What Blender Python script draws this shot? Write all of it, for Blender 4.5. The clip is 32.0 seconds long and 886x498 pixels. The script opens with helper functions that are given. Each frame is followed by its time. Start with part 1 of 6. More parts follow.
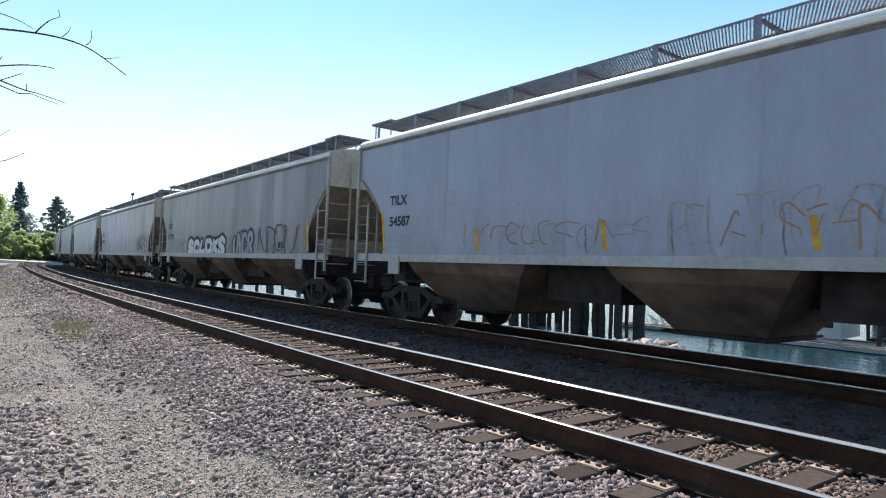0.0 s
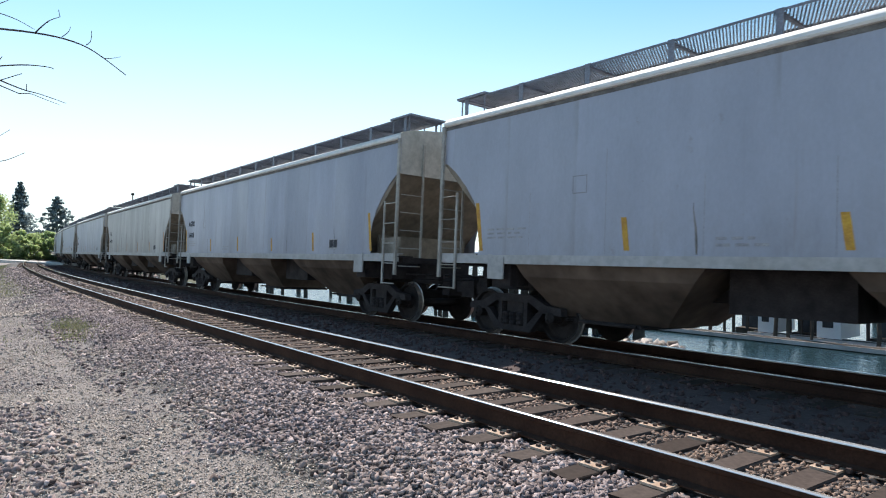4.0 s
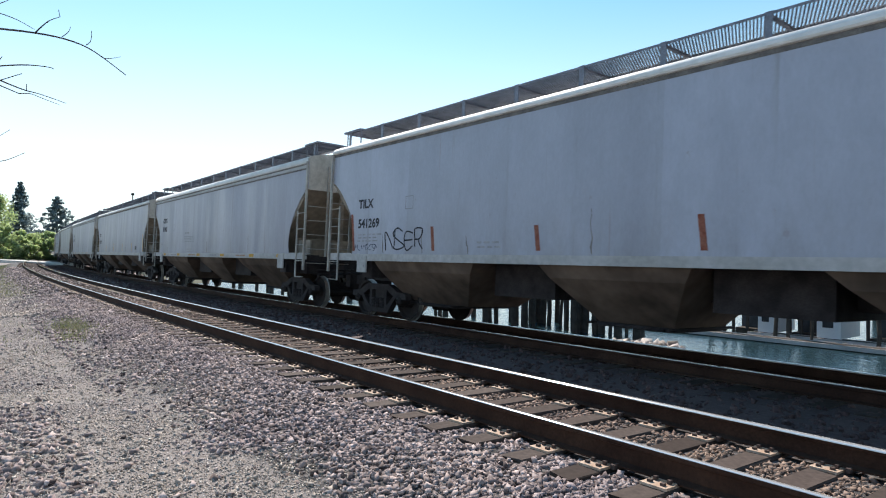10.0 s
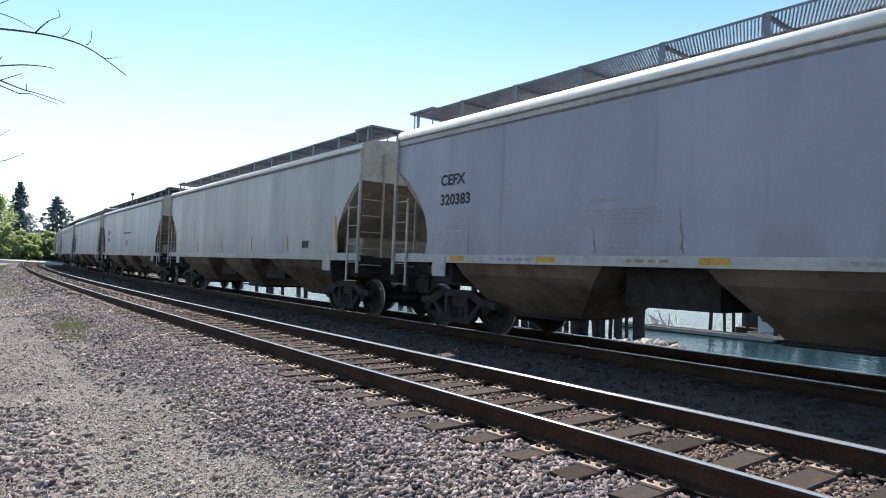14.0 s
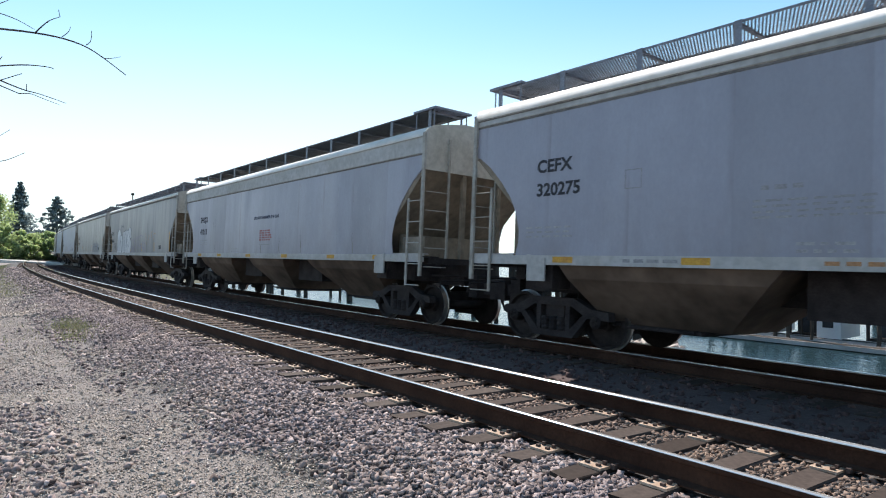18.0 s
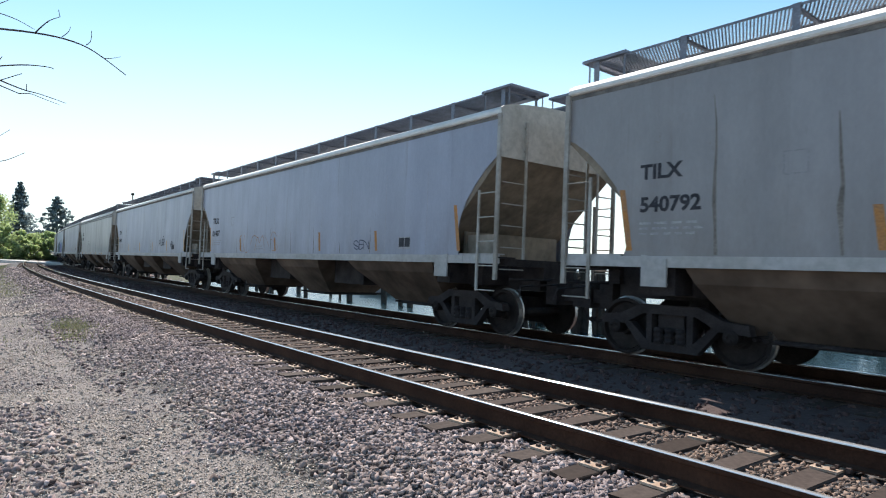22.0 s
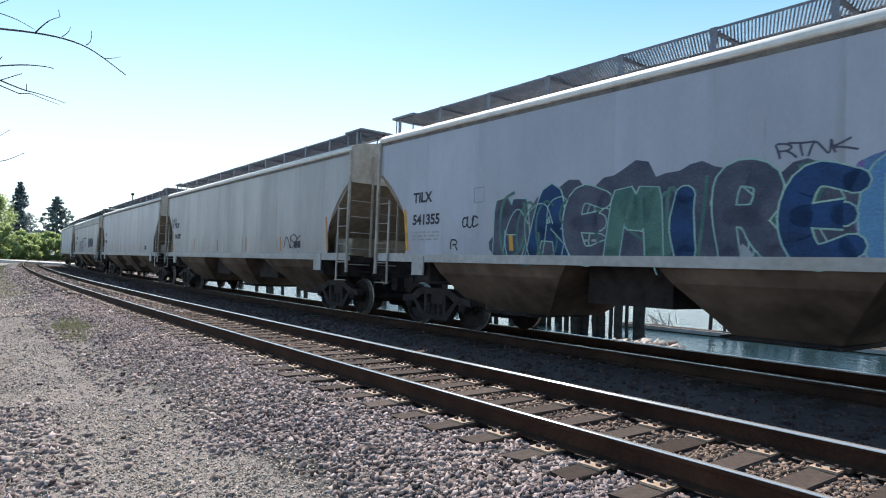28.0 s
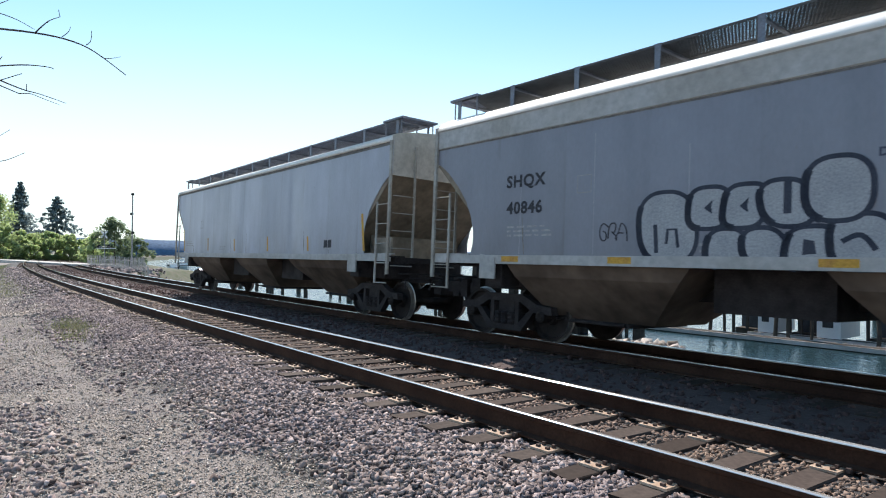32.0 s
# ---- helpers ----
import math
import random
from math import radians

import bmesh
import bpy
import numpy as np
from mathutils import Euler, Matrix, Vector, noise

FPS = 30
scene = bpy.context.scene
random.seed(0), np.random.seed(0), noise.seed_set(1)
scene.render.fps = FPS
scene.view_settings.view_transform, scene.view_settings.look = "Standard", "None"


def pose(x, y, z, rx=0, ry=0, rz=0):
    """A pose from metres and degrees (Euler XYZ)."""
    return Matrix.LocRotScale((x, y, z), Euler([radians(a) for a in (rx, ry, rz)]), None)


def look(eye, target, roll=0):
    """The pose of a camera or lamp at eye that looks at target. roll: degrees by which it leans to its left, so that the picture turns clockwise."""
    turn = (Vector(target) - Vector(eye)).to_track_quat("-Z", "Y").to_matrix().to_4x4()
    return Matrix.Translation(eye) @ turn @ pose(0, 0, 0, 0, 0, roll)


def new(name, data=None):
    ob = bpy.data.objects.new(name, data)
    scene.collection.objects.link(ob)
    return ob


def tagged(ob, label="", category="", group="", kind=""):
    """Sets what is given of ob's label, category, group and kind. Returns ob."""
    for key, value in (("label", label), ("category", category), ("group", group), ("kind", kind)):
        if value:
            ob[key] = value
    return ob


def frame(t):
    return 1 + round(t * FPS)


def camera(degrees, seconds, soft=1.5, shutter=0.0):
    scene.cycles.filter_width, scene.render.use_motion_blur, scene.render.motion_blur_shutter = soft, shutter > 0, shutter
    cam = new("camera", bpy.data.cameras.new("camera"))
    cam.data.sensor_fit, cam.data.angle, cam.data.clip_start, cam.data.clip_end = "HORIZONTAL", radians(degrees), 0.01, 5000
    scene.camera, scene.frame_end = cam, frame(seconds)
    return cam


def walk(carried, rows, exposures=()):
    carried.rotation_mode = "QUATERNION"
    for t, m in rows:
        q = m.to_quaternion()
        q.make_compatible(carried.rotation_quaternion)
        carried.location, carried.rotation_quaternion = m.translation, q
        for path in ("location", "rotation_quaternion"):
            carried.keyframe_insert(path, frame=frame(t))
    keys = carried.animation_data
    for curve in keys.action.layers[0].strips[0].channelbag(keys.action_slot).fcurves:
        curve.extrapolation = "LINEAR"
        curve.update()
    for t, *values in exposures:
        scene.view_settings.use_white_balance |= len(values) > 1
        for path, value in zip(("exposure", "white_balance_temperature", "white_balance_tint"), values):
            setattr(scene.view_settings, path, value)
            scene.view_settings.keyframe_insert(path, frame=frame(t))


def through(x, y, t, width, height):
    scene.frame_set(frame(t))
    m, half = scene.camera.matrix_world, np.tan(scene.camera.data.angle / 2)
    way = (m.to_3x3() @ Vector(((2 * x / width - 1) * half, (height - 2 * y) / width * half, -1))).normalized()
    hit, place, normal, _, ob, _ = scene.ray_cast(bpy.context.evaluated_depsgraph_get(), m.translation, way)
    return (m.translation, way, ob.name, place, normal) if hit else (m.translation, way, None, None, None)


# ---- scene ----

# ---- camera ----
EYE = (0.0, 0.0, 1.379)                     # z = 0 is the rail top of the near track
VIEW = (-0.77962, 0.62617, 0.01066)
cam = camera(70.28, 32.0, soft=1.05, shutter=0.05)
aim = look(EYE, [e + 10 * v for e, v in zip(EYE, VIEW)], 0.508)
walk(cam, [(0.0, aim), (32.0, aim)])

# ---- light ----
SUN = Vector((-0.642, 0.285, 0.712)).normalized()
world = bpy.data.worlds.new("world")
scene.world = world
world.use_nodes = True
sky = world.node_tree.nodes.new("ShaderNodeTexSky")
sky.sky_type, sky.sun_disc = "NISHITA", False
sky.sun_elevation = math.asin(SUN.z)
sky.sun_rotation = math.atan2(SUN.x, SUN.y)
sky.air_density, sky.dust_density, sky.ozone_density = 1.0, 0.25, 0.6
back = world.node_tree.nodes["Background"]
wn, wl = world.node_tree.nodes, world.node_tree.links
# a clear sky that pales into summer haze above the horizon
tint = wn.new("ShaderNodeMix")
tint.data_type, tint.blend_type = "RGBA", "MULTIPLY"
tint.inputs[0].default_value = 1.0
tint.inputs[7].default_value = (0.70, 1.04, 1.06, 1)
wl.new(sky.outputs[0], tint.inputs[6])
height = wn.new("ShaderNodeSeparateXYZ")
wl.new(wn.new("ShaderNodeTexCoord").outputs["Generated"], height.inputs[0])
haze = wn.new("ShaderNodeValToRGB")
haze.color_ramp.interpolation = "EASE"
haze.color_ramp.elements[0].position, haze.color_ramp.elements[0].color = 0.04, (0.75, 0.75, 0.75, 1)
haze.color_ramp.elements[1].position, haze.color_ramp.elements[1].color = 0.42, (0, 0, 0, 1)
wl.new(height.outputs[2], haze.inputs[0])
pale = wn.new("ShaderNodeMix")
pale.data_type = "RGBA"
wl.new(haze.outputs[0], pale.inputs[0])
wl.new(tint.outputs[2], pale.inputs[6])
pale.inputs[7].default_value = (7.3, 7.4, 7.7, 1)
wl.new(pale.outputs[2], back.inputs[0])
back.inputs[1].default_value = 0.137
lamp = bpy.data.lights.new("sun", "SUN")
lamp.energy, lamp.angle, lamp.color = 5.2, radians(0.53), (1.0, 0.895, 0.805)
new("sun", lamp).matrix_world = look(SUN * 50, (0, 0, 0))
scene.view_settings.exposure = 0.3


# ---- materials ----
class Graph:
    """A small helper to wire a node material."""
    def __init__(self, name, rough=0.7, metal=0.0):
        self.mat = bpy.data.materials.new(name)
        self.mat.use_nodes = True
        self.t = self.mat.node_tree
        self.bsdf = self.t.nodes["Principled BSDF"]
        self.bsdf.inputs["Roughness"].default_value = rough
        self.bsdf.inputs["Metallic"].default_value = metal
        self.co = self.t.nodes.new("ShaderNodeTexCoord").outputs["Object"]

    def link(self, a, b):
        self.t.links.new(a, b)

    def mapped(self, scale=(1, 1, 1), shift=(0, 0, 0)):
        n = self.t.nodes.new("ShaderNodeMapping")
        n.inputs["Scale"].default_value = scale
        n.inputs["Location"].default_value = shift
        self.link(self.co, n.inputs["Vector"])
        return n.outputs[0]

    def noise(self, scale, detail=4, rough=0.6, co=None):
        n = self.t.nodes.new("ShaderNodeTexNoise")
        n.inputs["Scale"].default_value, n.inputs["Detail"].default_value, n.inputs["Roughness"].default_value = scale, detail, rough
        self.link(co or self.co, n.inputs["Vector"])
        return n.outputs["Fac"]

    def voronoi(self, scale, out="Color", co=None):
        n = self.t.nodes.new("ShaderNodeTexVoronoi")
        n.inputs["Scale"].default_value = scale
        self.link(co or self.co, n.inputs["Vector"])
        return n.outputs[out]

    def ramp(self, fac, *stops):
        n = self.t.nodes.new("ShaderNodeValToRGB")
        e = n.color_ramp.elements
        while len(e) < len(stops):
            e.new(0.5)
        for el, (pos, c) in zip(e, stops):
            el.position = pos
            el.color = (c, c, c, 1) if isinstance(c, (int, float)) else (*c, 1)
        self.link(fac, n.inputs["Fac"])
        return n.outputs["Color"]

    def mix(self, fac, a, b, kind="MIX"):
        n = self.t.nodes.new("ShaderNodeMix")
        n.data_type, n.blend_type = "RGBA", kind
        for value, slot in ((fac, n.inputs[0]), (a, n.inputs[6]), (b, n.inputs[7])):
            if isinstance(value, (int, float)):
                slot.default_value = value
            elif isinstance(value, tuple):
                slot.default_value = (*value, 1)
            else:
                self.link(value, slot)
        return n.outputs[2]

    def attr(self, name):
        n = self.t.nodes.new("ShaderNodeAttribute")
        n.attribute_name = name
        return n.outputs["Fac"]

    def island(self):
        return self.t.nodes.new("ShaderNodeNewGeometry").outputs["Random Per Island"]

    def random(self):
        return self.t.nodes.new("ShaderNodeObjectInfo").outputs["Random"]

    def bump(self, height, strength=0.4, dist=0.01):
        n = self.t.nodes.new("ShaderNodeBump")
        n.inputs["Strength"].default_value, n.inputs["Distance"].default_value = strength, dist
        self.link(height, n.inputs["Height"])
        self.link(n.outputs[0], self.bsdf.inputs["Normal"])

    def colour(self, c):
        self.link(c, self.bsdf.inputs["Base Color"])

    def rough(self, c):
        self.link(c, self.bsdf.inputs["Roughness"])


def plain(name, a, b, scale=3.0, rough=0.7, metal=0.0, fine=40.0, strength=0.3, dist=0.004, grain=0.35):
    """Two tones mixed by coarse and fine noise, with a fine relief."""
    g = Graph(name, rough, metal)
    n1, n2 = g.noise(scale), g.noise(fine, 3)
    c = g.mix(g.ramp(n1, (0.35, 0.0), (0.65, 1.0)), a, b)
    c = g.mix(grain, c, g.ramp(n2, (0.3, 0.25), (0.7, 0.95)), "OVERLAY")
    if rough >= 0.6 and not metal:
        g.bsdf.inputs["Specular IOR Level"].default_value = 0.2
    g.colour(c)
    g.bump(n2, strength, dist)
    return g.mat


def car_paint(seed, tone, dirt=0.5, patch=None):
    """Weathered enamel with runs of dirt down the side sheets and rust freckles."""
    g = Graph("car_paint", 0.55)
    shift = (seed * 7.31, seed * 3.17, seed * 1.73)
    big = g.noise(0.35, 3, 0.5, g.mapped((1, 1, 1), shift))
    run = g.noise(1.0, 5, 0.65, g.mapped((1.7, 1, 0.2), shift))
    thin = g.noise(1.0, 4, 0.7, g.mapped((13.0, 1, 0.35), shift))
    spot = g.noise(5.0, 6, 0.7, g.mapped((1, 1, 0.6), shift))
    # the blue of the skylight is worked into the paint tone
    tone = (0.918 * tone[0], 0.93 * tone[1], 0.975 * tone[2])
    low = tuple(0.62 * c for c in tone)
    brown = (tone[0] * 0.5, tone[1] * 0.44, tone[2] * 0.36)
    c = g.mix(g.ramp(big, (0.3, 0.0), (0.7, 0.6)), tone, tuple(min(1, 0.85 * c) for c in tone))
    if patch:
        lo, hi, hue = patch
        sep = g.t.nodes.new("ShaderNodeSeparateXYZ")
        g.link(g.co, sep.inputs[0])
        wob = g.t.nodes.new("ShaderNodeMath")
        wob.operation = "MULTIPLY_ADD"
        g.link(thin, wob.inputs[0])
        wob.inputs[1].default_value = 0.9
        g.link(sep.outputs[0], wob.inputs[2])
        span = g.ramp(scaled(g, wob.outputs[0], 1 / 20.0, 0.5), ((lo + 10) / 20 + 0.018, 0.0), ((lo + 10) / 20 + 0.024, 0.8), ((hi + 10) / 20 + 0.01, 0.75), ((hi + 10) / 20 + 0.05, 0.0))
        c = g.mix(span, c, hue)
    c = g.mix(scaled(g, g.ramp(run, (0.42, 0.0), (0.75, 1.0)), 0.5 * dirt, 0), c, low)
    c = g.mix(scaled(g, g.ramp(thin, (0.62, 0.0), (0.78, 1.0)), 0.4 * dirt, 0), c, brown)
    c = g.mix(scaled(g, g.ramp(spot, (0.66, 0.0), (0.72, 1.0)), 0.5 * dirt, 0), c, (0.2, 0.11, 0.06))
    mott = g.noise(1.7, 5, 0.65, g.mapped((1, 1, 0.5), shift))
    c = g.mix(scaled(g, g.ramp(mott, (0.35, 0.0), (0.7, 1.0)), 0.22 + 0.2 * dirt, 0), c, low)
    pos = g.t.nodes.new("ShaderNodeSeparateXYZ")
    g.link(g.co, pos.inputs[0])
    # each welded panel has aged in its own way, and grime clings to the joints between them
    bay = scaled(g, pos.outputs[0], 1 / 1.49, 0.37 + 31 * seed)
    step = g.t.nodes.new("ShaderNodeMath")
    step.operation = "FLOOR"
    g.link(bay, step.inputs[0])
    cell = g.t.nodes.new("ShaderNodeTexWhiteNoise")
    cell.noise_dimensions = "1D"
    g.link(step.outputs[0], cell.inputs["W"])
    c = g.mix(1.0, c, g.ramp(cell.outputs["Value"], (0.0, (0.92, 0.915, 0.905)), (0.5, (0.98, 0.98, 0.98)), (1.0, (1.03, 1.03, 1.035))), "MULTIPLY")
    part_of = g.t.nodes.new("ShaderNodeMath")
    part_of.operation = "FRACT"
    g.link(bay, part_of.inputs[0])
    joint = g.ramp(part_of.outputs[0], (0.0, 1.0), (0.012, 0.0), (0.93, 0.0), (0.99, 1.0))
    patchy = g.ramp(g.noise(1.0, 4, 0.6, g.mapped((2.3, 1, 0.55), shift)), (0.46, 0.0), (0.68, 1.0))
    c = g.mix(scaled(g, g.mix(1.0, joint, patchy, "MULTIPLY"), 0.25 + 0.45 * dirt, 0), c, brown)
    # rust weeping from the odd rivet
    weep = g.mix(1.0, g.ramp(g.noise(1.0, 3, 0.6, g.mapped((9.0, 1, 0.25), shift)), (0.68, 0.0), (0.76, 1.0)), g.ramp(g.noise(0.5, 2, 0.5, g.mapped((1, 1, 1), shift)), (0.5, 0.0), (0.62, 1.0)), "MULTIPLY")
    c = g.mix(scaled(g, weep, 0.55 * dirt, 0), c, (0.24, 0.145, 0.085))
    # road dust thrown up from the sill
    up = g.ramp(scaled(g, pos.outputs[2], 0.25, 0), (0.38, 1.0), (0.62, 0.0))
    dust = g.mix(1.0, up, g.ramp(g.noise(1.0, 5, 0.7, g.mapped((1.5, 1, 0.6), shift)), (0.35, 0.0), (0.7, 1.0)), "MULTIPLY")
    c = g.mix(scaled(g, dust, 0.3 + 0.35 * dirt, 0), c, brown)
    # fine scuffs and specks
    c = g.mix(0.07, c, g.ramp(g.noise(22.0, 6, 0.75, g.mapped((1, 1, 0.45), shift)), (0.32, 0.15), (0.68, 0.9)), "OVERLAY")
    c = g.mix(scaled(g, g.ramp(g.noise(14.0, 3, 0.6, g.mapped((1, 1, 0.3), shift)), (0.7, 0.0), (0.76, 1.0)), 0.22, 0), c, low)
    g.colour(c)
    g.rough(g.ramp(run, (0.3, 0.30), (0.8, 0.58)))
    g.bump(g.noise(1.2, 2, 0.5, g.mapped((0.8, 1, 0.4), shift)), 0.12, 0.02)
    return g.mat


def scaled(g, value, k, add):
    n = g.t.nodes.new("ShaderNodeMath")
    n.operation = "MULTIPLY_ADD"
    g.link(value, n.inputs[0])
    n.inputs[1].default_value, n.inputs[2].default_value = k, add
    return n.outputs[0]


def pieces(name, tones, rough=0.85, per_object=False, fine=30.0, drift=0.0):
    """Stones, leaves or ties: each piece takes its own tone, which drifts over the ground."""
    g = Graph(name, rough)
    g.bsdf.inputs["Specular IOR Level"].default_value = 0.2
    r = g.random() if per_object else g.island()
    k = len(tones)
    c = g.ramp(r, *[(i / (k - 1), t) for i, t in enumerate(tones)])
    n = g.noise(fine, 3)
    c = g.mix(0.5, c, g.ramp(n, (0.3, 0.25), (0.7, 0.8)), "OVERLAY")
    if drift:
        wide = g.ramp(g.noise(0.7, 3, 0.6), (0.35, (0.78, 0.76, 0.80)), (0.5, (1.0, 0.98, 0.97)), (0.65, (1.09, 1.06, 1.0)))
        c = g.mix(drift, c, wide, "MULTIPLY")
    g.colour(c)
    g.bump(n, 0.4, 0.004)
    return g.mat


def leaves(name, tones, through=(1.55, 1.65, 1.35)):
    """Leaves that let some sunlight through."""
    g = Graph(name, 0.7)
    k = len(tones)
    c = g.ramp(g.island(), *[(i / (k - 1), t) for i, t in enumerate(tones)])
    g.colour(c)
    thin = g.t.nodes.new("ShaderNodeBsdfTranslucent")
    g.link(g.mix(1.0, c, through, "MULTIPLY"), thin.inputs[0])
    mixed = g.t.nodes.new("ShaderNodeMixShader")
    mixed.inputs[0].default_value = 0.62
    g.link(g.bsdf.outputs[0], mixed.inputs[1])
    g.link(thin.outputs[0], mixed.inputs[2])
    g.link(mixed.outputs[0], g.t.nodes["Material Output"].inputs["Surface"])
    return g.mat


BALLAST_TONES = [(0.17, 0.137, 0.132), (0.33, 0.275, 0.265), (0.065, 0.051, 0.05), (0.47, 0.397, 0.38), (0.11, 0.087, 0.084), (0.53, 0.45, 0.435), (0.19, 0.153, 0.148), (0.38, 0.319, 0.31)]


def ground_material():
    g = Graph("gravel_and_ballast", 0.9)
    stone = g.voronoi(16.0)
    edge = g.voronoi(16.0, "Distance")
    grit = g.noise(45.0, 5, 0.75)
    grit2 = g.noise(130.0, 3, 0.7)
    wide = g.noise(0.5, 4)
    path = g.mix(g.ramp(grit, (0.32, 0.0), (0.68, 1.0)), (0.155, 0.133, 0.119), (0.345, 0.299, 0.272))
    path = g.mix(0.75, path, g.ramp(grit2, (0.3, 0.15), (0.7, 0.9)), "OVERLAY")
    path = g.mix(g.ramp(wide, (0.4, 0.0), (0.65, 0.25)), path, (0.19, 0.17, 0.155))
    sep = g.t.nodes.new("ShaderNodeSeparateColor")
    g.link(stone, sep.inputs[0])
    bed = g.ramp(sep.outputs[0], (0.0, (0.05, 0.043, 0.042)), (0.5, (0.12, 0.105, 0.10)), (1.0, (0.23, 0.205, 0.195)))
    bed = g.mix(g.ramp(edge, (0.25, 0.0), (0.55, 0.85)), bed, (0.03, 0.028, 0.028))
    # between the tracks: a browner bed, with the train's shade painted in
    bed = g.mix(g.ramp(g.mix(0.2, g.attr("bed_shade"), g.noise(1.6, 4)), (0.35, 0.0), (0.6, 0.8)), bed, (0.092, 0.057, 0.053))
    earth = g.mix(g.ramp(g.noise(1.5, 5), (0.35, 0.0), (0.65, 1.0)), (0.045, 0.065, 0.02), (0.09, 0.085, 0.055))
    k = g.mix(0.25, g.attr("ballast"), g.noise(2.2, 4))
    c = g.mix(g.ramp(k, (0.42, 0.0), (0.56, 1.0)), path, bed)
    c = g.mix(g.ramp(g.mix(0.4, g.attr("earth"), g.noise(0.8, 4)), (0.42, 0.0), (0.55, 1.0)), c, earth)
    g.colour(c)
    g.bump(grit, 0.7, 0.015)
    return g.mat


def water_material():
    g = Graph("water", 0.05)
    g.bsdf.inputs["Base Color"].default_value = (0.022, 0.05, 0.06, 1)
    g.bsdf.inputs["IOR"].default_value = 1.33
    g.bump(g.mix(0.35, g.noise(1.0, 5, 0.6, g.mapped((0.45, 1.1, 1))), g.noise(1.0, 3, 0.5, g.mapped((2.2, 5.5, 1)))), 0.42, 0.3)
    return g.mat


def rail_top_material():
    g = Graph("polished_rail_head", 0.2, 0.6)
    n = g.noise(1.0, 3, 0.6, g.mapped((0.5, 60, 60)))
    g.colour(g.ramp(n, (0.3, (0.72, 0.68, 0.65)), (0.7, (0.88, 0.84, 0.8))))
    g.rough(g.ramp(n, (0.35, 0.08), (0.6, 0.14), (0.8, 0.28)))
    return g.mat


M_GROUND = ground_material()
M_WATER = water_material()
M_RAILTOP = rail_top_material()
M_RAIL = plain("rusted_rail_side", (0.030, 0.014, 0.0095), (0.055, 0.028, 0.018), 2.0, 0.9)
M_TIE = pieces("weathered_tie_wood", [(0.048, 0.035, 0.029), (0.072, 0.054, 0.046), (0.10, 0.078, 0.067), (0.055, 0.041, 0.035)], 0.9, True, 18.0)
M_TIE_FAR = pieces("weathered_tie_wood_joined", [(0.06, 0.044, 0.036), (0.095, 0.072, 0.06), (0.13, 0.10, 0.085)], 0.9, False, 18.0)
M_PLATE = plain("rusted_plate", (0.54, 0.42, 0.325), (0.38, 0.26, 0.18), 5.0, 0.65)
M_SPIKE = plain("dark_spike_iron", (0.06, 0.045, 0.04), (0.1, 0.07, 0.06), 8.0, 0.7)
M_STONE = pieces("ballast_stone", BALLAST_TONES, drift=0.8)
M_STONE_RUST = pieces("rust_stained_ballast", [(0.18, 0.128, 0.10), (0.29, 0.215, 0.172), (0.08, 0.055, 0.045), (0.37, 0.285, 0.235), (0.13, 0.09, 0.072), (0.33, 0.25, 0.20)], drift=0.8)
M_PEBBLE = pieces("path_pebble", [(0.26, 0.233, 0.212), (0.40, 0.363, 0.335), (0.29, 0.262, 0.24), (0.54, 0.50, 0.465), (0.34, 0.308, 0.284), (0.22, 0.198, 0.182)], drift=0.9)
# browner stones, darkened further to carry the train's shade
M_STONE_DARK = pieces("shade_darkened_ballast", [(0.078, 0.048, 0.044), (0.122, 0.077, 0.07), (0.058, 0.034, 0.033), (0.15, 0.096, 0.088)])
M_END = plain("cream_end_paint", (0.49, 0.47, 0.43), (0.37, 0.345, 0.30), 0.9, 0.6, 0, 9.0, 0.05, 0.004, 0.22)
M_SLOPE = plain("brown_road_dirt", (0.27, 0.225, 0.175), (0.16, 0.135, 0.108), 1.3, 0.85, 0, 4.0)
M_BAY = plain("rust_brown_hopper", (0.192, 0.145, 0.115), (0.064, 0.048, 0.039), 0.55, 0.8, 0, 2.6)
M_STEEL = plain("oily_black_steel", (0.018, 0.015, 0.0165), (0.042, 0.036, 0.037), 3.0, 0.75)
M_TREAD = plain("worn_wheel_tread", (0.42, 0.40, 0.38), (0.3, 0.28, 0.27), 6.0, 0.3, 0.8)
M_WHEEL = plain("wheel_steel", (0.012, 0.010, 0.0105), (0.03, 0.024, 0.023), 4.0, 0.7)
M_GRATE = plain("galvanised_grating", (0.21, 0.22, 0.26), (0.14, 0.145, 0.17), 4.0, 0.5, 0.4)
M_BOARD = plain("dull_dark_grating", (0.10, 0.10, 0.105), (0.07, 0.07, 0.07), 4.0, 0.7)
M_LADDER = plain("grey_ladder_paint", (0.42, 0.41, 0.385), (0.27, 0.245, 0.215), 1.4, 0.6, 0, 12.0, 0.1, 0.004, 0.2)
M_SILL = plain("dusty_sill_paint", (0.46, 0.46, 0.465), (0.37, 0.36, 0.345), 0.7, 0.6, 0, 9.0, 0.05, 0.004, 0.2)
# whiter than the side paint, for the sun that falls on top
M_ROOF = plain("sunlit_roof_white", (0.82, 0.81, 0.79), (0.72, 0.71, 0.68), 0.8, 0.55, 0, 6.0, 0.1)
M_OLDORANGE = plain("faded_orange_marker", (0.46, 0.21, 0.06), (0.36, 0.2, 0.11), 6.0, 0.7)
M_REDRUST = plain("rusted_marker", (0.21, 0.062, 0.04), (0.3, 0.13, 0.09), 7.0, 0.8)
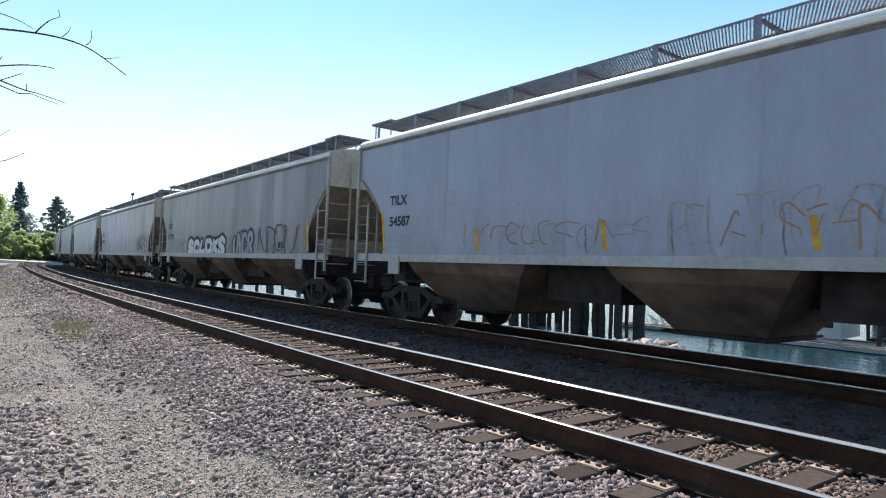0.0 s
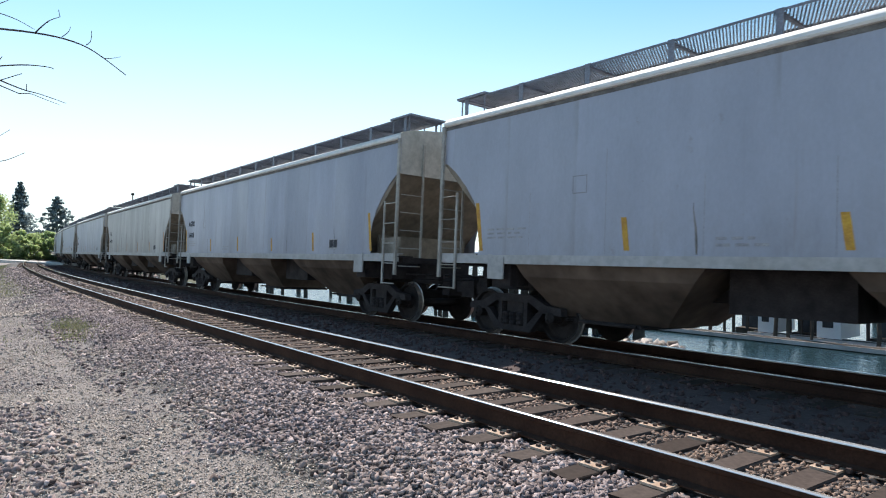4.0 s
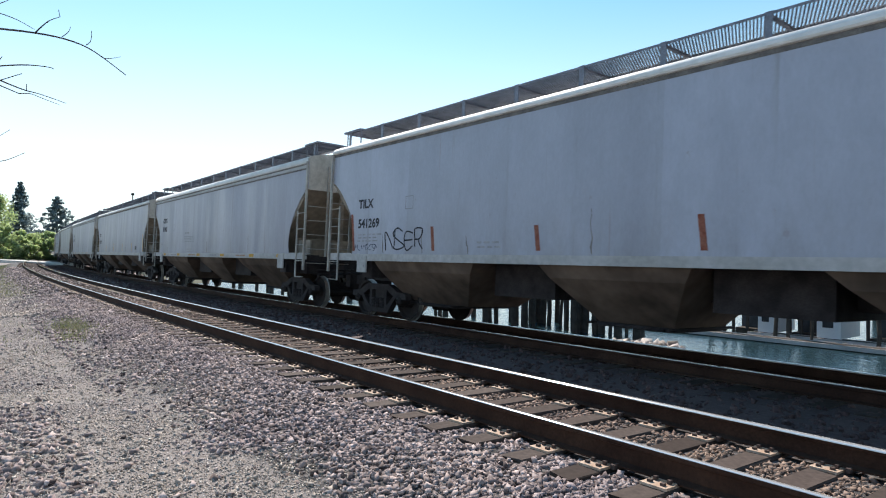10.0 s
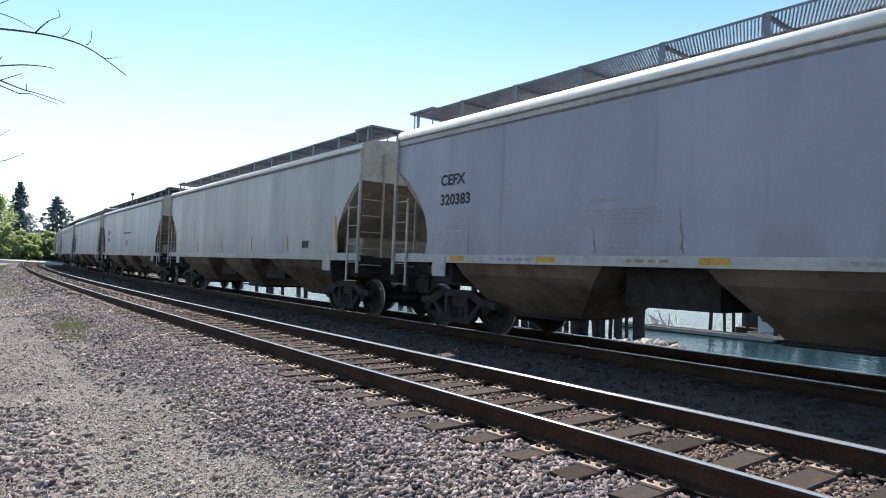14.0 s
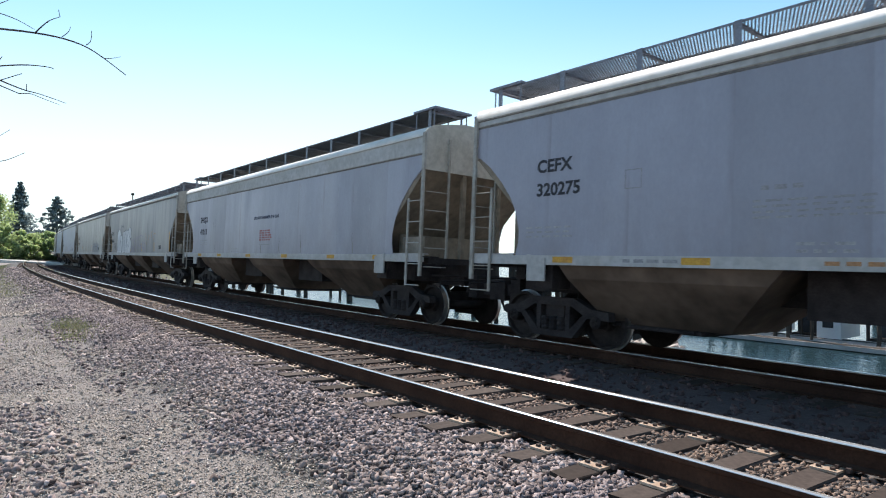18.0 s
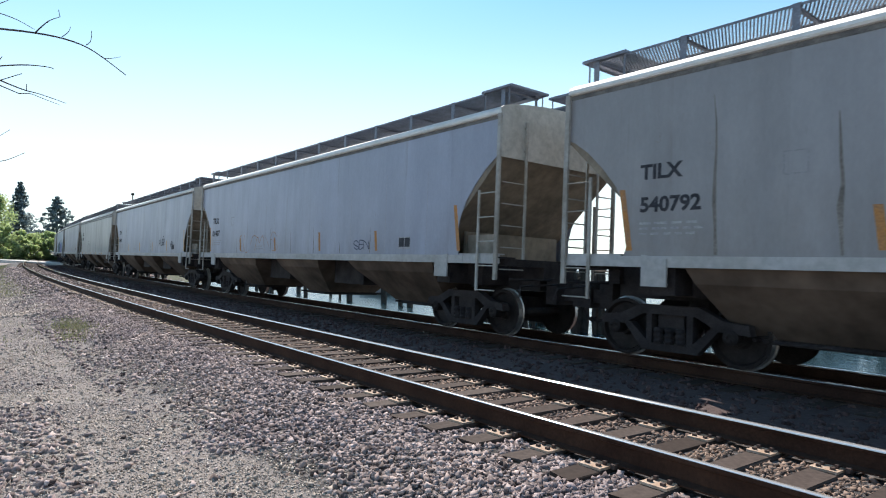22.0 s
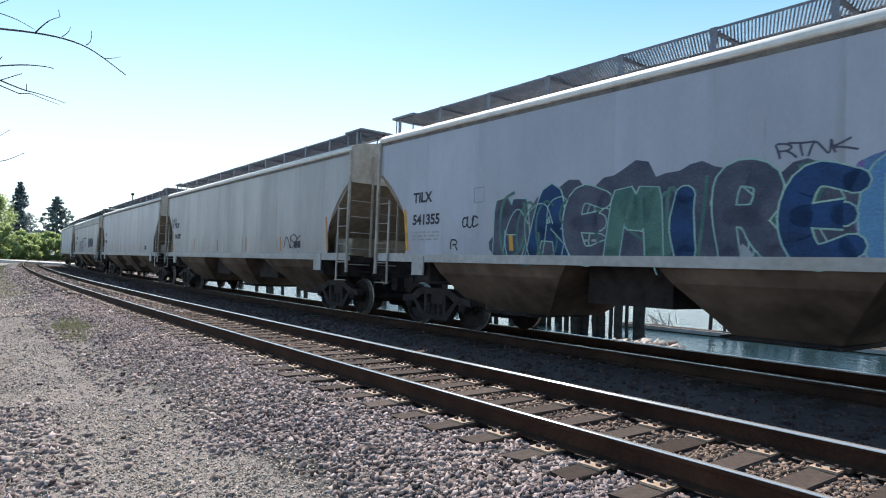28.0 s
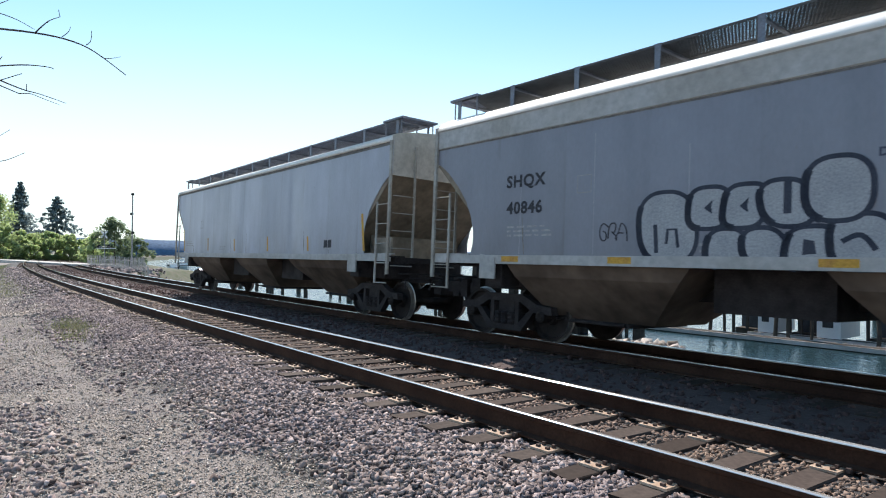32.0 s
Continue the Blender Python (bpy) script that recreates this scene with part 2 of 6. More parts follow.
M_YELLOW = plain("yellow_marker", (0.62, 0.36, 0.06), (0.46, 0.24, 0.06), 5.0, 0.6)
M_BLACK = plain("black_lettering", (0.03, 0.032, 0.04), (0.06, 0.06, 0.07), 9.0, 0.7)
M_GREYTXT = plain("faded_lettering", (0.26, 0.26, 0.28), (0.36, 0.36, 0.37), 9.0, 0.7)
M_RED = plain("faded_red_lettering", (0.36, 0.12, 0.115), (0.30, 0.14, 0.14), 9.0, 0.7)
M_WHITE = plain("white_spray", (0.74, 0.74, 0.75), (0.6, 0.6, 0.62), 3.0, 0.6)
M_TEAL = plain("dark_teal_spray", (0.05, 0.13, 0.13), (0.10, 0.2, 0.17), 2.0, 0.6)
M_BLUE = plain("blue_spray", (0.022, 0.065, 0.18), (0.016, 0.04, 0.1), 2.0, 0.6)
M_AQUA = plain("pale_green_spray", (0.33, 0.50, 0.42), (0.22, 0.40, 0.42), 2.0, 0.6)
M_CYAN = plain("pale_blue_spray", (0.13, 0.30, 0.46), (0.10, 0.22, 0.42), 1.6, 0.6)
M_VIOLET = plain("violet_spray", (0.20, 0.14, 0.36), (0.15, 0.15, 0.34), 1.4, 0.6)
M_CRIMSON = plain("dull_crimson_spray", (0.27, 0.10, 0.20), (0.22, 0.10, 0.22), 2.0, 0.6)
M_PURPLE = plain("purple_spray", (0.30, 0.17, 0.42), (0.2, 0.18, 0.4), 2.0, 0.6)
# shadow line below the eaves as a dark colour, with some grime
M_EAVESHADE = plain("eave_shade_grime", (0.12, 0.115, 0.115), (0.2, 0.19, 0.18), 5.0, 0.8)
M_WELD = plain("sooty_weld_line", (0.29, 0.295, 0.325), (0.36, 0.365, 0.4), 2.5, 0.75)
M_RUN = plain("dirt_run", (0.13, 0.12, 0.11), (0.24, 0.22, 0.2), 3.0, 0.8)
M_PANEL = plain("dusty_tan_panel", (0.33, 0.295, 0.25), (0.23, 0.2, 0.165), 1.4, 0.8, 0, 6.0)
M_FAINT = plain("faint_spray", (0.29, 0.29, 0.31), (0.36, 0.34, 0.32), 4.0, 0.7)
M_FAINTBLUE = plain("faint_blue_spray", (0.22, 0.26, 0.36), (0.3, 0.33, 0.4), 3.0, 0.7)
M_FAINTGREEN = plain("faint_green_spray", (0.31, 0.37, 0.375), (0.35, 0.385, 0.39), 3.0, 0.7)
M_FAINTDARK = plain("ghost_spray", (0.25, 0.25, 0.27), (0.3, 0.3, 0.31), 3.0, 0.7)
M_PURPLEFAINT = plain("faint_purple_spray", (0.22, 0.19, 0.32), (0.27, 0.25, 0.33), 3.0, 0.7)
M_SPRAYGREY = plain("pale_grey_spray", (0.31, 0.32, 0.345), (0.37, 0.38, 0.40), 3.0, 0.7)
M_RUST = plain("orange_spray", (0.42, 0.22, 0.10), (0.34, 0.2, 0.12), 4.0, 0.7)
M_DRIFT = plain("bleached_driftwood", (0.62, 0.59, 0.55), (0.44, 0.41, 0.37), 5.0, 0.85)
M_INK = plain("blue_black_spray", (0.032, 0.038, 0.058), (0.055, 0.062, 0.085), 3.0, 0.7)
M_NAVY = plain("dark_blue_spray", (0.06, 0.07, 0.11), (0.1, 0.11, 0.15), 3.0, 0.7)
M_BARK = plain("grey_bark", (0.13, 0.11, 0.095), (0.07, 0.06, 0.055), 6.0, 0.9)
M_LEAF = leaves("hedge_leaves", [(0.25, 0.29, 0.17), (0.34, 0.39, 0.215), (0.44, 0.48, 0.28), (0.28, 0.32, 0.19)])
M_LEAF2 = leaves("broad_leaves", [(0.13, 0.155, 0.115), (0.16, 0.195, 0.135), (0.20, 0.235, 0.15)])
# needle tones paled and cooled to carry the haze before them
M_NEEDLE = leaves("hazed_conifer_needles", [(0.20, 0.23, 0.225), (0.27, 0.30, 0.29), (0.235, 0.265, 0.255)], (1.3, 1.45, 1.55))
M_GRASS = pieces("dry_grass", [(0.36, 0.35, 0.15), (0.46, 0.42, 0.23), (0.27, 0.29, 0.12)], 0.8)
M_ROAD = plain("pale_concrete", (0.55, 0.53, 0.5), (0.45, 0.43, 0.4), 0.7, 0.85)
# blue of the hazy distance mixed into the forest colour
M_HILL = plain("hazed_forest_ridge", (0.07, 0.125, 0.21), (0.09, 0.15, 0.24), 0.02, 0.95, 0, 0.25)
M_PILE = plain("wet_timber_pile", (0.05, 0.042, 0.036), (0.09, 0.075, 0.06), 2.0, 0.9)
M_DOCK = plain("dock_planking", (0.58, 0.53, 0.50), (0.42, 0.38, 0.355), 1.5, 0.85)
M_BOAT = plain("white_hull", (0.75, 0.75, 0.74), (0.68, 0.68, 0.68), 1.0, 0.4)
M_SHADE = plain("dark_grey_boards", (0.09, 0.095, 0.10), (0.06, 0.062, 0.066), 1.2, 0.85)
M_DRIFTROCK = pieces("pale_bank_rock", [(0.42, 0.38, 0.35), (0.3, 0.27, 0.25), (0.55, 0.5, 0.47), (0.2, 0.18, 0.17)])
M_GALV = plain("grey_pole_metal", (0.30, 0.30, 0.30), (0.22, 0.22, 0.22), 3.0, 0.5, 0.3)
M_GLASS = plain("dark_glazing", (0.02, 0.025, 0.03), (0.035, 0.04, 0.045), 2.0, 0.15)


# ---- mesh helpers ----
def part(name, mesh, material, parent, label="", m=None):
    """Links a mesh as one object under a thing or part."""
    if isinstance(mesh, bmesh.types.BMesh):
        mesh = to_mesh(name, mesh, material)
    ob = new(name, mesh)
    ob.parent = parent
    if m is not None:
        ob.matrix_basis = m
    if label:
        ob["label"] = label
    return ob


def to_mesh(name, bm, material, smooth=False):
    mesh = bpy.data.meshes.new(name)
    bmesh.ops.recalc_face_normals(bm, faces=bm.faces)
    if smooth:
        for f in bm.faces:
            f.smooth = True
    bm.to_mesh(mesh)
    bm.free()
    if material:
        mesh.materials.append(material)
    return mesh


def box(bm, x0, x1, y0, y1, z0, z1, m=None):
    v = [bm.verts.new((x, y, z)) for x in (x0, x1) for y in (y0, y1) for z in (z0, z1)]
    if m is not None:
        for w in v:
            w.co = m @ w.co
    for f in ((0, 1, 3, 2), (4, 6, 7, 5), (0, 4, 5, 1), (2, 3, 7, 6), (0, 2, 6, 4), (1, 5, 7, 3)):
        bm.faces.new([v[i] for i in f])
    return v


def bar(bm, a, b, r=0.015, sides=6, r2=None):
    """A round bar from a to b, tapering to r2."""
    a, b = Vector(a), Vector(b)
    q = (b - a).to_track_quat("Z", "Y")
    rings = []
    for p, rad in ((a, r), (b, r if r2 is None else r2)):
        rings.append([bm.verts.new(p + q @ Vector((rad * math.cos(i * math.tau / sides), rad * math.sin(i * math.tau / sides), 0))) for i in range(sides)])
    for i in range(sides):
        j = (i + 1) % sides
        bm.faces.new((rings[0][i], rings[0][j], rings[1][j], rings[1][i]))
    bm.faces.new(rings[0][::-1])
    bm.faces.new(rings[1])


def prism(bm, outline, y0, y1):
    """An outline in x and z, given depth in y."""
    lo = [bm.verts.new((x, y0, z)) for x, z in outline]
    hi = [bm.verts.new((x, y1, z)) for x, z in outline]
    bm.faces.new(lo)
    bm.faces.new(hi[::-1])
    n = len(lo)
    for i in range(n):
        j = (i + 1) % n
        bm.faces.new((lo[i], hi[i], hi[j], lo[j]))


def lathe(bm, profile, sides=24, axis="y", centre=(0, 0, 0)):
    """Turns (along, radius) pairs round an axis."""
    rings = []
    for a, r in profile:
        ring = []
        for i in range(sides):
            u, v = r * math.cos(i * math.tau / sides), r * math.sin(i * math.tau / sides)
            p = {"y": (u, a, v), "z": (u, v, a), "x": (a, u, v)}[axis]
            ring.append(bm.verts.new(Vector(p) + Vector(centre)))
        rings.append(ring)
    for p, q in zip(rings, rings[1:]):
        for i in range(sides):
            j = (i + 1) % sides
            bm.faces.new((p[i], p[j], q[j], q[i]))
    bm.faces.new(rings[0])
    bm.faces.new(rings[-1][::-1])


def from_arrays(name, verts, faces, material):
    """A mesh from arrays whose faces all have one number of corners."""
    verts, faces = np.asarray(verts, dtype=np.float32), np.asarray(faces, dtype=np.int32)
    mesh = bpy.data.meshes.new(name)
    k = faces.shape[1]
    mesh.vertices.add(len(verts))
    mesh.vertices.foreach_set("co", verts.ravel())
    mesh.loops.add(faces.size)
    mesh.loops.foreach_set("vertex_index", faces.ravel())
    mesh.polygons.add(len(faces))
    mesh.polygons.foreach_set("loop_start", np.arange(0, faces.size, k, dtype=np.int32))
    mesh.materials.append(material)
    mesh.update(calc_edges=True)
    mesh.validate()
    return mesh


# ---- the line of the tracks ----
D_NEAR, SPACING, CANT, Z_FAR = 4.727, 4.333, 0.03866, -0.1246
K0, K1, GAUGE = -0.000938, -1.764e-6, 1.505
TAB_S = np.arange(-3000.0, 3000.5, 0.5)


def bend(s):
    s = np.clip(s, -150.0, 320.0)
    r = np.clip(s, -14.0, 200.0)
    return K0 * s + K1 * r * r / 2 + K1 * r * (s - r)


TAB_H = bend(TAB_S)
TAB_X = -np.concatenate([[0], np.cumsum((np.cos(TAB_H[1:]) + np.cos(TAB_H[:-1])) / 4)])
TAB_Y = -np.concatenate([[0], np.cumsum((np.sin(TAB_H[1:]) + np.sin(TAB_H[:-1])) / 4)])
TAB_X -= np.interp(0, TAB_S, TAB_X)
TAB_Y -= np.interp(0, TAB_S, TAB_Y)


def on_line(s, off):
    """Plan places at s metres down the line and off metres to its far side of the near track's centre."""
    s, off = np.asarray(s, float), np.asarray(off, float)
    h = np.interp(s, TAB_S, TAB_H)
    return np.interp(s, TAB_S, TAB_X) - np.sin(h) * off, D_NEAR + np.interp(s, TAB_S, TAB_Y) + np.cos(h) * off


def at_track(s, lat, z, far=False):
    """A place at lateral lat and height z over the rails of one track, which leans with its cant."""
    c, k = math.cos(CANT), math.sin(CANT)
    x, y = on_line(s, (SPACING if far else 0.0) + lat * c + z * k)
    return Vector((float(x), float(y), (Z_FAR if far else 0.0) - lat * k + z * c))


def track_pose(s, far=False, z=0.0):
    """The pose of a thing that lies across a track: x along the line towards the right, y to the far side."""
    a, b, n = at_track(s - 0.5, 0, z, far), at_track(s + 0.5, 0, z, far), at_track(s, 1, z, far) - at_track(s, 0, z, far)
    e = (a - b).normalized()
    up = e.cross(n).normalized()
    m = Matrix((e, up.cross(e), up)).transposed().to_4x4()
    m.translation = at_track(s, 0, z, far)
    return m


def land(s, off):
    """The height of the ground."""
    s, off = np.asarray(s, float), np.asarray(off, float)
    plane = -CANT * off - 0.235 + np.interp(off, [1.6, 2.2, 6.2, 6.6], [0, 0.045, 0.045, 0])
    path = -0.344 + 0.02 * np.sin(s * 0.8 + off)
    near = np.interp(off, [-2.9, -1.75], [0, 1])
    h = path * (1 - near) + plane * near
    shore = SPACING + 1.9 + np.interp(s, [66, 92, 150, 172], [0, 13, 13, 2]) + 0.9 * np.exp(-((s - 7.5) / 0.9) ** 2)
    drop = np.clip((off - shore) / 4.3, 0, 1)
    h = np.where(off > shore, (plane * 0 - 0.42 - 0.1) * (1 - drop) - 4.5 * drop, np.where(off > SPACING + 1.3, np.minimum(h, -0.42), h))
    hill = np.clip((s - 150) / 60, 0, 1) * np.clip((-off + 2) / 30, 0, 1) * np.clip((330 - s) / 60, 0, 1) * 7.0
    # the bay closes in behind the trees
    sink = 6.0 * np.clip((s - 250) / 60, 0, 1) * np.clip((-off - 14) / 10, 0, 1) + 6.0 * np.clip((s - 560) / 60, 0, 1)
    return h + hill - sink


# ---- ground, water, distance ----
def make_ground():
    s = np.concatenate([np.linspace(-2900, -120, 24), np.linspace(-110, -12, 20), np.linspace(-10, 60, 176), np.linspace(61, 260, 120), np.linspace(275, 2900, 24)])
    off = np.concatenate([-np.geomspace(2200, 8, 22), np.linspace(-7.5, -3.2, 18), np.linspace(-3.0, -1.6, 15), np.linspace(-1.4, 6.2, 14), np.linspace(6.4, 12, 15), np.linspace(15, 60, 14), np.geomspace(75, 900, 8)])
    ss, oo = np.meshgrid(s, off, indexing="ij")
    x, y = on_line(ss, oo)
    z = land(ss, oo)
    near = (ss > -12) & (ss < 60) & (oo > -8) & (oo < 8)
    bumps = np.array([noise.noise((a * 1.7, b * 1.7, 0)) for a, b in zip(x[near], y[near])]) * 0.006
    z[near] += bumps
    n, k = ss.shape
    idx = np.arange(n * k).reshape(n, k)
    faces = np.stack([idx[:-1, :-1], idx[:-1, 1:], idx[1:, 1:], idx[1:, :-1]], -1).reshape(-1, 4)
    mesh = from_arrays("ground", np.stack([x, y, z], -1).reshape(-1, 3), faces, M_GROUND)
    bed = np.interp(oo, [-2.95, -2.35, 6.6, 7.2], [0, 1, 1, 1])
    earth = np.where(ss > 60, np.interp(oo, [-6, -4, 8, 9], [1, 0.2, 0.2, 1]), np.interp(oo, [-12, -7, 20, 21], [1, 0.0, 0.0, 1])) * np.where(ss > 125, 1, 0.9)
    # where the painted shade of the train covers the bed
    bed_shade = np.interp(oo, [1.2, 2.0, 6.6, 7.2], [0, 1, 1, 1]) * np.where(ss < 70, 1, 0.6)
    for name, values in (("ballast", bed), ("earth", earth), ("bed_shade", bed_shade)):
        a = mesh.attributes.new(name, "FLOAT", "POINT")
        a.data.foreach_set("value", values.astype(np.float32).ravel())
    mesh.polygons.foreach_set("use_smooth", np.ones(len(faces), dtype=bool))
    tagged(new("ground", mesh), "grey gravel path beside a ballast shoulder", "ground", kind="structure")


def make_water():
    bm = bmesh.new()
    for y0, y1, x0, x1 in ((6.0, 2600, -2600, 2600),):
        v = [bm.verts.new(p) for p in ((x0, y0, -2.48), (x1, y0, -2.48), (x1, y1, -2.48), (x0, y1, -2.48))]
        bm.faces.new(v)
    tagged(new("water", to_mesh("water", bm, M_WATER)), "calm bay water glittering in the sun", "water", kind="structure")


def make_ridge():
    """The wooded far shore across the bay, its haze put into a blue base colour."""
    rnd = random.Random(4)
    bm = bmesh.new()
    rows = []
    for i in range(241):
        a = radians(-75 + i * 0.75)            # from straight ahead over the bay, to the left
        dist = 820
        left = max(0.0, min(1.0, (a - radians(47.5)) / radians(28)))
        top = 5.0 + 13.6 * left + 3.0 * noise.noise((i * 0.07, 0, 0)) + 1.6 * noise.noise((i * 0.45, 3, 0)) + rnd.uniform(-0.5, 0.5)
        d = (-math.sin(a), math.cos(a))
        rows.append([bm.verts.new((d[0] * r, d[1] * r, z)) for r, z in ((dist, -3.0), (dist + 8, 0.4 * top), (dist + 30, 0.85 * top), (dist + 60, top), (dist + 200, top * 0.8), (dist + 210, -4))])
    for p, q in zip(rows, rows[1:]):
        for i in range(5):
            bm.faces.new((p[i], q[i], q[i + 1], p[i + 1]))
    tagged(new("backdrop", to_mesh("backdrop", bm, M_HILL, True)), "wooded ridge on the far shore, coloured blue with haze", "hill", kind="structure")


# ---- tracks ----
# half of a rail's section, from the foot up to the crown, on the gauge side and on the field side
GAUGE_SIDE = [(-0.07, -0.186), (-0.07, -0.174), (-0.012, -0.155), (-0.009, -0.05), (-0.036, -0.038), (-0.037, -0.018), (-0.036, -0.0125), (-0.0325, -0.009), (-0.0165, -0.0015), (-0.008, 0.0)]
FIELD_SIDE = [(0.010, 0.0), (0.027, -0.0015), (0.036, -0.008), (0.036, -0.038), (0.009, -0.05), (0.012, -0.155), (0.07, -0.174), (0.07, -0.186)]


def rail_mesh(name, lat, far, stations):
    """A rail; its gauge corner and crown are worn bright by the wheels."""
    flip = 1 if lat > 0 else -1
    prof = [(a * flip, z) for a, z in GAUGE_SIDE + FIELD_SIDE]
    bm = bmesh.new()
    rings = [[bm.verts.new(at_track(s, lat + a, z, far)) for a, z in prof] for s in stations]
    n = len(prof)
    for p, q in zip(rings, rings[1:]):
        for i in range(n):
            j = (i + 1) % n
            f = bm.faces.new((p[i], p[j], q[j], q[i]))
            shiny = 5 <= i <= 11
            f.material_index, f.smooth = int(shiny), shiny
    bm.faces.new(rings[0])
    bm.faces.new(rings[-1][::-1])
    mesh = to_mesh(name, bm, M_RAIL)
    mesh.materials.append(M_RAILTOP)
    return mesh


def tie_mesh(seed):
    rnd = random.Random(seed)
    bm = bmesh.new()
    box(bm, -0.112, 0.112, -1.3, 1.3, -0.17, 0.0)
    bmesh.ops.bevel(bm, geom=list(bm.edges), offset=0.012, segments=1, affect="EDGES")
    for v in bm.verts:
        v.co += Vector((rnd.uniform(-0.008, 0.008), rnd.uniform(-0.03, 0.03), rnd.uniform(-0.006, 0.004)))
    return to_mesh("tie", bm, M_TIE)


def plate_mesh():
    bm = bmesh.new()
    box(bm, -0.1, 0.1, -0.215, 0.215, 0.0, 0.018)
    for sgn in (-1, 1):
        box(bm, -0.098, 0.098, sgn * 0.075 - 0.008, sgn * 0.075 + 0.008, 0.018, 0.027)
    bmesh.ops.bevel(bm, geom=[e for e in bm.edges if e.calc_length() < 0.03], offset=0.004, segments=1, affect="EDGES")
    return to_mesh("tie_plate", bm, M_PLATE)


def spike_mesh():
    bm = bmesh.new()
    for sgn, dx in ((-1, -0.05), (1, 0.05), (-1, 0.055)):
        box(bm, dx - 0.012, dx + 0.012, sgn * 0.092 - 0.018, sgn * 0.092 + 0.018, 0.018, 0.046)
    for dx, y in ((-0.05, -0.165), (0.05, -0.165), (-0.05, 0.165), (0.05, 0.165)):
        box(bm, dx - 0.015, dx + 0.015, y - 0.015, y + 0.015, 0.016, 0.036)
    return to_mesh("spikes", bm, M_SPIKE)


def anchor_mesh():
    bm = bmesh.new()
    box(bm, 0.125, 0.145, -0.11, 0.11, -0.028, 0.012)
    box(bm, 0.118, 0.152, -0.115, -0.078, -0.02, 0.012)
    return to_mesh("rail_anchor", bm, M_SPIKE)


TIE_STEP, TIE_SHIFT = 0.511, 0.38


def make_track(far):
    rnd = random.Random(7 if far else 3)
    label = "busy track in the train's shade" if far else "near track with bright worn rail heads on wooden ties"
    track = tagged(new("far_track" if far else "near_track"), label, "railway track", kind="structure")
    st = np.concatenate([np.linspace(-420, -20, 41), np.linspace(-15, 60, 76), np.linspace(63, 180, 40), np.linspace(190, 520, 34)])
    for lat in (-GAUGE / 2, GAUGE / 2):
        part("rail", rail_mesh("rail", lat, far, st), None, track)
    ties = [tie_mesh(k) for k in range(5)]
    plate, spikes, anchor = plate_mesh(), spike_mesh(), anchor_mesh()
    lo, hi = (-6, 60) if far else (-9, 78)
    for k in range(lo, hi):
        s = TIE_SHIFT + TIE_STEP * k + rnd.uniform(-0.025, 0.025)
        m = track_pose(s, far, -0.205) @ pose(0, 0, rnd.uniform(-0.008, 0.004), 0, 0, rnd.uniform(-1.2, 1.2))
        t = part("tie", ties[k % 5], None, track, "", m)
        if not far:
            for lat in (-GAUGE / 2, GAUGE / 2):
                p = part("tie_plate", plate, None, t, "", pose(0, lat, 0.001))
        if not far and k < 40:
            for lat in (-GAUGE / 2, GAUGE / 2):
                part("spikes", spikes, None, track, "", m @ pose(0, lat, 0.001))
                if k % 2:
                    part("rail_anchor", anchor, None, track, "", m @ pose(0, lat, 0.03))
    bm = bmesh.new()
    for k in list(range(-80, lo)) + list(range(hi, 330)):
        box(bm, -0.112, 0.112, -1.3, 1.3, -0.17, 0.0, track_pose(TIE_SHIFT + TIE_STEP * k, far, -0.205))
    tagged(part("distant_ties", bm, M_TIE_FAR, track), kind="stuff")


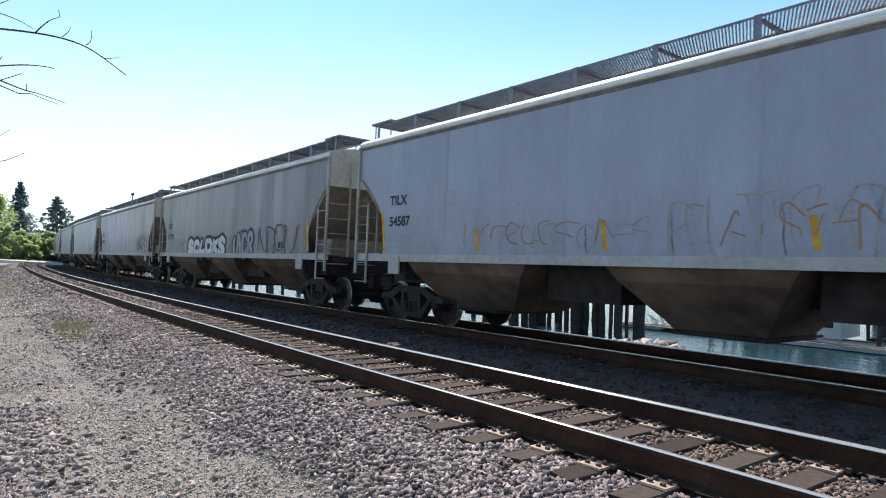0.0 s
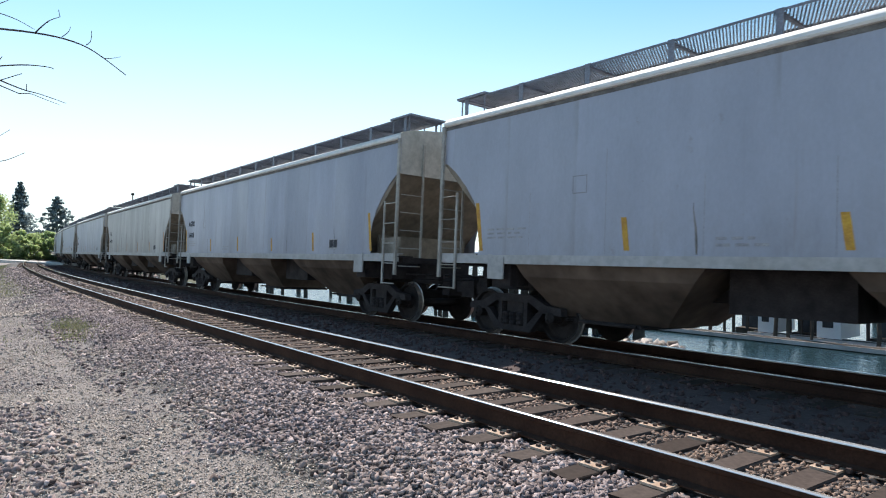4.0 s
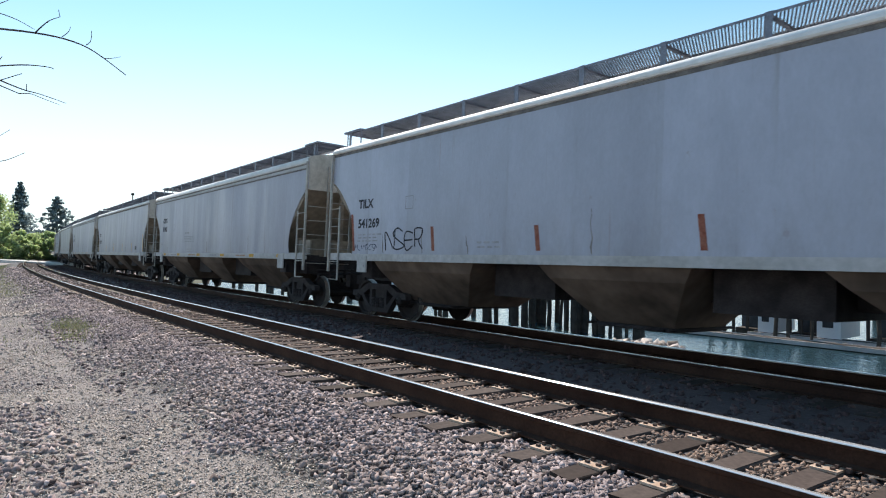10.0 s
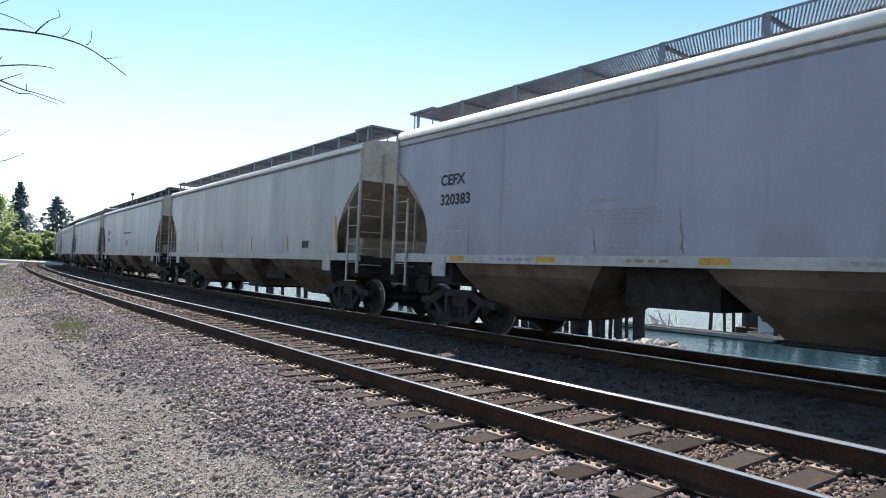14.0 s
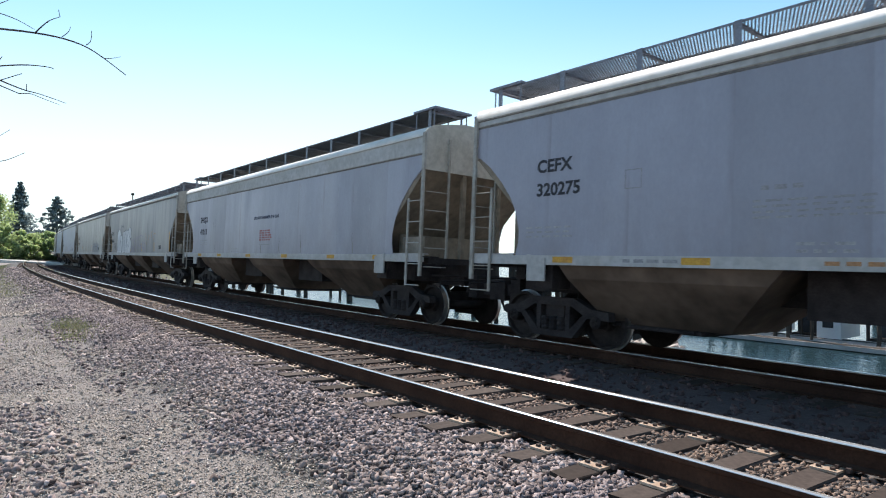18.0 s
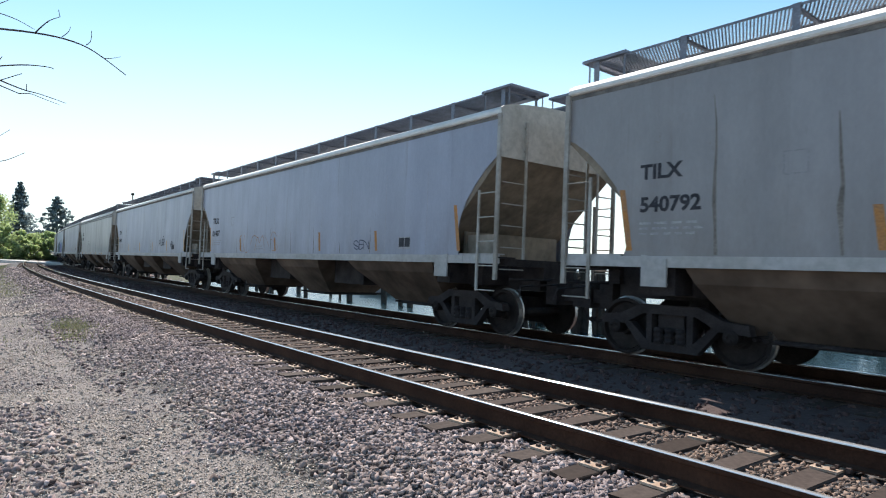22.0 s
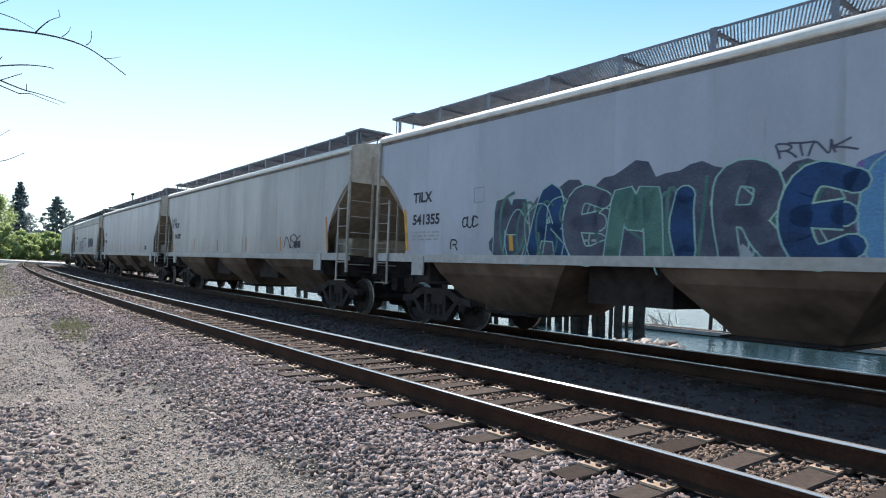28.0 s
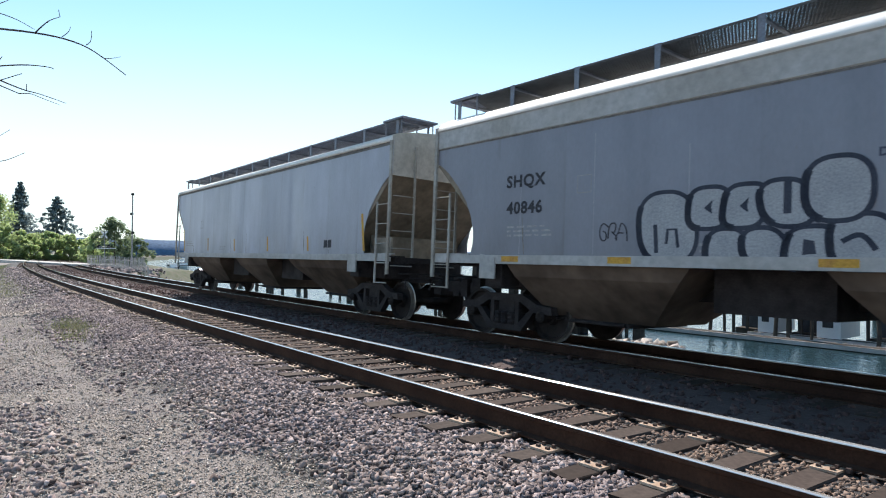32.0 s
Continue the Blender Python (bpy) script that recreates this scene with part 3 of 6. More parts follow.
def stones(name, count, s_lo, s_hi, off_lo, off_hi, size, material, seed, label, keep=None, sink=0.35, power=1.0, chip=False, slab=0.72):
    """Angular stones strewn over the ground, joined as one."""
    rng = np.random.default_rng(seed)
    s = s_lo + (s_hi - s_lo) * rng.random(count) ** power
    off = rng.uniform(off_lo, off_hi, count)
    if keep is not None:
        ok = keep(s, off, rng)
        s, off = s[ok], off[ok]
    n = len(s)
    cube = np.array([[x, y, z] for x in (-1, 1) for y in (-1, 1) for z in (-1, 1)], float)
    quad = np.array([(0, 1, 3), (0, 3, 2), (4, 6, 7), (4, 7, 5), (0, 4, 5), (0, 5, 1), (2, 3, 7), (2, 7, 6), (0, 2, 6), (0, 6, 4), (1, 5, 7), (1, 7, 3)])
    if chip:
        cube = np.array([[1, 1, 1], [-1, -1, 1], [-1, 1, -1], [1, -1, -1]], float) * 1.2
        quad = np.array([(0, 1, 2), (0, 3, 1), (0, 2, 3), (1, 3, 2)])
    corners, k = len(cube), quad.shape[1]
    v = cube[None] * (1 + rng.uniform(-0.6, 0.25, (n, corners, 1))) + rng.uniform(-0.33, 0.33, (n, corners, 3))
    v *= size * rng.uniform(0.55, 1.45, (n, 1, 1)) * np.array([1.1, 0.92, slab]) * rng.uniform(0.65, 1.2, (n, 1, 3)) / 2
    q = rng.normal(size=(n, 4)) * np.array([1.0, 0.34, 0.34, 1.0])
    q /= np.linalg.norm(q, axis=1, keepdims=True)
    a, b, c, d = q.T
    rot = np.stack([1 - 2 * (c * c + d * d), 2 * (b * c - a * d), 2 * (b * d + a * c), 2 * (b * c + a * d), 1 - 2 * (b * b + d * d), 2 * (c * d - a * b), 2 * (b * d - a * c), 2 * (c * d + a * b), 1 - 2 * (b * b + c * c)], 1).reshape(n, 3, 3)
    v = np.einsum("nij,nkj->nki", rot, v)
    x, y = on_line(s, off)
    z = land(s, off) + size * rng.uniform(-sink, 0.32, n)
    v += np.stack([x, y, z], 1)[:, None]
    f = (quad[None] + corners * np.arange(n)[:, None, None]).reshape(-1, k)
    tagged(new(name, from_arrays(name, v.reshape(-1, 3), f, material)), label, "stones", kind="stuff")


def clear_of_ties(s, off, rng):
    k = (s - TIE_SHIFT) / TIE_STEP
    on_tie = (np.abs(k - np.round(k)) * TIE_STEP < 0.13) & (np.abs(off) < 1.32)
    edge = np.clip((off + 2.78 + 0.16 * np.sin(s * 1.3) + 0.1 * np.sin(s * 3.7)) / 0.5, 0.02, 1) > rng.random(len(s))
    rail = np.abs(np.abs(off) - GAUGE / 2) < 0.1
    return ~on_tie & edge & ~rail


def fading(s_lo, s_hi, o_lo, o_hi, soft=1.2):
    """Thins a strewn patch towards its edges."""
    def keep(s, off, rng):
        near = np.minimum(np.minimum(s - s_lo, s_hi - s), np.minimum(off - o_lo, o_hi - off) * 1.5)
        return near > soft * rng.random(len(s))
    return keep


# ---- the train ----
FIT = Matrix.Diagonal((0.981, 0.98, 0.9385, 1))          # brings the drawn body to its 16.6 m by 3.14 m
FIT_YZ = Matrix.Diagonal((1, 0.98, 0.9385, 1))
WHEEL_R = 0.429
EDGE = [(8.45, 3.45), (8.33, 3.41), (8.06, 3.21), (7.76, 2.91), (7.53, 2.62), (7.38, 2.32), (7.30, 2.02), (7.30, 1.78), (7.37, 1.55)]


def side_outline():
    """The side sheet's outline: straight along the eave, curved away over the trucks."""
    right = [(8.45, 4.2)] + EDGE
    pts = right + [(-x, z) for x, z in right[::-1]]
    return pts


ROOF = {
    "round": [(1.604, 4.185), (1.64, 4.195), (1.655, 4.225), (1.65, 4.27), (1.62, 4.315), (1.56, 4.357), (1.48, 4.385), (1.3, 4.425), (1.0, 4.475), (0.5, 4.53), (0.0, 4.55)],
    "band": [(1.606, 3.75), (1.625, 3.765), (1.63, 4.10), (1.655, 4.12), (1.66, 4.165), (1.60, 4.25), (1.50, 4.335), (1.40, 4.385), (1.05, 4.46), (0.6, 4.53), (0.0, 4.55)],
    "deep": [(1.606, 4.02), (1.622, 4.035), (1.612, 4.13), (1.645, 4.15), (1.655, 4.21), (1.63, 4.29), (1.56, 4.355), (1.47, 4.388), (1.15, 4.45), (0.6, 4.525), (0.0, 4.55)],
}


def roof_mesh(kind):
    half = ROOF[kind]
    prof = [(-y, z) for y, z in half] + [(y, z) for y, z in half[-2::-1]]
    bm = bmesh.new()
    rows = [[bm.verts.new((x, y, z)) for y, z in prof] for x in (-8.435, 8.435)]
    n = len(prof)
    for i in range(n - 1):
        f = bm.faces.new((rows[0][i], rows[0][i + 1], rows[1][i + 1], rows[1][i]))
        f.smooth = i not in (0, 1, 2, n - 2, n - 3, n - 4)
        # shaded fascia below the bright roof edge gets the greyer sill colour
        if kind in ("band", "deep") and (i < 3 or i >= n - 4):
            f.material_index = 1
            f.smooth = False
    for r in rows:
        bm.faces.new(r)
    bm.faces.new((rows[0][0], rows[0][-1], rows[1][-1], rows[1][0]))
    # loading trough with its hatch covers
    box(bm, -7.6, 7.6, -0.33, 0.33, 4.5, 4.64)
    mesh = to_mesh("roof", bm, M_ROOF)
    mesh.materials.append(M_SILL)
    return mesh


def side_mesh():
    bm = bmesh.new()
    prism(bm, side_outline(), -1.6, -1.585)
    return to_mesh("side_sheet", bm, None)


def end_mesh(kind):
    bm = bmesh.new()
    top = ROOF[kind]
    pts = [(-1.585, 3.40)] + [(-y, z + 0.004) for y, z in top if y < 1.64] + [(y, z + 0.004) for y, z in top[-2::-1] if y < 1.64] + [(1.585, 3.40)]
    lo = [bm.verts.new((8.41, y, z)) for y, z in pts]
    hi = [bm.verts.new((8.45, y, z)) for y, z in pts]
    bm.faces.new(lo)
    bm.faces.new(hi)
    for i in range(len(pts)):
        j = (i + 1) % len(pts)
        bm.faces.new((lo[i], lo[j], hi[j], hi[i]))
    return to_mesh("end_wall", bm, M_END)


def slope_mesh():
    bm = bmesh.new()
    prism(bm, [(8.44, 3.40), (8.38, 3.36), (6.95, 1.95), (6.55, 1.5), (6.3, 1.5), (6.9, 2.1), (8.3, 3.48)], -1.583, 1.583)
    box(bm, 7.15, 7.22, -1.3, 1.3, 1.42, 2.05)
    box(bm, 6.5, 8.3, -0.2, 0.2, 1.1, 1.5)
    return to_mesh("slope_sheet", bm, M_SLOPE)


def bay_mesh(top_lo, top_hi, low_lo, low_hi):
    """One discharge bay: an inverted pyramid with a narrow gate at its foot."""
    bm = bmesh.new()
    rings = []
    for u, z, hy in ((0, 1.44, 1.56), (0.25, 1.18, 1.42), (0.9, 0.58, 0.84), (1, 0.47, 0.74)):
        x0, x1 = top_lo + (low_lo - top_lo) * u, top_hi + (low_hi - top_hi) * u
        rings.append([bm.verts.new((x, y, z)) for x, y in ((x0, -hy), (x1, -hy), (x1, hy), (x0, hy))])
    for p, q in zip(rings, rings[1:]):
        for i in range(4):
            j = (i + 1) % 4
            bm.faces.new((p[i], p[j], q[j], q[i]))
    bm.faces.new(rings[0])
    bm.faces.new(rings[-1])
    # stiffening rib down the near and far faces
    mid = (top_lo + top_hi) / 2
    for sgn in (-1, 1):
        v = [bm.verts.new((x, sgn * y, z)) for x, y, z in ((mid - 0.03, 1.57, 1.40), (mid + 0.03, 1.57, 1.40), (mid + 0.03, 0.86, 0.58), (mid - 0.03, 0.86, 0.58))]
        bm.faces.new(v)
    return to_mesh("hopper_bay", bm, M_BAY)


def boxes_mesh(name, material, *sizes):
    bm = bmesh.new()
    for size in sizes:
        box(bm, *size)
    return to_mesh(name, bm, material)


def gate_mesh():
    bm = bmesh.new()
    box(bm, -0.68, 0.68, -0.8, 0.8, 0.40, 0.466)
    for y in (-0.82, 0.82):
        bar(bm, (-0.55, y, 0.43), (0.55, y, 0.43), 0.03)
    for x in (-0.72, 0.70):
        bar(bm, (x, -0.95, 0.45), (x, 0.95, 0.45), 0.025, 5)
    return to_mesh("outlet_gate", bm, M_STEEL)


def board_mesh(solid):
    """The roof walkway: slanting steel slats between two edge strips."""
    bm = bmesh.new()
    y0, y1, z = -1.30, -0.40, 4.80
    step, wide = 0.048, 0.042 if solid else 0.028
    run = (y1 - y0) * math.tan(radians(25.5))
    for i in range(int(16.0 / step) + 1):
        x = 8.2 - i * step
        lo = [bm.verts.new((x + dx - run * u, y0 + (y1 - y0) * u, z - 0.026)) for dx, u in ((0, 0), (wide, 0), (wide, 1), (0, 1))]
        hi = [bm.verts.new(v.co + Vector((0, 0, 0.026))) for v in lo]
        bm.faces.new(lo[::-1])
        bm.faces.new(hi)
        for a in range(4):
            b = (a + 1) % 4
            bm.faces.new((lo[a], lo[b], hi[b], hi[a]))
    box(bm, -8.22, 8.23, y0 - 0.008, y0 + 0.006, z - 0.03, z + 0.004)
    box(bm, -8.22, 8.23, y1 - 0.16, y1 + 0.01, z - 0.03, z + 0.004)
    return to_mesh("running_board", bm, M_BOARD if solid else M_GRATE)


def bracket_mesh():
    bm = bmesh.new()
    prism(bm, [(-0.044, 4.40), (0.044, 4.40), (0.05, 4.805), (-0.05, 4.805)], -1.327, -1.312)
    box(bm, -0.03, 0.03, -1.31, -0.43, 4.735, 4.768)
    prism(bm, [(-0.02, 4.43), (0.02, 4.43), (0.02, 4.74), (-0.02, 4.74)], -0.47, -0.44)
    return to_mesh("bracket", bm, M_GRATE)


def platform_slats_mesh(x0, x1, y0, y1, z):
    bm = bmesh.new()
    for i in range(int((x1 - x0) / 0.05)):
        x = x0 + 0.02 + i * 0.05
        box(bm, x - 0.014, x + 0.014, y0 + 0.008, y1 - 0.008, z - 0.02, z + 0.005)
    return to_mesh("slats", bm, M_GRATE)


def platform_mesh(x0, x1, y0, y1, z):
    """The frame of a short grating at the end of the roof, on its legs."""
    bm = bmesh.new()
    w, lo, hi = 0.008, z - 0.035, z + 0.01
    rings = []
    for a, zz in ((w, lo), (w, hi), (-w, hi), (-w, lo)):
        rings.append([bm.verts.new(p) for p in ((x0 - a, y0 - a, zz), (x1 + a, y0 - a, zz), (x1 + a, y1 + a, zz), (x0 - a, y1 + a, zz))])
    for p, q in zip(rings, rings[1:] + rings[:1]):
        for i in range(4):
            j = (i + 1) % 4
            bm.faces.new((p[i], p[j], q[j], q[i]))
    return to_mesh("end_platform", bm, M_GRATE)


def platform_leg_mesh(x0, x1, y0, y1, z, inner):
    bm = bmesh.new()
    foot, head = ((x0 + 0.05, 4.4), (x0 + 0.05, z - 0.02)) if inner else ((8.3, 4.38), (max(8.2, x1 - 0.1), z - 0.02))
    bar(bm, (foot[0], y0 + 0.05, foot[1]), (head[0], y0 + 0.05, head[1]), 0.018, 4)
    return to_mesh("leg", bm, M_GRATE)


def corner_post_mesh():
    return boxes_mesh("side_ladder", M_LADDER, (8.40, 8.48, -1.66, -1.615, 1.10, 4.2))


def ladder_stile_mesh():
    return boxes_mesh("stile", M_LADDER, (7.93, 7.98, -1.66, -1.63, 0.88, 2.80))


def rung_mesh(a, b, r):
    bm = bmesh.new()
    bar(bm, a, b, r, 5)
    return to_mesh("rung", bm, M_LADDER)


def end_ladder_mesh():
    bm = bmesh.new()
    box(bm, 8.50, 8.53, -1.05, -1.0, 1.5, 4.12)
    return to_mesh("end_ladder", bm, M_LADDER)


def footing_mesh():
    return boxes_mesh("footing", M_LADDER, (8.44, 8.51, -1.03, -1.01, 3.55, 3.58))


def sill_mesh():
    bm = bmesh.new()
    prism(bm, [(-7.5, 1.40), (7.5, 1.40), (7.5, 1.56), (-7.5, 1.56)], -1.615, -1.5)
    for sgn in (-1, 1):
        x0, x1 = sorted((sgn * 7.4, sgn * 8.47))
        box(bm, x0, x1, -1.61, -1.56, 1.40, 1.585)
        box(bm, x0, x1, -1.61, -1.45, 1.565, 1.59)
    return to_mesh("side_sill", bm, M_SILL)


def pad_mesh():
    bm = bmesh.new()
    prism(bm, [(6.66, 1.12), (7.05, 1.12), (7.05, 1.58), (6.66, 1.52)], -1.635, -1.6)
    bar(bm, (6.76, -1.642, 1.26), (6.76, -1.63, 1.26), 0.035, 10)
    return to_mesh("jacking_pad", bm, M_SILL)


def end_sill_mesh():
    bm = bmesh.new()
    box(bm, 8.25, 8.48, -1.45, 1.45, 1.37, 1.50)
    box(bm, 8.25, 8.48, -0.42, 0.42, 1.12, 1.37)
    box(bm, 8.0, 8.5, -1.6, -1.2, 1.5, 1.53)
    box(bm, 8.0, 8.5, 1.2, 1.6, 1.5, 1.53)
    bar(bm, (8.56, -1.4, 1.12), (8.56, 1.4, 1.12), 0.018, 5)
    return to_mesh("end_sill", bm, M_STEEL)


def coupler_mesh():
    bm = bmesh.new()
    box(bm, 8.3, 8.56, -0.32, 0.32, 0.66, 1.16)
    box(bm, 8.5, 8.9, -0.12, 0.12, 0.74, 0.99)
    prism(bm, [(8.84, 0.64), (9.04, 0.66), (9.1, 0.88), (9.04, 1.08), (8.84, 1.1)], -0.2, 0.17)
    hose = [(8.5, 0.36, 0.86), (8.62, 0.34, 0.66), (8.8, 0.28, 0.44), (8.98, 0.2, 0.38), (9.08, 0.14, 0.45)]
    for p, q in zip(hose, hose[1:]):
        bar(bm, p, q, 0.028, 6)
    bar(bm, (8.62, -1.35, 1.0), (8.72, -0.25, 1.06), 0.016, 5)
    bar(bm, (8.62, -1.35, 1.0), (8.66, -1.4, 0.8), 0.016, 5)
    return to_mesh("coupler", bm, M_STEEL)


def brake_wheel_mesh():
    bm = bmesh.new()
    n, r = 20, 0.27
    pts = [Vector((8.62, r * math.cos(i * math.tau / n), 2.17 + r * math.sin(i * math.tau / n))) for i in range(n)]
    for a, b in zip(pts, pts[1:] + pts[:1]):
        bar(bm, a, b, 0.016, 5)
    for i in range(0, n, 4):
        bar(bm, pts[i], (8.6, 0, 2.17), 0.01, 4)
    box(bm, 8.42, 8.6, -0.11, 0.11, 2.05, 2.33)
    bar(bm, (8.5, 0, 1.5), (8.5, 0, 2.1), 0.02, 5)
    return to_mesh("brake_wheel", bm, M_STEEL)


def tank_mesh():
    bm = bmesh.new()
    lathe(bm, [(-0.5, 0.05), (-0.47, 0.18), (0.47, 0.18), (0.5, 0.05)], 12, "y", (7.75, 0.2, 1.85))
    bar(bm, (7.0, 0.7, 1.65), (8.3, 0.7, 1.65), 0.025, 5)
    bar(bm, (7.75, 0.2, 1.4), (7.75, 0.2, 1.7), 0.05, 5)
    return to_mesh("air_reservoir", bm, M_STEEL)


def bolster_mesh():
    bm = bmesh.new()
    box(bm, -0.2, 0.2, -1.0, 1.0, 0.48, 0.72)
    lathe(bm, [(0.72, 0.3), (0.9, 0.26), (1.15, 0.26)], 12, "z")
    bar(bm, (-0.55, -0.7, 0.35), (-0.55, 0.7, 0.35), 0.05, 6)
    bar(bm, (0.55, -0.7, 0.35), (0.55, 0.7, 0.35), 0.05, 6)
    return to_mesh("truck", bm, M_STEEL)


def frame_mesh():
    """A cast side frame with its two windows and spring nest."""
    bm = bmesh.new()
    up = [(-1.15, 0.50), (-1.12, 0.64), (-0.8, 0.67), (-0.45, 0.84), (0.45, 0.84), (0.8, 0.67), (1.12, 0.64), (1.15, 0.50), (0.72, 0.52), (0.4, 0.70), (-0.4, 0.70), (-0.72, 0.52)]
    prism(bm, up, -0.08, 0.08)
    down = [(-0.75, 0.55), (-0.62, 0.55), (-0.32, 0.26), (0.32, 0.26), (0.62, 0.55), (0.75, 0.55), (0.42, 0.15), (-0.42, 0.15)]
    prism(bm, down, -0.075, 0.075)
    for x in (-0.36, 0.27):
        box(bm, x, x + 0.09, -0.07, 0.07, 0.25, 0.72)
    for x in (-0.17, 0.0, 0.17):
        for y in (-0.05,):
            lathe(bm, [(0.26, 0.06), (0.30, 0.075), (0.34, 0.06), (0.38, 0.075), (0.42, 0.06), (0.46, 0.075), (0.5, 0.06)], 8, "z", (x, y, 0))
    return to_mesh("side_frame", bm, M_STEEL)


def wheelset_mesh():
    bm = bmesh.new()
    for sgn in (-1, 1):
        prof = [(0.675, 0.13), (0.69, 0.36), (0.68, 0.42), (0.68, 0.485), (0.705, 0.485), (0.715, 0.457), (0.815, 0.452), (0.82, 0.40), (0.765, 0.37), (0.75, 0.16), (0.83, 0.13), (0.83, 0.09)]
        lathe(bm, [(sgn * a, r) for a, r in prof], 32, "y")
        lathe(bm, [(sgn * 0.83, 0.08), (sgn * 0.9, 0.11), (sgn * 1.08, 0.11), (sgn * 1.1, 0.07)], 14, "y")
        for i in range(3):
            a = i * math.tau / 3
            box(bm, 0.05 * math.cos(a) - 0.015, 0.05 * math.cos(a) + 0.015, min(sgn * 1.1, sgn * 1.12), max(sgn * 1.1, sgn * 1.12), 0.05 * math.sin(a) - 0.015, 0.05 * math.sin(a) + 0.015)
    bar(bm, (0, -0.7, 0), (0, 0.7, 0), 0.085, 12)
    for f in bm.faces:
        c = f.calc_center_median()
        f.material_index = int(0.70 < abs(c.y) < 0.82 and math.hypot(c.x, c.z) > 0.445 and len(f.verts) == 4)
    mesh = to_mesh("wheelset", bm, M_WHEEL)
    mesh.materials.append(M_TREAD)
    return mesh


def text_mesh(body, size, space=1.0):
    cu = bpy.data.curves.new("lettering", "FONT")
    cu.body, cu.size, cu.extrude, cu.align_x = body, size, 0.001, "LEFT"
    cu.resolution_u, cu.space_character, cu.offset = 3, space, 0.032 * size
    ob = bpy.data.objects.new("lettering", cu)
    mesh = bpy.data.meshes.new_from_object(ob)
    bpy.data.objects.remove(ob)
    return mesh


TURN = pose(0, 0, 0, 0, 0, 180)
MIRROR = Matrix.Diagonal((-1, 1, 1, 1))
PARTS = {}


def mirrored(mesh, x=False, y=False):
    """A copy of a mesh turned over to the other end or the other side."""
    m = mesh.copy()
    m.transform(Matrix.Diagonal((-1 if x else 1, -1 if y else 1, 1, 1)))
    if x != y:
        m.flip_normals()
    return m


def four(name, mesh):
    PARTS[name] = [mesh, mirrored(mesh, x=True), mirrored(mesh, y=True), mirrored(mesh, x=True, y=True)]


NEAR_STEP, FAR_STEP = (7.6, 8.4, -1.36, -0.38, 4.825), (8.05, 8.72, 0.02, 0.8, 4.9)


def end_post_mesh():
    return boxes_mesh("end_post", M_SLOPE, (8.33, 8.42, -0.05, 0.05, 1.42, 3.42))


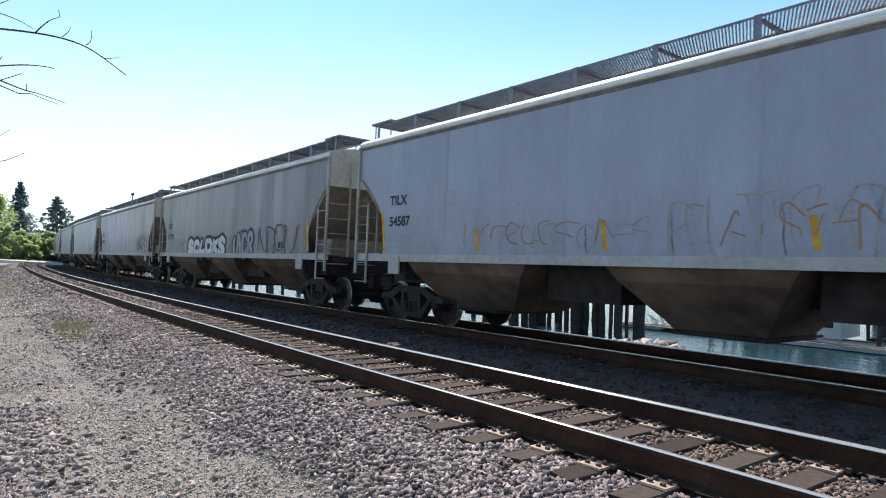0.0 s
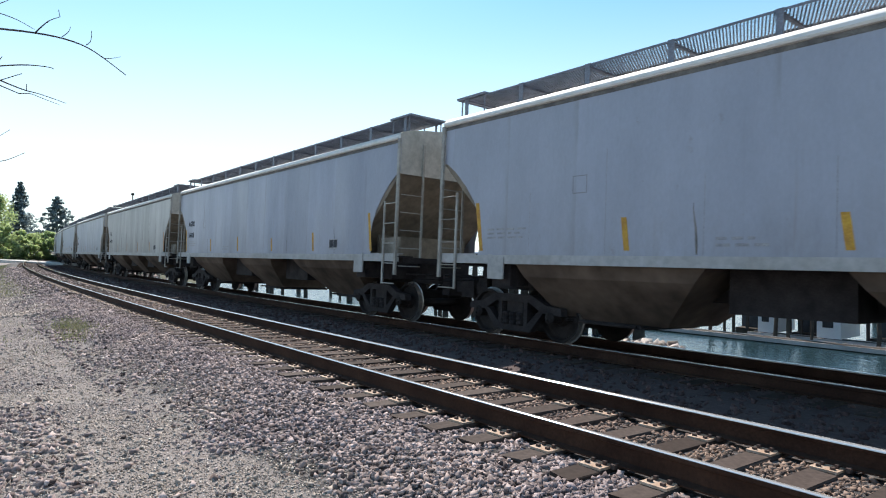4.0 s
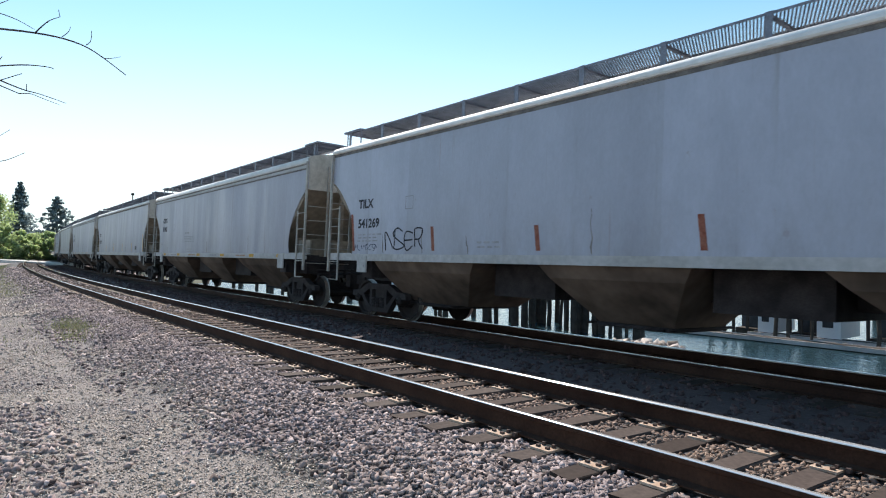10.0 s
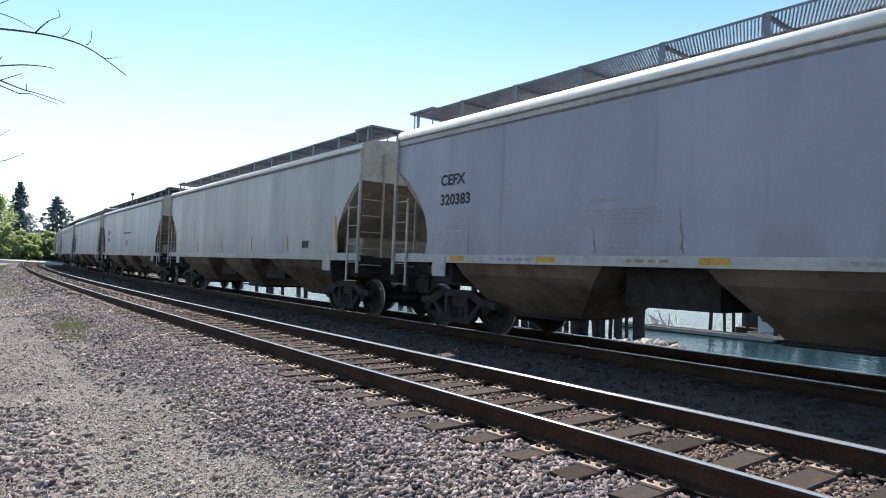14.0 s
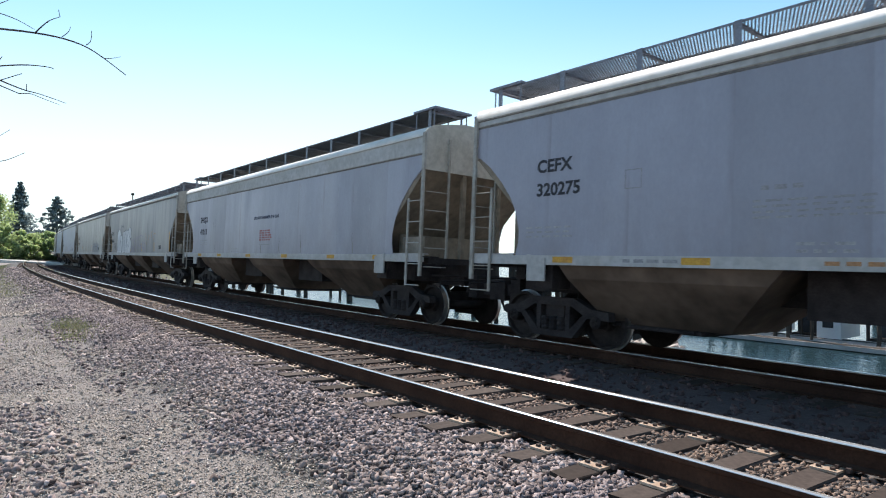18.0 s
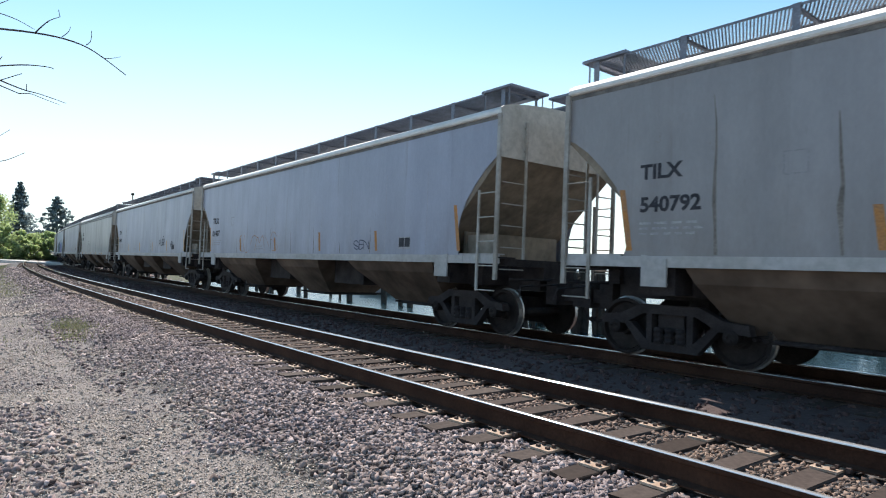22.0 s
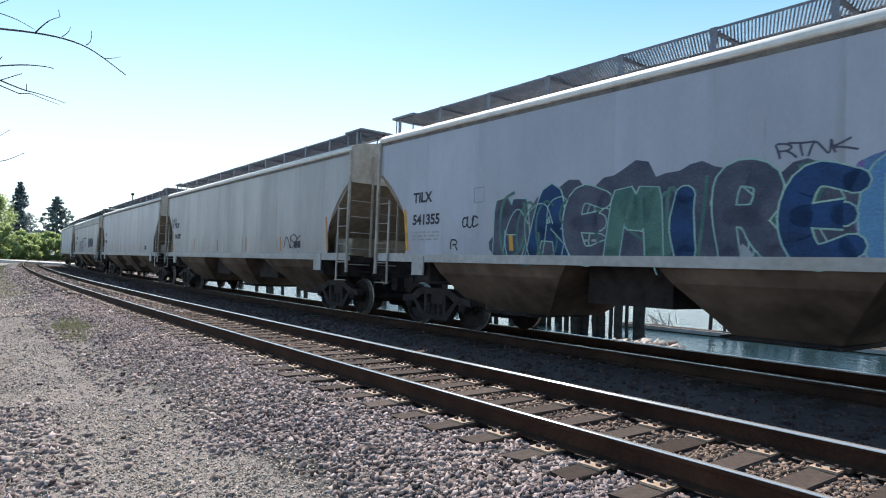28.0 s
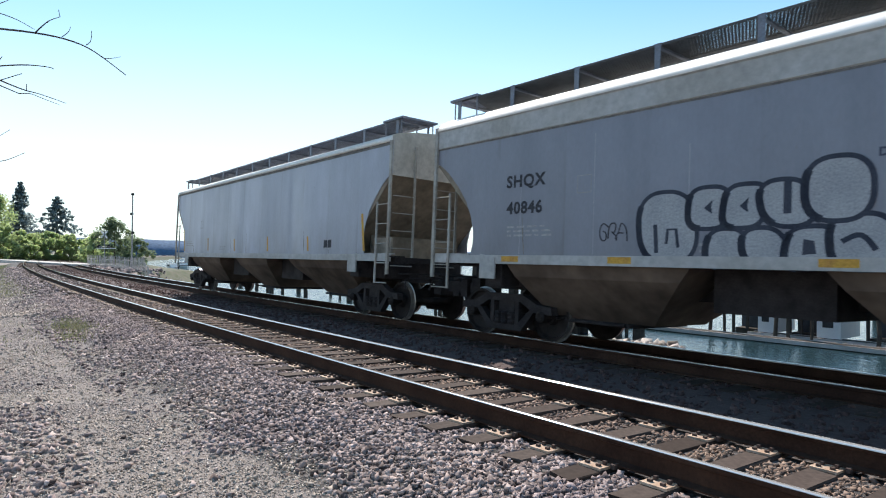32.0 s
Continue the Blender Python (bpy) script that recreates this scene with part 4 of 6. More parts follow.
def prepare_parts():
    four("side_ladder", corner_post_mesh())
    four("stile", ladder_stile_mesh())
    four("rung", rung_mesh((7.95, -1.645, 0.90), (8.44, -1.645, 0.90), 0.013))
    four("end_ladder", end_ladder_mesh())
    four("footing", footing_mesh())
    four("end_rung", rung_mesh((8.515, -1.6, 1.3), (8.515, -1.02, 1.3), 0.012))
    four("jacking_pad", pad_mesh())
    side = side_mesh()
    PARTS["side_sheet"] = [side, mirrored(side, y=True)]
    sill = sill_mesh()
    PARTS["side_sill"] = [sill, mirrored(sill, y=True)]
    ROOF["solid"] = ROOF["round"]
    for kind in ("round", "band", "deep", "solid"):
        e = end_mesh(kind)
        PARTS["end_wall" + kind] = [e, mirrored(e, x=True)]
        PARTS["roof" + kind] = [roof_mesh(kind)]
        b = board_mesh(kind in ("band", "solid"))
        PARTS["running_board" + kind] = [b, mirrored(b, y=True)]
    for name, mesh in (("slope_sheet", slope_mesh()), ("end_sill", end_sill_mesh()), ("coupler", coupler_mesh()), ("brake_wheel", brake_wheel_mesh()), ("end_platform", platform_mesh(*NEAR_STEP)), ("far_platform", platform_mesh(*FAR_STEP)), ("near_leg", platform_leg_mesh(*NEAR_STEP, False)), ("near_inner_leg", platform_leg_mesh(*NEAR_STEP, True)), ("far_leg", platform_leg_mesh(*FAR_STEP, False)), ("far_inner_leg", platform_leg_mesh(*FAR_STEP, True)), ("near_slats", platform_slats_mesh(*NEAR_STEP)), ("far_slats", platform_slats_mesh(*FAR_STEP)), ("end_post", end_post_mesh()), ("air_reservoir", tank_mesh())):
        PARTS[name] = [mesh, mirrored(mesh, x=True)]
    br = bracket_mesh()
    PARTS["bracket"] = [br, mirrored(br, y=True)]
    PARTS["hopper_bay"] = [bay_mesh(-1.38, 1.42, -0.68, 0.68), bay_mesh(2.95, 6.46, 4.0, 6.05), bay_mesh(-6.46, -2.95, -6.05, -4.0)]
    PARTS["outlet_gate"] = [gate_mesh()]
    PARTS["centre_sill"] = [boxes_mesh("centre_sill", M_STEEL, (-8.3, 8.3, -0.33, 0.33, 0.9, 1.43))]
    # black block stands in for the shaded slope sheets between the bays
    PARTS["bay_divider"] = [boxes_mesh("bay_divider", M_STEEL, (1.42, 2.93, -1.02, 1.02, 0.78, 1.44))]
    PARTS["floor_plate"] = [boxes_mesh("floor_plate", M_STEEL, (6.2, 7.45, -1.05, 1.05, 0.98, 1.42))]
    PARTS["body_bolster"] = [boxes_mesh("body_bolster", M_STEEL, (6.6, 7.0, -1.5, 1.5, 1.0, 1.395))]
    # dark strip painted in for the shadow under the roof lip
    PARTS["eave_seam"] = [boxes_mesh("eave_seam", M_EAVESHADE, (-8.44, 8.44, -1.606, -1.58, 4.115, 4.187))]
    for name in ("bay_divider", "floor_plate", "body_bolster"):
        PARTS[name].append(mirrored(PARTS[name][0], x=True))
    PARTS["band_seam"] = [boxes_mesh("eave_seam", M_EAVESHADE, (-8.44, 8.44, -1.606, -1.58, 3.722, 3.752))]
    PARTS["deep_seam"] = [boxes_mesh("eave_seam", M_EAVESHADE, (-8.44, 8.44, -1.608, -1.58, 3.985, 4.022), (-8.44, 8.44, -1.6235, -1.60, 4.118, 4.146))]
    PARTS["deep_seam"].append(mirrored(PARTS["deep_seam"][0], y=True))
    PARTS["band_seam"].append(mirrored(PARTS["band_seam"][0], y=True))
    PARTS["eave_seam"].append(mirrored(PARTS["eave_seam"][0], y=True))
    four("side_panel", boxes_mesh("side_panel", M_PANEL, (7.22, 7.98, -1.25, -1.2, 1.5, 1.98)))
    for name, meshes in PARTS.items():
        for mesh in meshes:
            mesh.transform(FIT_YZ if name in ("coupler", "outlet_gate", "bracket") else FIT)
    PARTS["truck"], PARTS["side_frame"], PARTS["wheelset"] = [bolster_mesh()], [frame_mesh()], [wheelset_mesh()]
    for name, wide in (("truck", 1), ("side_frame", 1), ("wheelset", 0.9385)):
        PARTS[name][0].transform(Matrix.Diagonal((wide, 1, 0.9385, 1)))


WHEELSETS = []


def hopper_car(kind, paint, label, brake_end=0):
    """A covered hopper with its trucks; returns the empty that carries it."""
    car = tagged(new("hopper_car"), label, "freight car", "hopper cars of the train")

    def add(name, k=0, mesh=None, parent=car, m=None, label=""):
        return part(name, PARTS[mesh or name][k], None, parent, label, m)

    for k in (0, 1):
        s = add("side_sheet", k)
        if not s.data.materials:
            s.data.materials.append(M_SILL)
        s.material_slots[0].link = "OBJECT"
        s.material_slots[0].material = paint
        add("side_sill", k)
        add("end_wall", k, "end_wall" + kind, label="cream painted end wall")
        add("slope_sheet", k, label="brown dirty slope sheet")
        add("end_sill", k)
        add("coupler", k)
        for frame_name, which, size in (("end_platform", "near_", NEAR_STEP), ("far_platform", "far_", FAR_STEP)):
            step = add("end_platform", k, frame_name)
            tagged(add("slats", k, which + "slats", parent=step), kind="stuff")
            for leg in ("leg", "inner_leg"):
                for y in (0.0, 0.98 * (size[3] - size[2] - 0.1)):
                    add("leg", k, which + leg, parent=step, m=pose(0, y, 0))
        for y in (-0.5, 0.5) if kind != "round" else ():
            add("end_post", k, m=pose(0, y, 0))
        b = add("running_board", k, "running_board" + kind)
        for i in range(12):
            add("bracket", k, parent=b, m=pose(-8.0 + i * 1.4545, 0, 0))
    for k in range(4):
        post = add("side_ladder", k)
        add("stile", k, parent=post)
        stile = add("end_ladder", k)
        for z in (0.0, 0.42):
            add("footing", k, parent=stile, m=pose(0, 0, z))
        for i in range(5):
            add("rung", k, parent=post, m=pose(0, 0, 0.43 * i))
            add("rung", k, "end_rung", parent=stile, m=pose(0, 0, 0.38 * i))
        add("jacking_pad", k)
        if k == 0:
            add("side_panel", k, label="dusty tan equipment panel")
    add("roof", 0, "roof" + kind, label="roof painted white for the sun on it")
    add("brake_wheel", brake_end)
    add("air_reservoir", brake_end)
    add("centre_sill")
    for k in (0, 1):
        add("bay_divider", k)
        add("floor_plate", k)
        add("body_bolster", k)
        if kind in ("round", "solid"):
            add("eave_seam", k)
        if kind in ("band", "deep"):
            add("eave_seam", k, kind + "_seam")
    for k, x in enumerate((0.0, 4.95, -4.95)):
        bay = add("hopper_bay", k, label="rust-brown discharge bay")
        add("outlet_gate", parent=bay, m=pose(x, 0, 0))
    for x in (-6.8, 6.8):
        truck = add("truck", m=pose(x, 0, 0))
        for y in (-0.99, 0.99):
            add("side_frame", parent=truck, m=pose(0, y, 0))
        for a in (-0.89, 0.89):
            w = add("wheelset", parent=truck, m=pose(a, 0, WHEEL_R))
            WHEELSETS.append((len(CARS), w, a))
    CARS.append(car)
    return car


CARS = []

# rear end of each car along the line at the start, in metres
REARS = [-23.61, -5.46, 12.69, 30.83, 48.82, 67.09, 85.23, 103.37, 121.4, 139.57, 157.57, 175.6, 193.68, 211.73, 229.84, 247.98, 266.02, 284.21, 302.24, 320.5, 338.64, 356.54, 374.53, 392.51, 410.49, 428.4, 446.41, 464.52, 482.75]
# side tones leaned to blue, as the open sky colours shaded sheets
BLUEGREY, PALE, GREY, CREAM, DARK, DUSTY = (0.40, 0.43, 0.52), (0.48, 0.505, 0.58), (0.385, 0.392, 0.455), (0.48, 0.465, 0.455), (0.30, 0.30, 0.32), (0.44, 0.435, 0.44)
# kind of roof, paint, dirt, colour patch, mark and number, yellow marker style, label
FLEET = [
    ("round", GREY, 0.6, None, None, "side", "grey covered hopper car with streaked side sheets"),
    ("round", PALE, 0.6, None, None, "side", "pale grey covered hopper car with dirt streaks"),
    ("round", BLUEGREY, 0.6, None, ("TILX", "54587"), "side", "blue-grey covered hopper car with faint spray marks"),
    ("round", (0.228, 0.231, 0.251), 0.9, None, ("TILX", "540473"), "side", "dark dusty covered hopper car with bubble graffiti"),
    ("round", (0.34, 0.335, 0.348), 0.6, (-5.65, 1.3, (0.36, 0.30, 0.53)), ("TILX", "540909"), "side", "covered hopper car with a faded purple paint patch"),
    ("round", PALE, 0.5, None, None, "side", "pale blue-grey covered hopper car with small tags"),
    ("round", BLUEGREY, 0.5, None, ("AGPX", "16418"), "side", "blue-grey covered hopper car"),
    ("round", (0.43, 0.415, 0.405), 0.9, None, ("TILX", "541000"), "side", "cream-grey covered hopper car with dark vertical streaks"),
    ("round", BLUEGREY, 0.6, None, ("TILX", "54885"), "side", "blue-grey covered hopper car with yellow markers"),
    ("round", PALE, 0.4, None, ("AGPX", "11160"), "side", "clean pale covered hopper car"),
    ("round", PALE, 0.6, None, ("TILX", "541269"), "side", "pale covered hopper car with a black tag"),
    ("deep", GREY, 0.5, None, ("CEFX", "31042"), "sill", "grey covered hopper car with yellow sill markers"),
    ("round", GREY, 0.7, None, ("TILX", "540797"), "side", "grey covered hopper car with seams showing through"),
    ("deep", GREY, 0.5, None, ("CEFX", "320383"), "sill", "grey covered hopper car with a yellow-striped sill"),
    ("round", DUSTY, 0.6, None, None, "side", "dusty covered hopper car"),
    ("solid", GREY, 0.6, None, ("SHQX", "41091"), "sill", "grey covered hopper car with a red stencil and yellow sill markers"),
    ("deep", GREY, 0.4, None, ("CEFX", "320275"), "sill", "grey covered hopper car with black lettering"),
    ("band", GREY, 0.6, None, ("SHQX", "41013"), "sill", "grey covered hopper car with a banded eave and red stencil"),
    ("round", (0.265, 0.265, 0.283), 0.7, None, ("SCFX", "540646"), "side", "dark covered hopper car with white bubble graffiti"),
    ("round", (0.365, 0.355, 0.355), 0.9, None, ("TILX", "540792"), "side", "streaked cream-grey covered hopper car"),
    ("round", BLUEGREY, 0.7, None, ("TILX", "01407"), "side", "blue-grey covered hopper car with rust runs"),
    ("round", (0.385, 0.42, 0.51), 0.6, None, ("TILX", "54642"), "side", "pale covered hopper car with a small black tag"),
    ("deep", (0.41, 0.405, 0.40), 0.6, None, ("CEFX", "320262"), "sill", "dusty covered hopper car with a yellow sill line"),
    ("round", GREY, 0.7, None, None, "side", "grey covered hopper car with dirt streaks"),
    ("round", PALE, 0.4, None, ("TILX", "541355"), "side", "pale covered hopper car with large blue graffiti"),
    ("round", DUSTY, 0.7, None, ("TILX", "541202"), "side", "dusty covered hopper car with faint orange smears"),
    ("round", GREY, 0.7, None, ("TILX", "540736"), "side", "grey covered hopper car with vertical streaks"),
    ("band", (0.29, 0.303, 0.354), 0.5, None, ("SHQX", "40846"), "sill", "grey covered hopper car with outlined graffiti"),
    ("round", PALE, 0.6, None, None, "side", "pale covered hopper car at the end of the train"),
]
SHEET = -1.6


def flat_part(name, polys, material, car, y=SHEET - 0.003, label=""):
    """Thin painted shapes laid on the near side sheet, given in x and z."""
    bm = bmesh.new()
    for pts in polys:
        vs = [bm.verts.new((x + 0.12, y, z)) for x, z in pts]
        try:
            f = bm.faces.new(vs)
            f.normal_update()
            if f.normal.y > 0:
                f.normal_flip()
        except ValueError:
            pass
    mesh = bpy.data.meshes.new(name)
    bm.to_mesh(mesh)
    bm.free()
    mesh.transform(FIT_YZ)
    mesh.materials.append(material)
    return part(name, mesh, None, car, label)


def stroke(points, width):
    """A ribbon along a line of (x, z) points, as quads."""
    out = []
    pts = [Vector((x, 0, z)) for x, z in points]
    sides = []
    for i, p in enumerate(pts):
        d = (pts[min(i + 1, len(pts) - 1)] - pts[max(i - 1, 0)]).normalized()
        n = Vector((-d.z, 0, d.x)) * width / 2
        sides.append(((p.x + n.x, p.z + n.z), (p.x - n.x, p.z - n.z)))
    for a, b in zip(sides, sides[1:]):
        out.append((a[0], b[0], b[1], a[1]))
    return out


def rect(x0, x1, z0, z1):
    return [(x0, z0), (x1, z0), (x1, z1), (x0, z1)]


def lettering(body, size, x, z, material, car, space=1.0):
    mesh = text_mesh(body, size, space)
    mesh.materials.clear()
    mesh.materials.append(material)
    mesh.transform(Matrix.Diagonal((1, 0.9385, 1, 1)))
    return part("lettering", mesh, None, car, "stencilled lettering " + body, pose(x + 0.12, 0.98 * (SHEET - 0.004), 0.9385 * z, 90, 0, 0))


def small_print(car, x, z, rows, seed, material=None, wide=0.9, height=0.05, y=SHEET - 0.003):
    rnd = random.Random(seed)
    polys = []
    for r in range(rows):
        a = 0.0
        while a < wide:
            w = rnd.uniform(0.08, 0.22)
            polys.append(rect(x + a, x + a + w, z - r * height * 2.2, z - r * height * 2.2 + height))
            a += w + 0.06
    tagged(flat_part("small_print", polys, material or M_GREYTXT, car, y, "faded small print"), kind="stuff")


def smooth(points, n=5):
    """A rounder line through the middles of a coarse one."""
    out = [points[0]]
    for a, b, d in zip(points, points[1:], points[2:]):
        p, q = ((a[0] + b[0]) / 2, (a[1] + b[1]) / 2), ((b[0] + d[0]) / 2, (b[1] + d[1]) / 2)
        for u in np.linspace(0, 1, n):
            out.append(tuple((1 - u) ** 2 * s + 2 * u * (1 - u) * t + u * u * v for s, t, v in zip(p, b, q)))
    out.append(points[-1])
    return out


def swelling(points, width):
    """A fat rounded ribbon, as one outline with blunt ends."""
    pts = [Vector((x, 0, z)) for x, z in points]
    left, right = [], []
    for i, p in enumerate(pts):
        d = (pts[min(i + 1, len(pts) - 1)] - pts[max(i - 1, 0)]).normalized()
        n = Vector((-d.z, 0, d.x)) * width / 2 * (0.8 + 0.25 * math.sin(i / len(pts) * math.pi))
        left.append(p + n)
        right.append(p - n)
    polys = [((a.x, a.z), (b.x, b.z), (e.x, e.z), (d.x, d.z)) for a, b, d, e in zip(left, left[1:], right, right[1:])]
    for p in (pts[0], pts[-1]):
        polys.append([(p.x + width * 0.42 * math.cos(k * math.tau / 10), p.z + width * 0.42 * math.sin(k * math.tau / 10)) for k in range(10)])
    return polys


# the spines of the sprayed letters, in a unit box
LETTERS = {
    "A": [[(0.08, 0.0), (0.2, 0.6), (0.5, 1.1), (0.8, 0.6), (0.95, 0.0)], [(0.25, 0.35), (0.8, 0.35)]],
    "C": [[(0.95, 0.75), (0.75, 1.05), (0.15, 1.0), (0.05, 0.4), (0.25, -0.05), (0.75, 0.0), (1.0, 0.25)]],
    "E": [[(0.95, 0.9), (0.3, 1.1), (0.05, 0.5), (0.3, -0.1), (1.0, 0.1)], [(0.2, 0.5), (0.8, 0.52)]],
    "G": [[(0.9, 0.8), (0.5, 1.05), (0.05, 0.6), (0.2, -0.05), (0.8, 0.0), (0.9, 0.45), (0.55, 0.42)]],
    "I": [[(0.5, 0.75), (0.42, 0.4), (0.5, 0.0)]],
    "K": [[(0.2, 1.0), (0.15, 0.5), (0.2, 0.0)], [(0.9, 1.0), (0.5, 0.7), (0.2, 0.45), (0.6, 0.35), (1.0, 0.0)]],
    "L": [[(0.35, 1.0), (0.15, 0.6), (0.1, -0.05), (0.6, 0.05), (1.0, 0.2)]],
    "M": [[(0.05, 0.0), (0.15, 1.15), (0.45, 0.5), (0.6, 0.5), (0.85, 1.15), (0.95, 0.0)]],
    "N": [[(0.1, 0.0), (0.1, 1.2), (0.55, 0.5), (0.85, -0.2), (0.9, 1.0)]],
    "O": [[(0.5, 1.0), (0.05, 1.0), (0.05, 0.0), (0.95, 0.0), (0.95, 1.0), (0.5, 1.0)]],
    "R": [[(0.2, 0.0), (0.1, 0.6), (0.2, 1.1), (0.95, 1.0), (0.8, 0.5), (0.3, 0.5)], [(0.5, 0.5), (0.75, 0.25), (0.95, 0.0)]],
    "S": [[(0.95, 0.85), (0.5, 1.15), (0.0, 0.75), (0.5, 0.5), (1.05, 0.25), (0.5, -0.15), (0.05, 0.15)]],
    "T": [[(0.0, 0.95), (0.5, 1.0), (1.0, 0.95)], [(0.5, 0.95), (0.45, 0.5), (0.5, 0.0)]],
    "U": [[(0.1, 1.0), (0.05, 0.2), (0.5, -0.25), (0.95, 0.2), (0.9, 1.0)]],
}


def spines(word, x0, x1, z0, z1, pad, seed, wild=0.04):
    """The sprayed spines of a word's letters, each a little uneven."""
    rnd = random.Random(seed)
    step = (x1 - x0) / len(word)
    out = []
    for i, letter in enumerate(word):
        lean, lift = rnd.uniform(-0.05, 0.1) * step, rnd.uniform(0, 0.1) * (z1 - z0)
        lines = []
        for pts in LETTERS[letter]:
            q = [(x0 + (i + 0.08 - wild + (0.8 + 2 * wild) * u + rnd.uniform(-wild, wild)) * step + lean * v, z0 + pad + (z1 - z0 - 2 * pad - lift) * (v + rnd.uniform(-0.5, 0.5) * wild)) for u, v in pts]
            lines.append(smooth(q) if len(q) > 2 else q)
        out.append(lines)
    return out


def bubbles(car, word, x0, x1, z0, z1, fill, line, seed, width=0.06, glow=None, fat_share=0.36, halo_width=0.3):
    """Fat swollen spray-paint letters side by side: a fill over a wider outline."""
    fat = fat_share * (x1 - x0) / len(word)
    skeleton = spines(word, x0, x1, z0, z1, fat / 2 + width, seed)
    if glow:
        for lines in skeleton:
            halo = [p for pts in lines for p in swelling(pts, fat + halo_width)]
            flat_part("graffiti_halo", halo, glow, car, SHEET - 0.002, "dark spray halo")
    for j, lines in enumerate(skeleton):
        f = fill[j % len(fill)] if isinstance(fill, list) else fill
        deep = SHEET - 0.004 - 0.001 * j
        flat_part("graffiti_outline", [p for pts in lines for p in swelling(pts, fat + 2 * width)], line, car, deep, "spray-painted outline")
        flat_part("graffiti_fill", [p for pts in lines for p in swelling(pts, fat)], f, car, deep - 0.0005, "spray-painted fill")


def tag(car, word, x0, x1, z0, z1, material, seed, width=0.035):
    """A quick handwritten tag in thin strokes, each letter a part."""
    for lines in spines(word, x0, x1, z0, z1, 0.0, seed, 0.22):
        flat_part("graffiti_letter", [q for pts in lines for q in stroke(pts, width)], material, car, SHEET - 0.006, "quick spray-painted letter")


def blobs(car, spots, inner, seed, width=0.055, line=M_INK, fill=M_SPRAYGREY):
    """Rounded outlined forms that overlap in a row; inner tells the mark within each: slot, diamond, bar, square, arch or none."""
    rnd = random.Random(seed)
    for j, (x, w, z0, z1) in enumerate(spots):
        cx, cz, hw, hz = x + w / 2, (z0 + z1) / 2, w / 2, (z1 - z0) / 2
        power, skew = rnd.uniform(0.62, 0.85), rnd.uniform(-0.06, 0.06)
        ring = []
        for k in range(33):
            t = k * math.tau / 32
            u, v = math.copysign(abs(math.cos(t)) ** power, math.cos(t)), math.copysign(abs(math.sin(t)) ** power, math.sin(t))
            ring.append((cx + hw * u + skew * v, cz + hz * v))
        deep = SHEET - 0.004 - 0.0012 * j
        if fill:
            flat_part("graffiti_fill", [ring[:-1]], fill, car, deep, "pale spray-painted fill")
        heavy = [(x, z) for x, z in ring if x < cx - 0.3 * hw and z < cz + 0.7 * hz]
        flat_part("graffiti_outline", stroke(ring, width) + stroke(heavy, width * 1.6), line, car, deep - 0.0005, "dark spray-painted outline")
        kind = inner[j]
        if kind == "slot":
            lines = stroke([(cx - 0.17 * w, cz - 0.7 * hz), (cx - 0.2 * w, cz + 0.1 * hz)], 0.06) + stroke([(cx + 0.0 * w, cz - 0.45 * hz), (cx + 0.02 * w, cz - 0.05 * hz), (cx + 0.16 * w, cz - 0.05 * hz), (cx + 0.2 * w, cz - 0.55 * hz)], 0.045)
        elif kind == "bar":
            lines = stroke([(cx + 0.02 * w, cz - 0.45 * hz), (cx + 0.02 * w, cz + 0.9 * hz)], 0.09)
        elif kind == "arch":
            lines = stroke(smooth([(cx - 0.3 * w, cz), (cx, cz + 0.35 * hz), (cx + 0.22 * w, cz - 0.3 * hz)]), 0.06)
        elif kind == "diamond":
            lines = [[(cx - 0.1 * w, cz), (cx + 0.1 * w, cz - 0.3 * hz), (cx + 0.08 * w, cz + 0.05 * hz), (cx + 0.12 * w, cz + 0.4 * hz)]]
        elif kind == "square":
            lines = [[(cx - 0.14 * w, cz - 0.35 * hz), (cx + 0.14 * w, cz - 0.3 * hz), (cx + 0.1 * w, cz + 0.3 * hz), (cx - 0.12 * w, cz + 0.4 * hz)]]
        else:
            continue
        flat_part("graffiti_stroke", lines, line, car, deep - 0.0008, "dark spray-painted stroke")


def scrawl(car, x0, x1, z0, z1, n, material, seed, width=0.04):
    """Loose half-legible spray strokes, each a part."""
    rnd = random.Random(seed)
    word = "".join(rnd.choice("ACEGIKLMNORSTU") for _ in range(n))
    for lines in spines(word, x0, x1, z0, z1, 0.0, seed, 0.25):
        for pts in lines:
            keep = pts[:max(4, int(len(pts) * rnd.uniform(0.45, 1.0)))]
            flat_part("graffiti_stroke", stroke(keep, width * rnd.uniform(0.7, 1.2)), material, car, SHEET - 0.006, "quick spray-painted stroke")


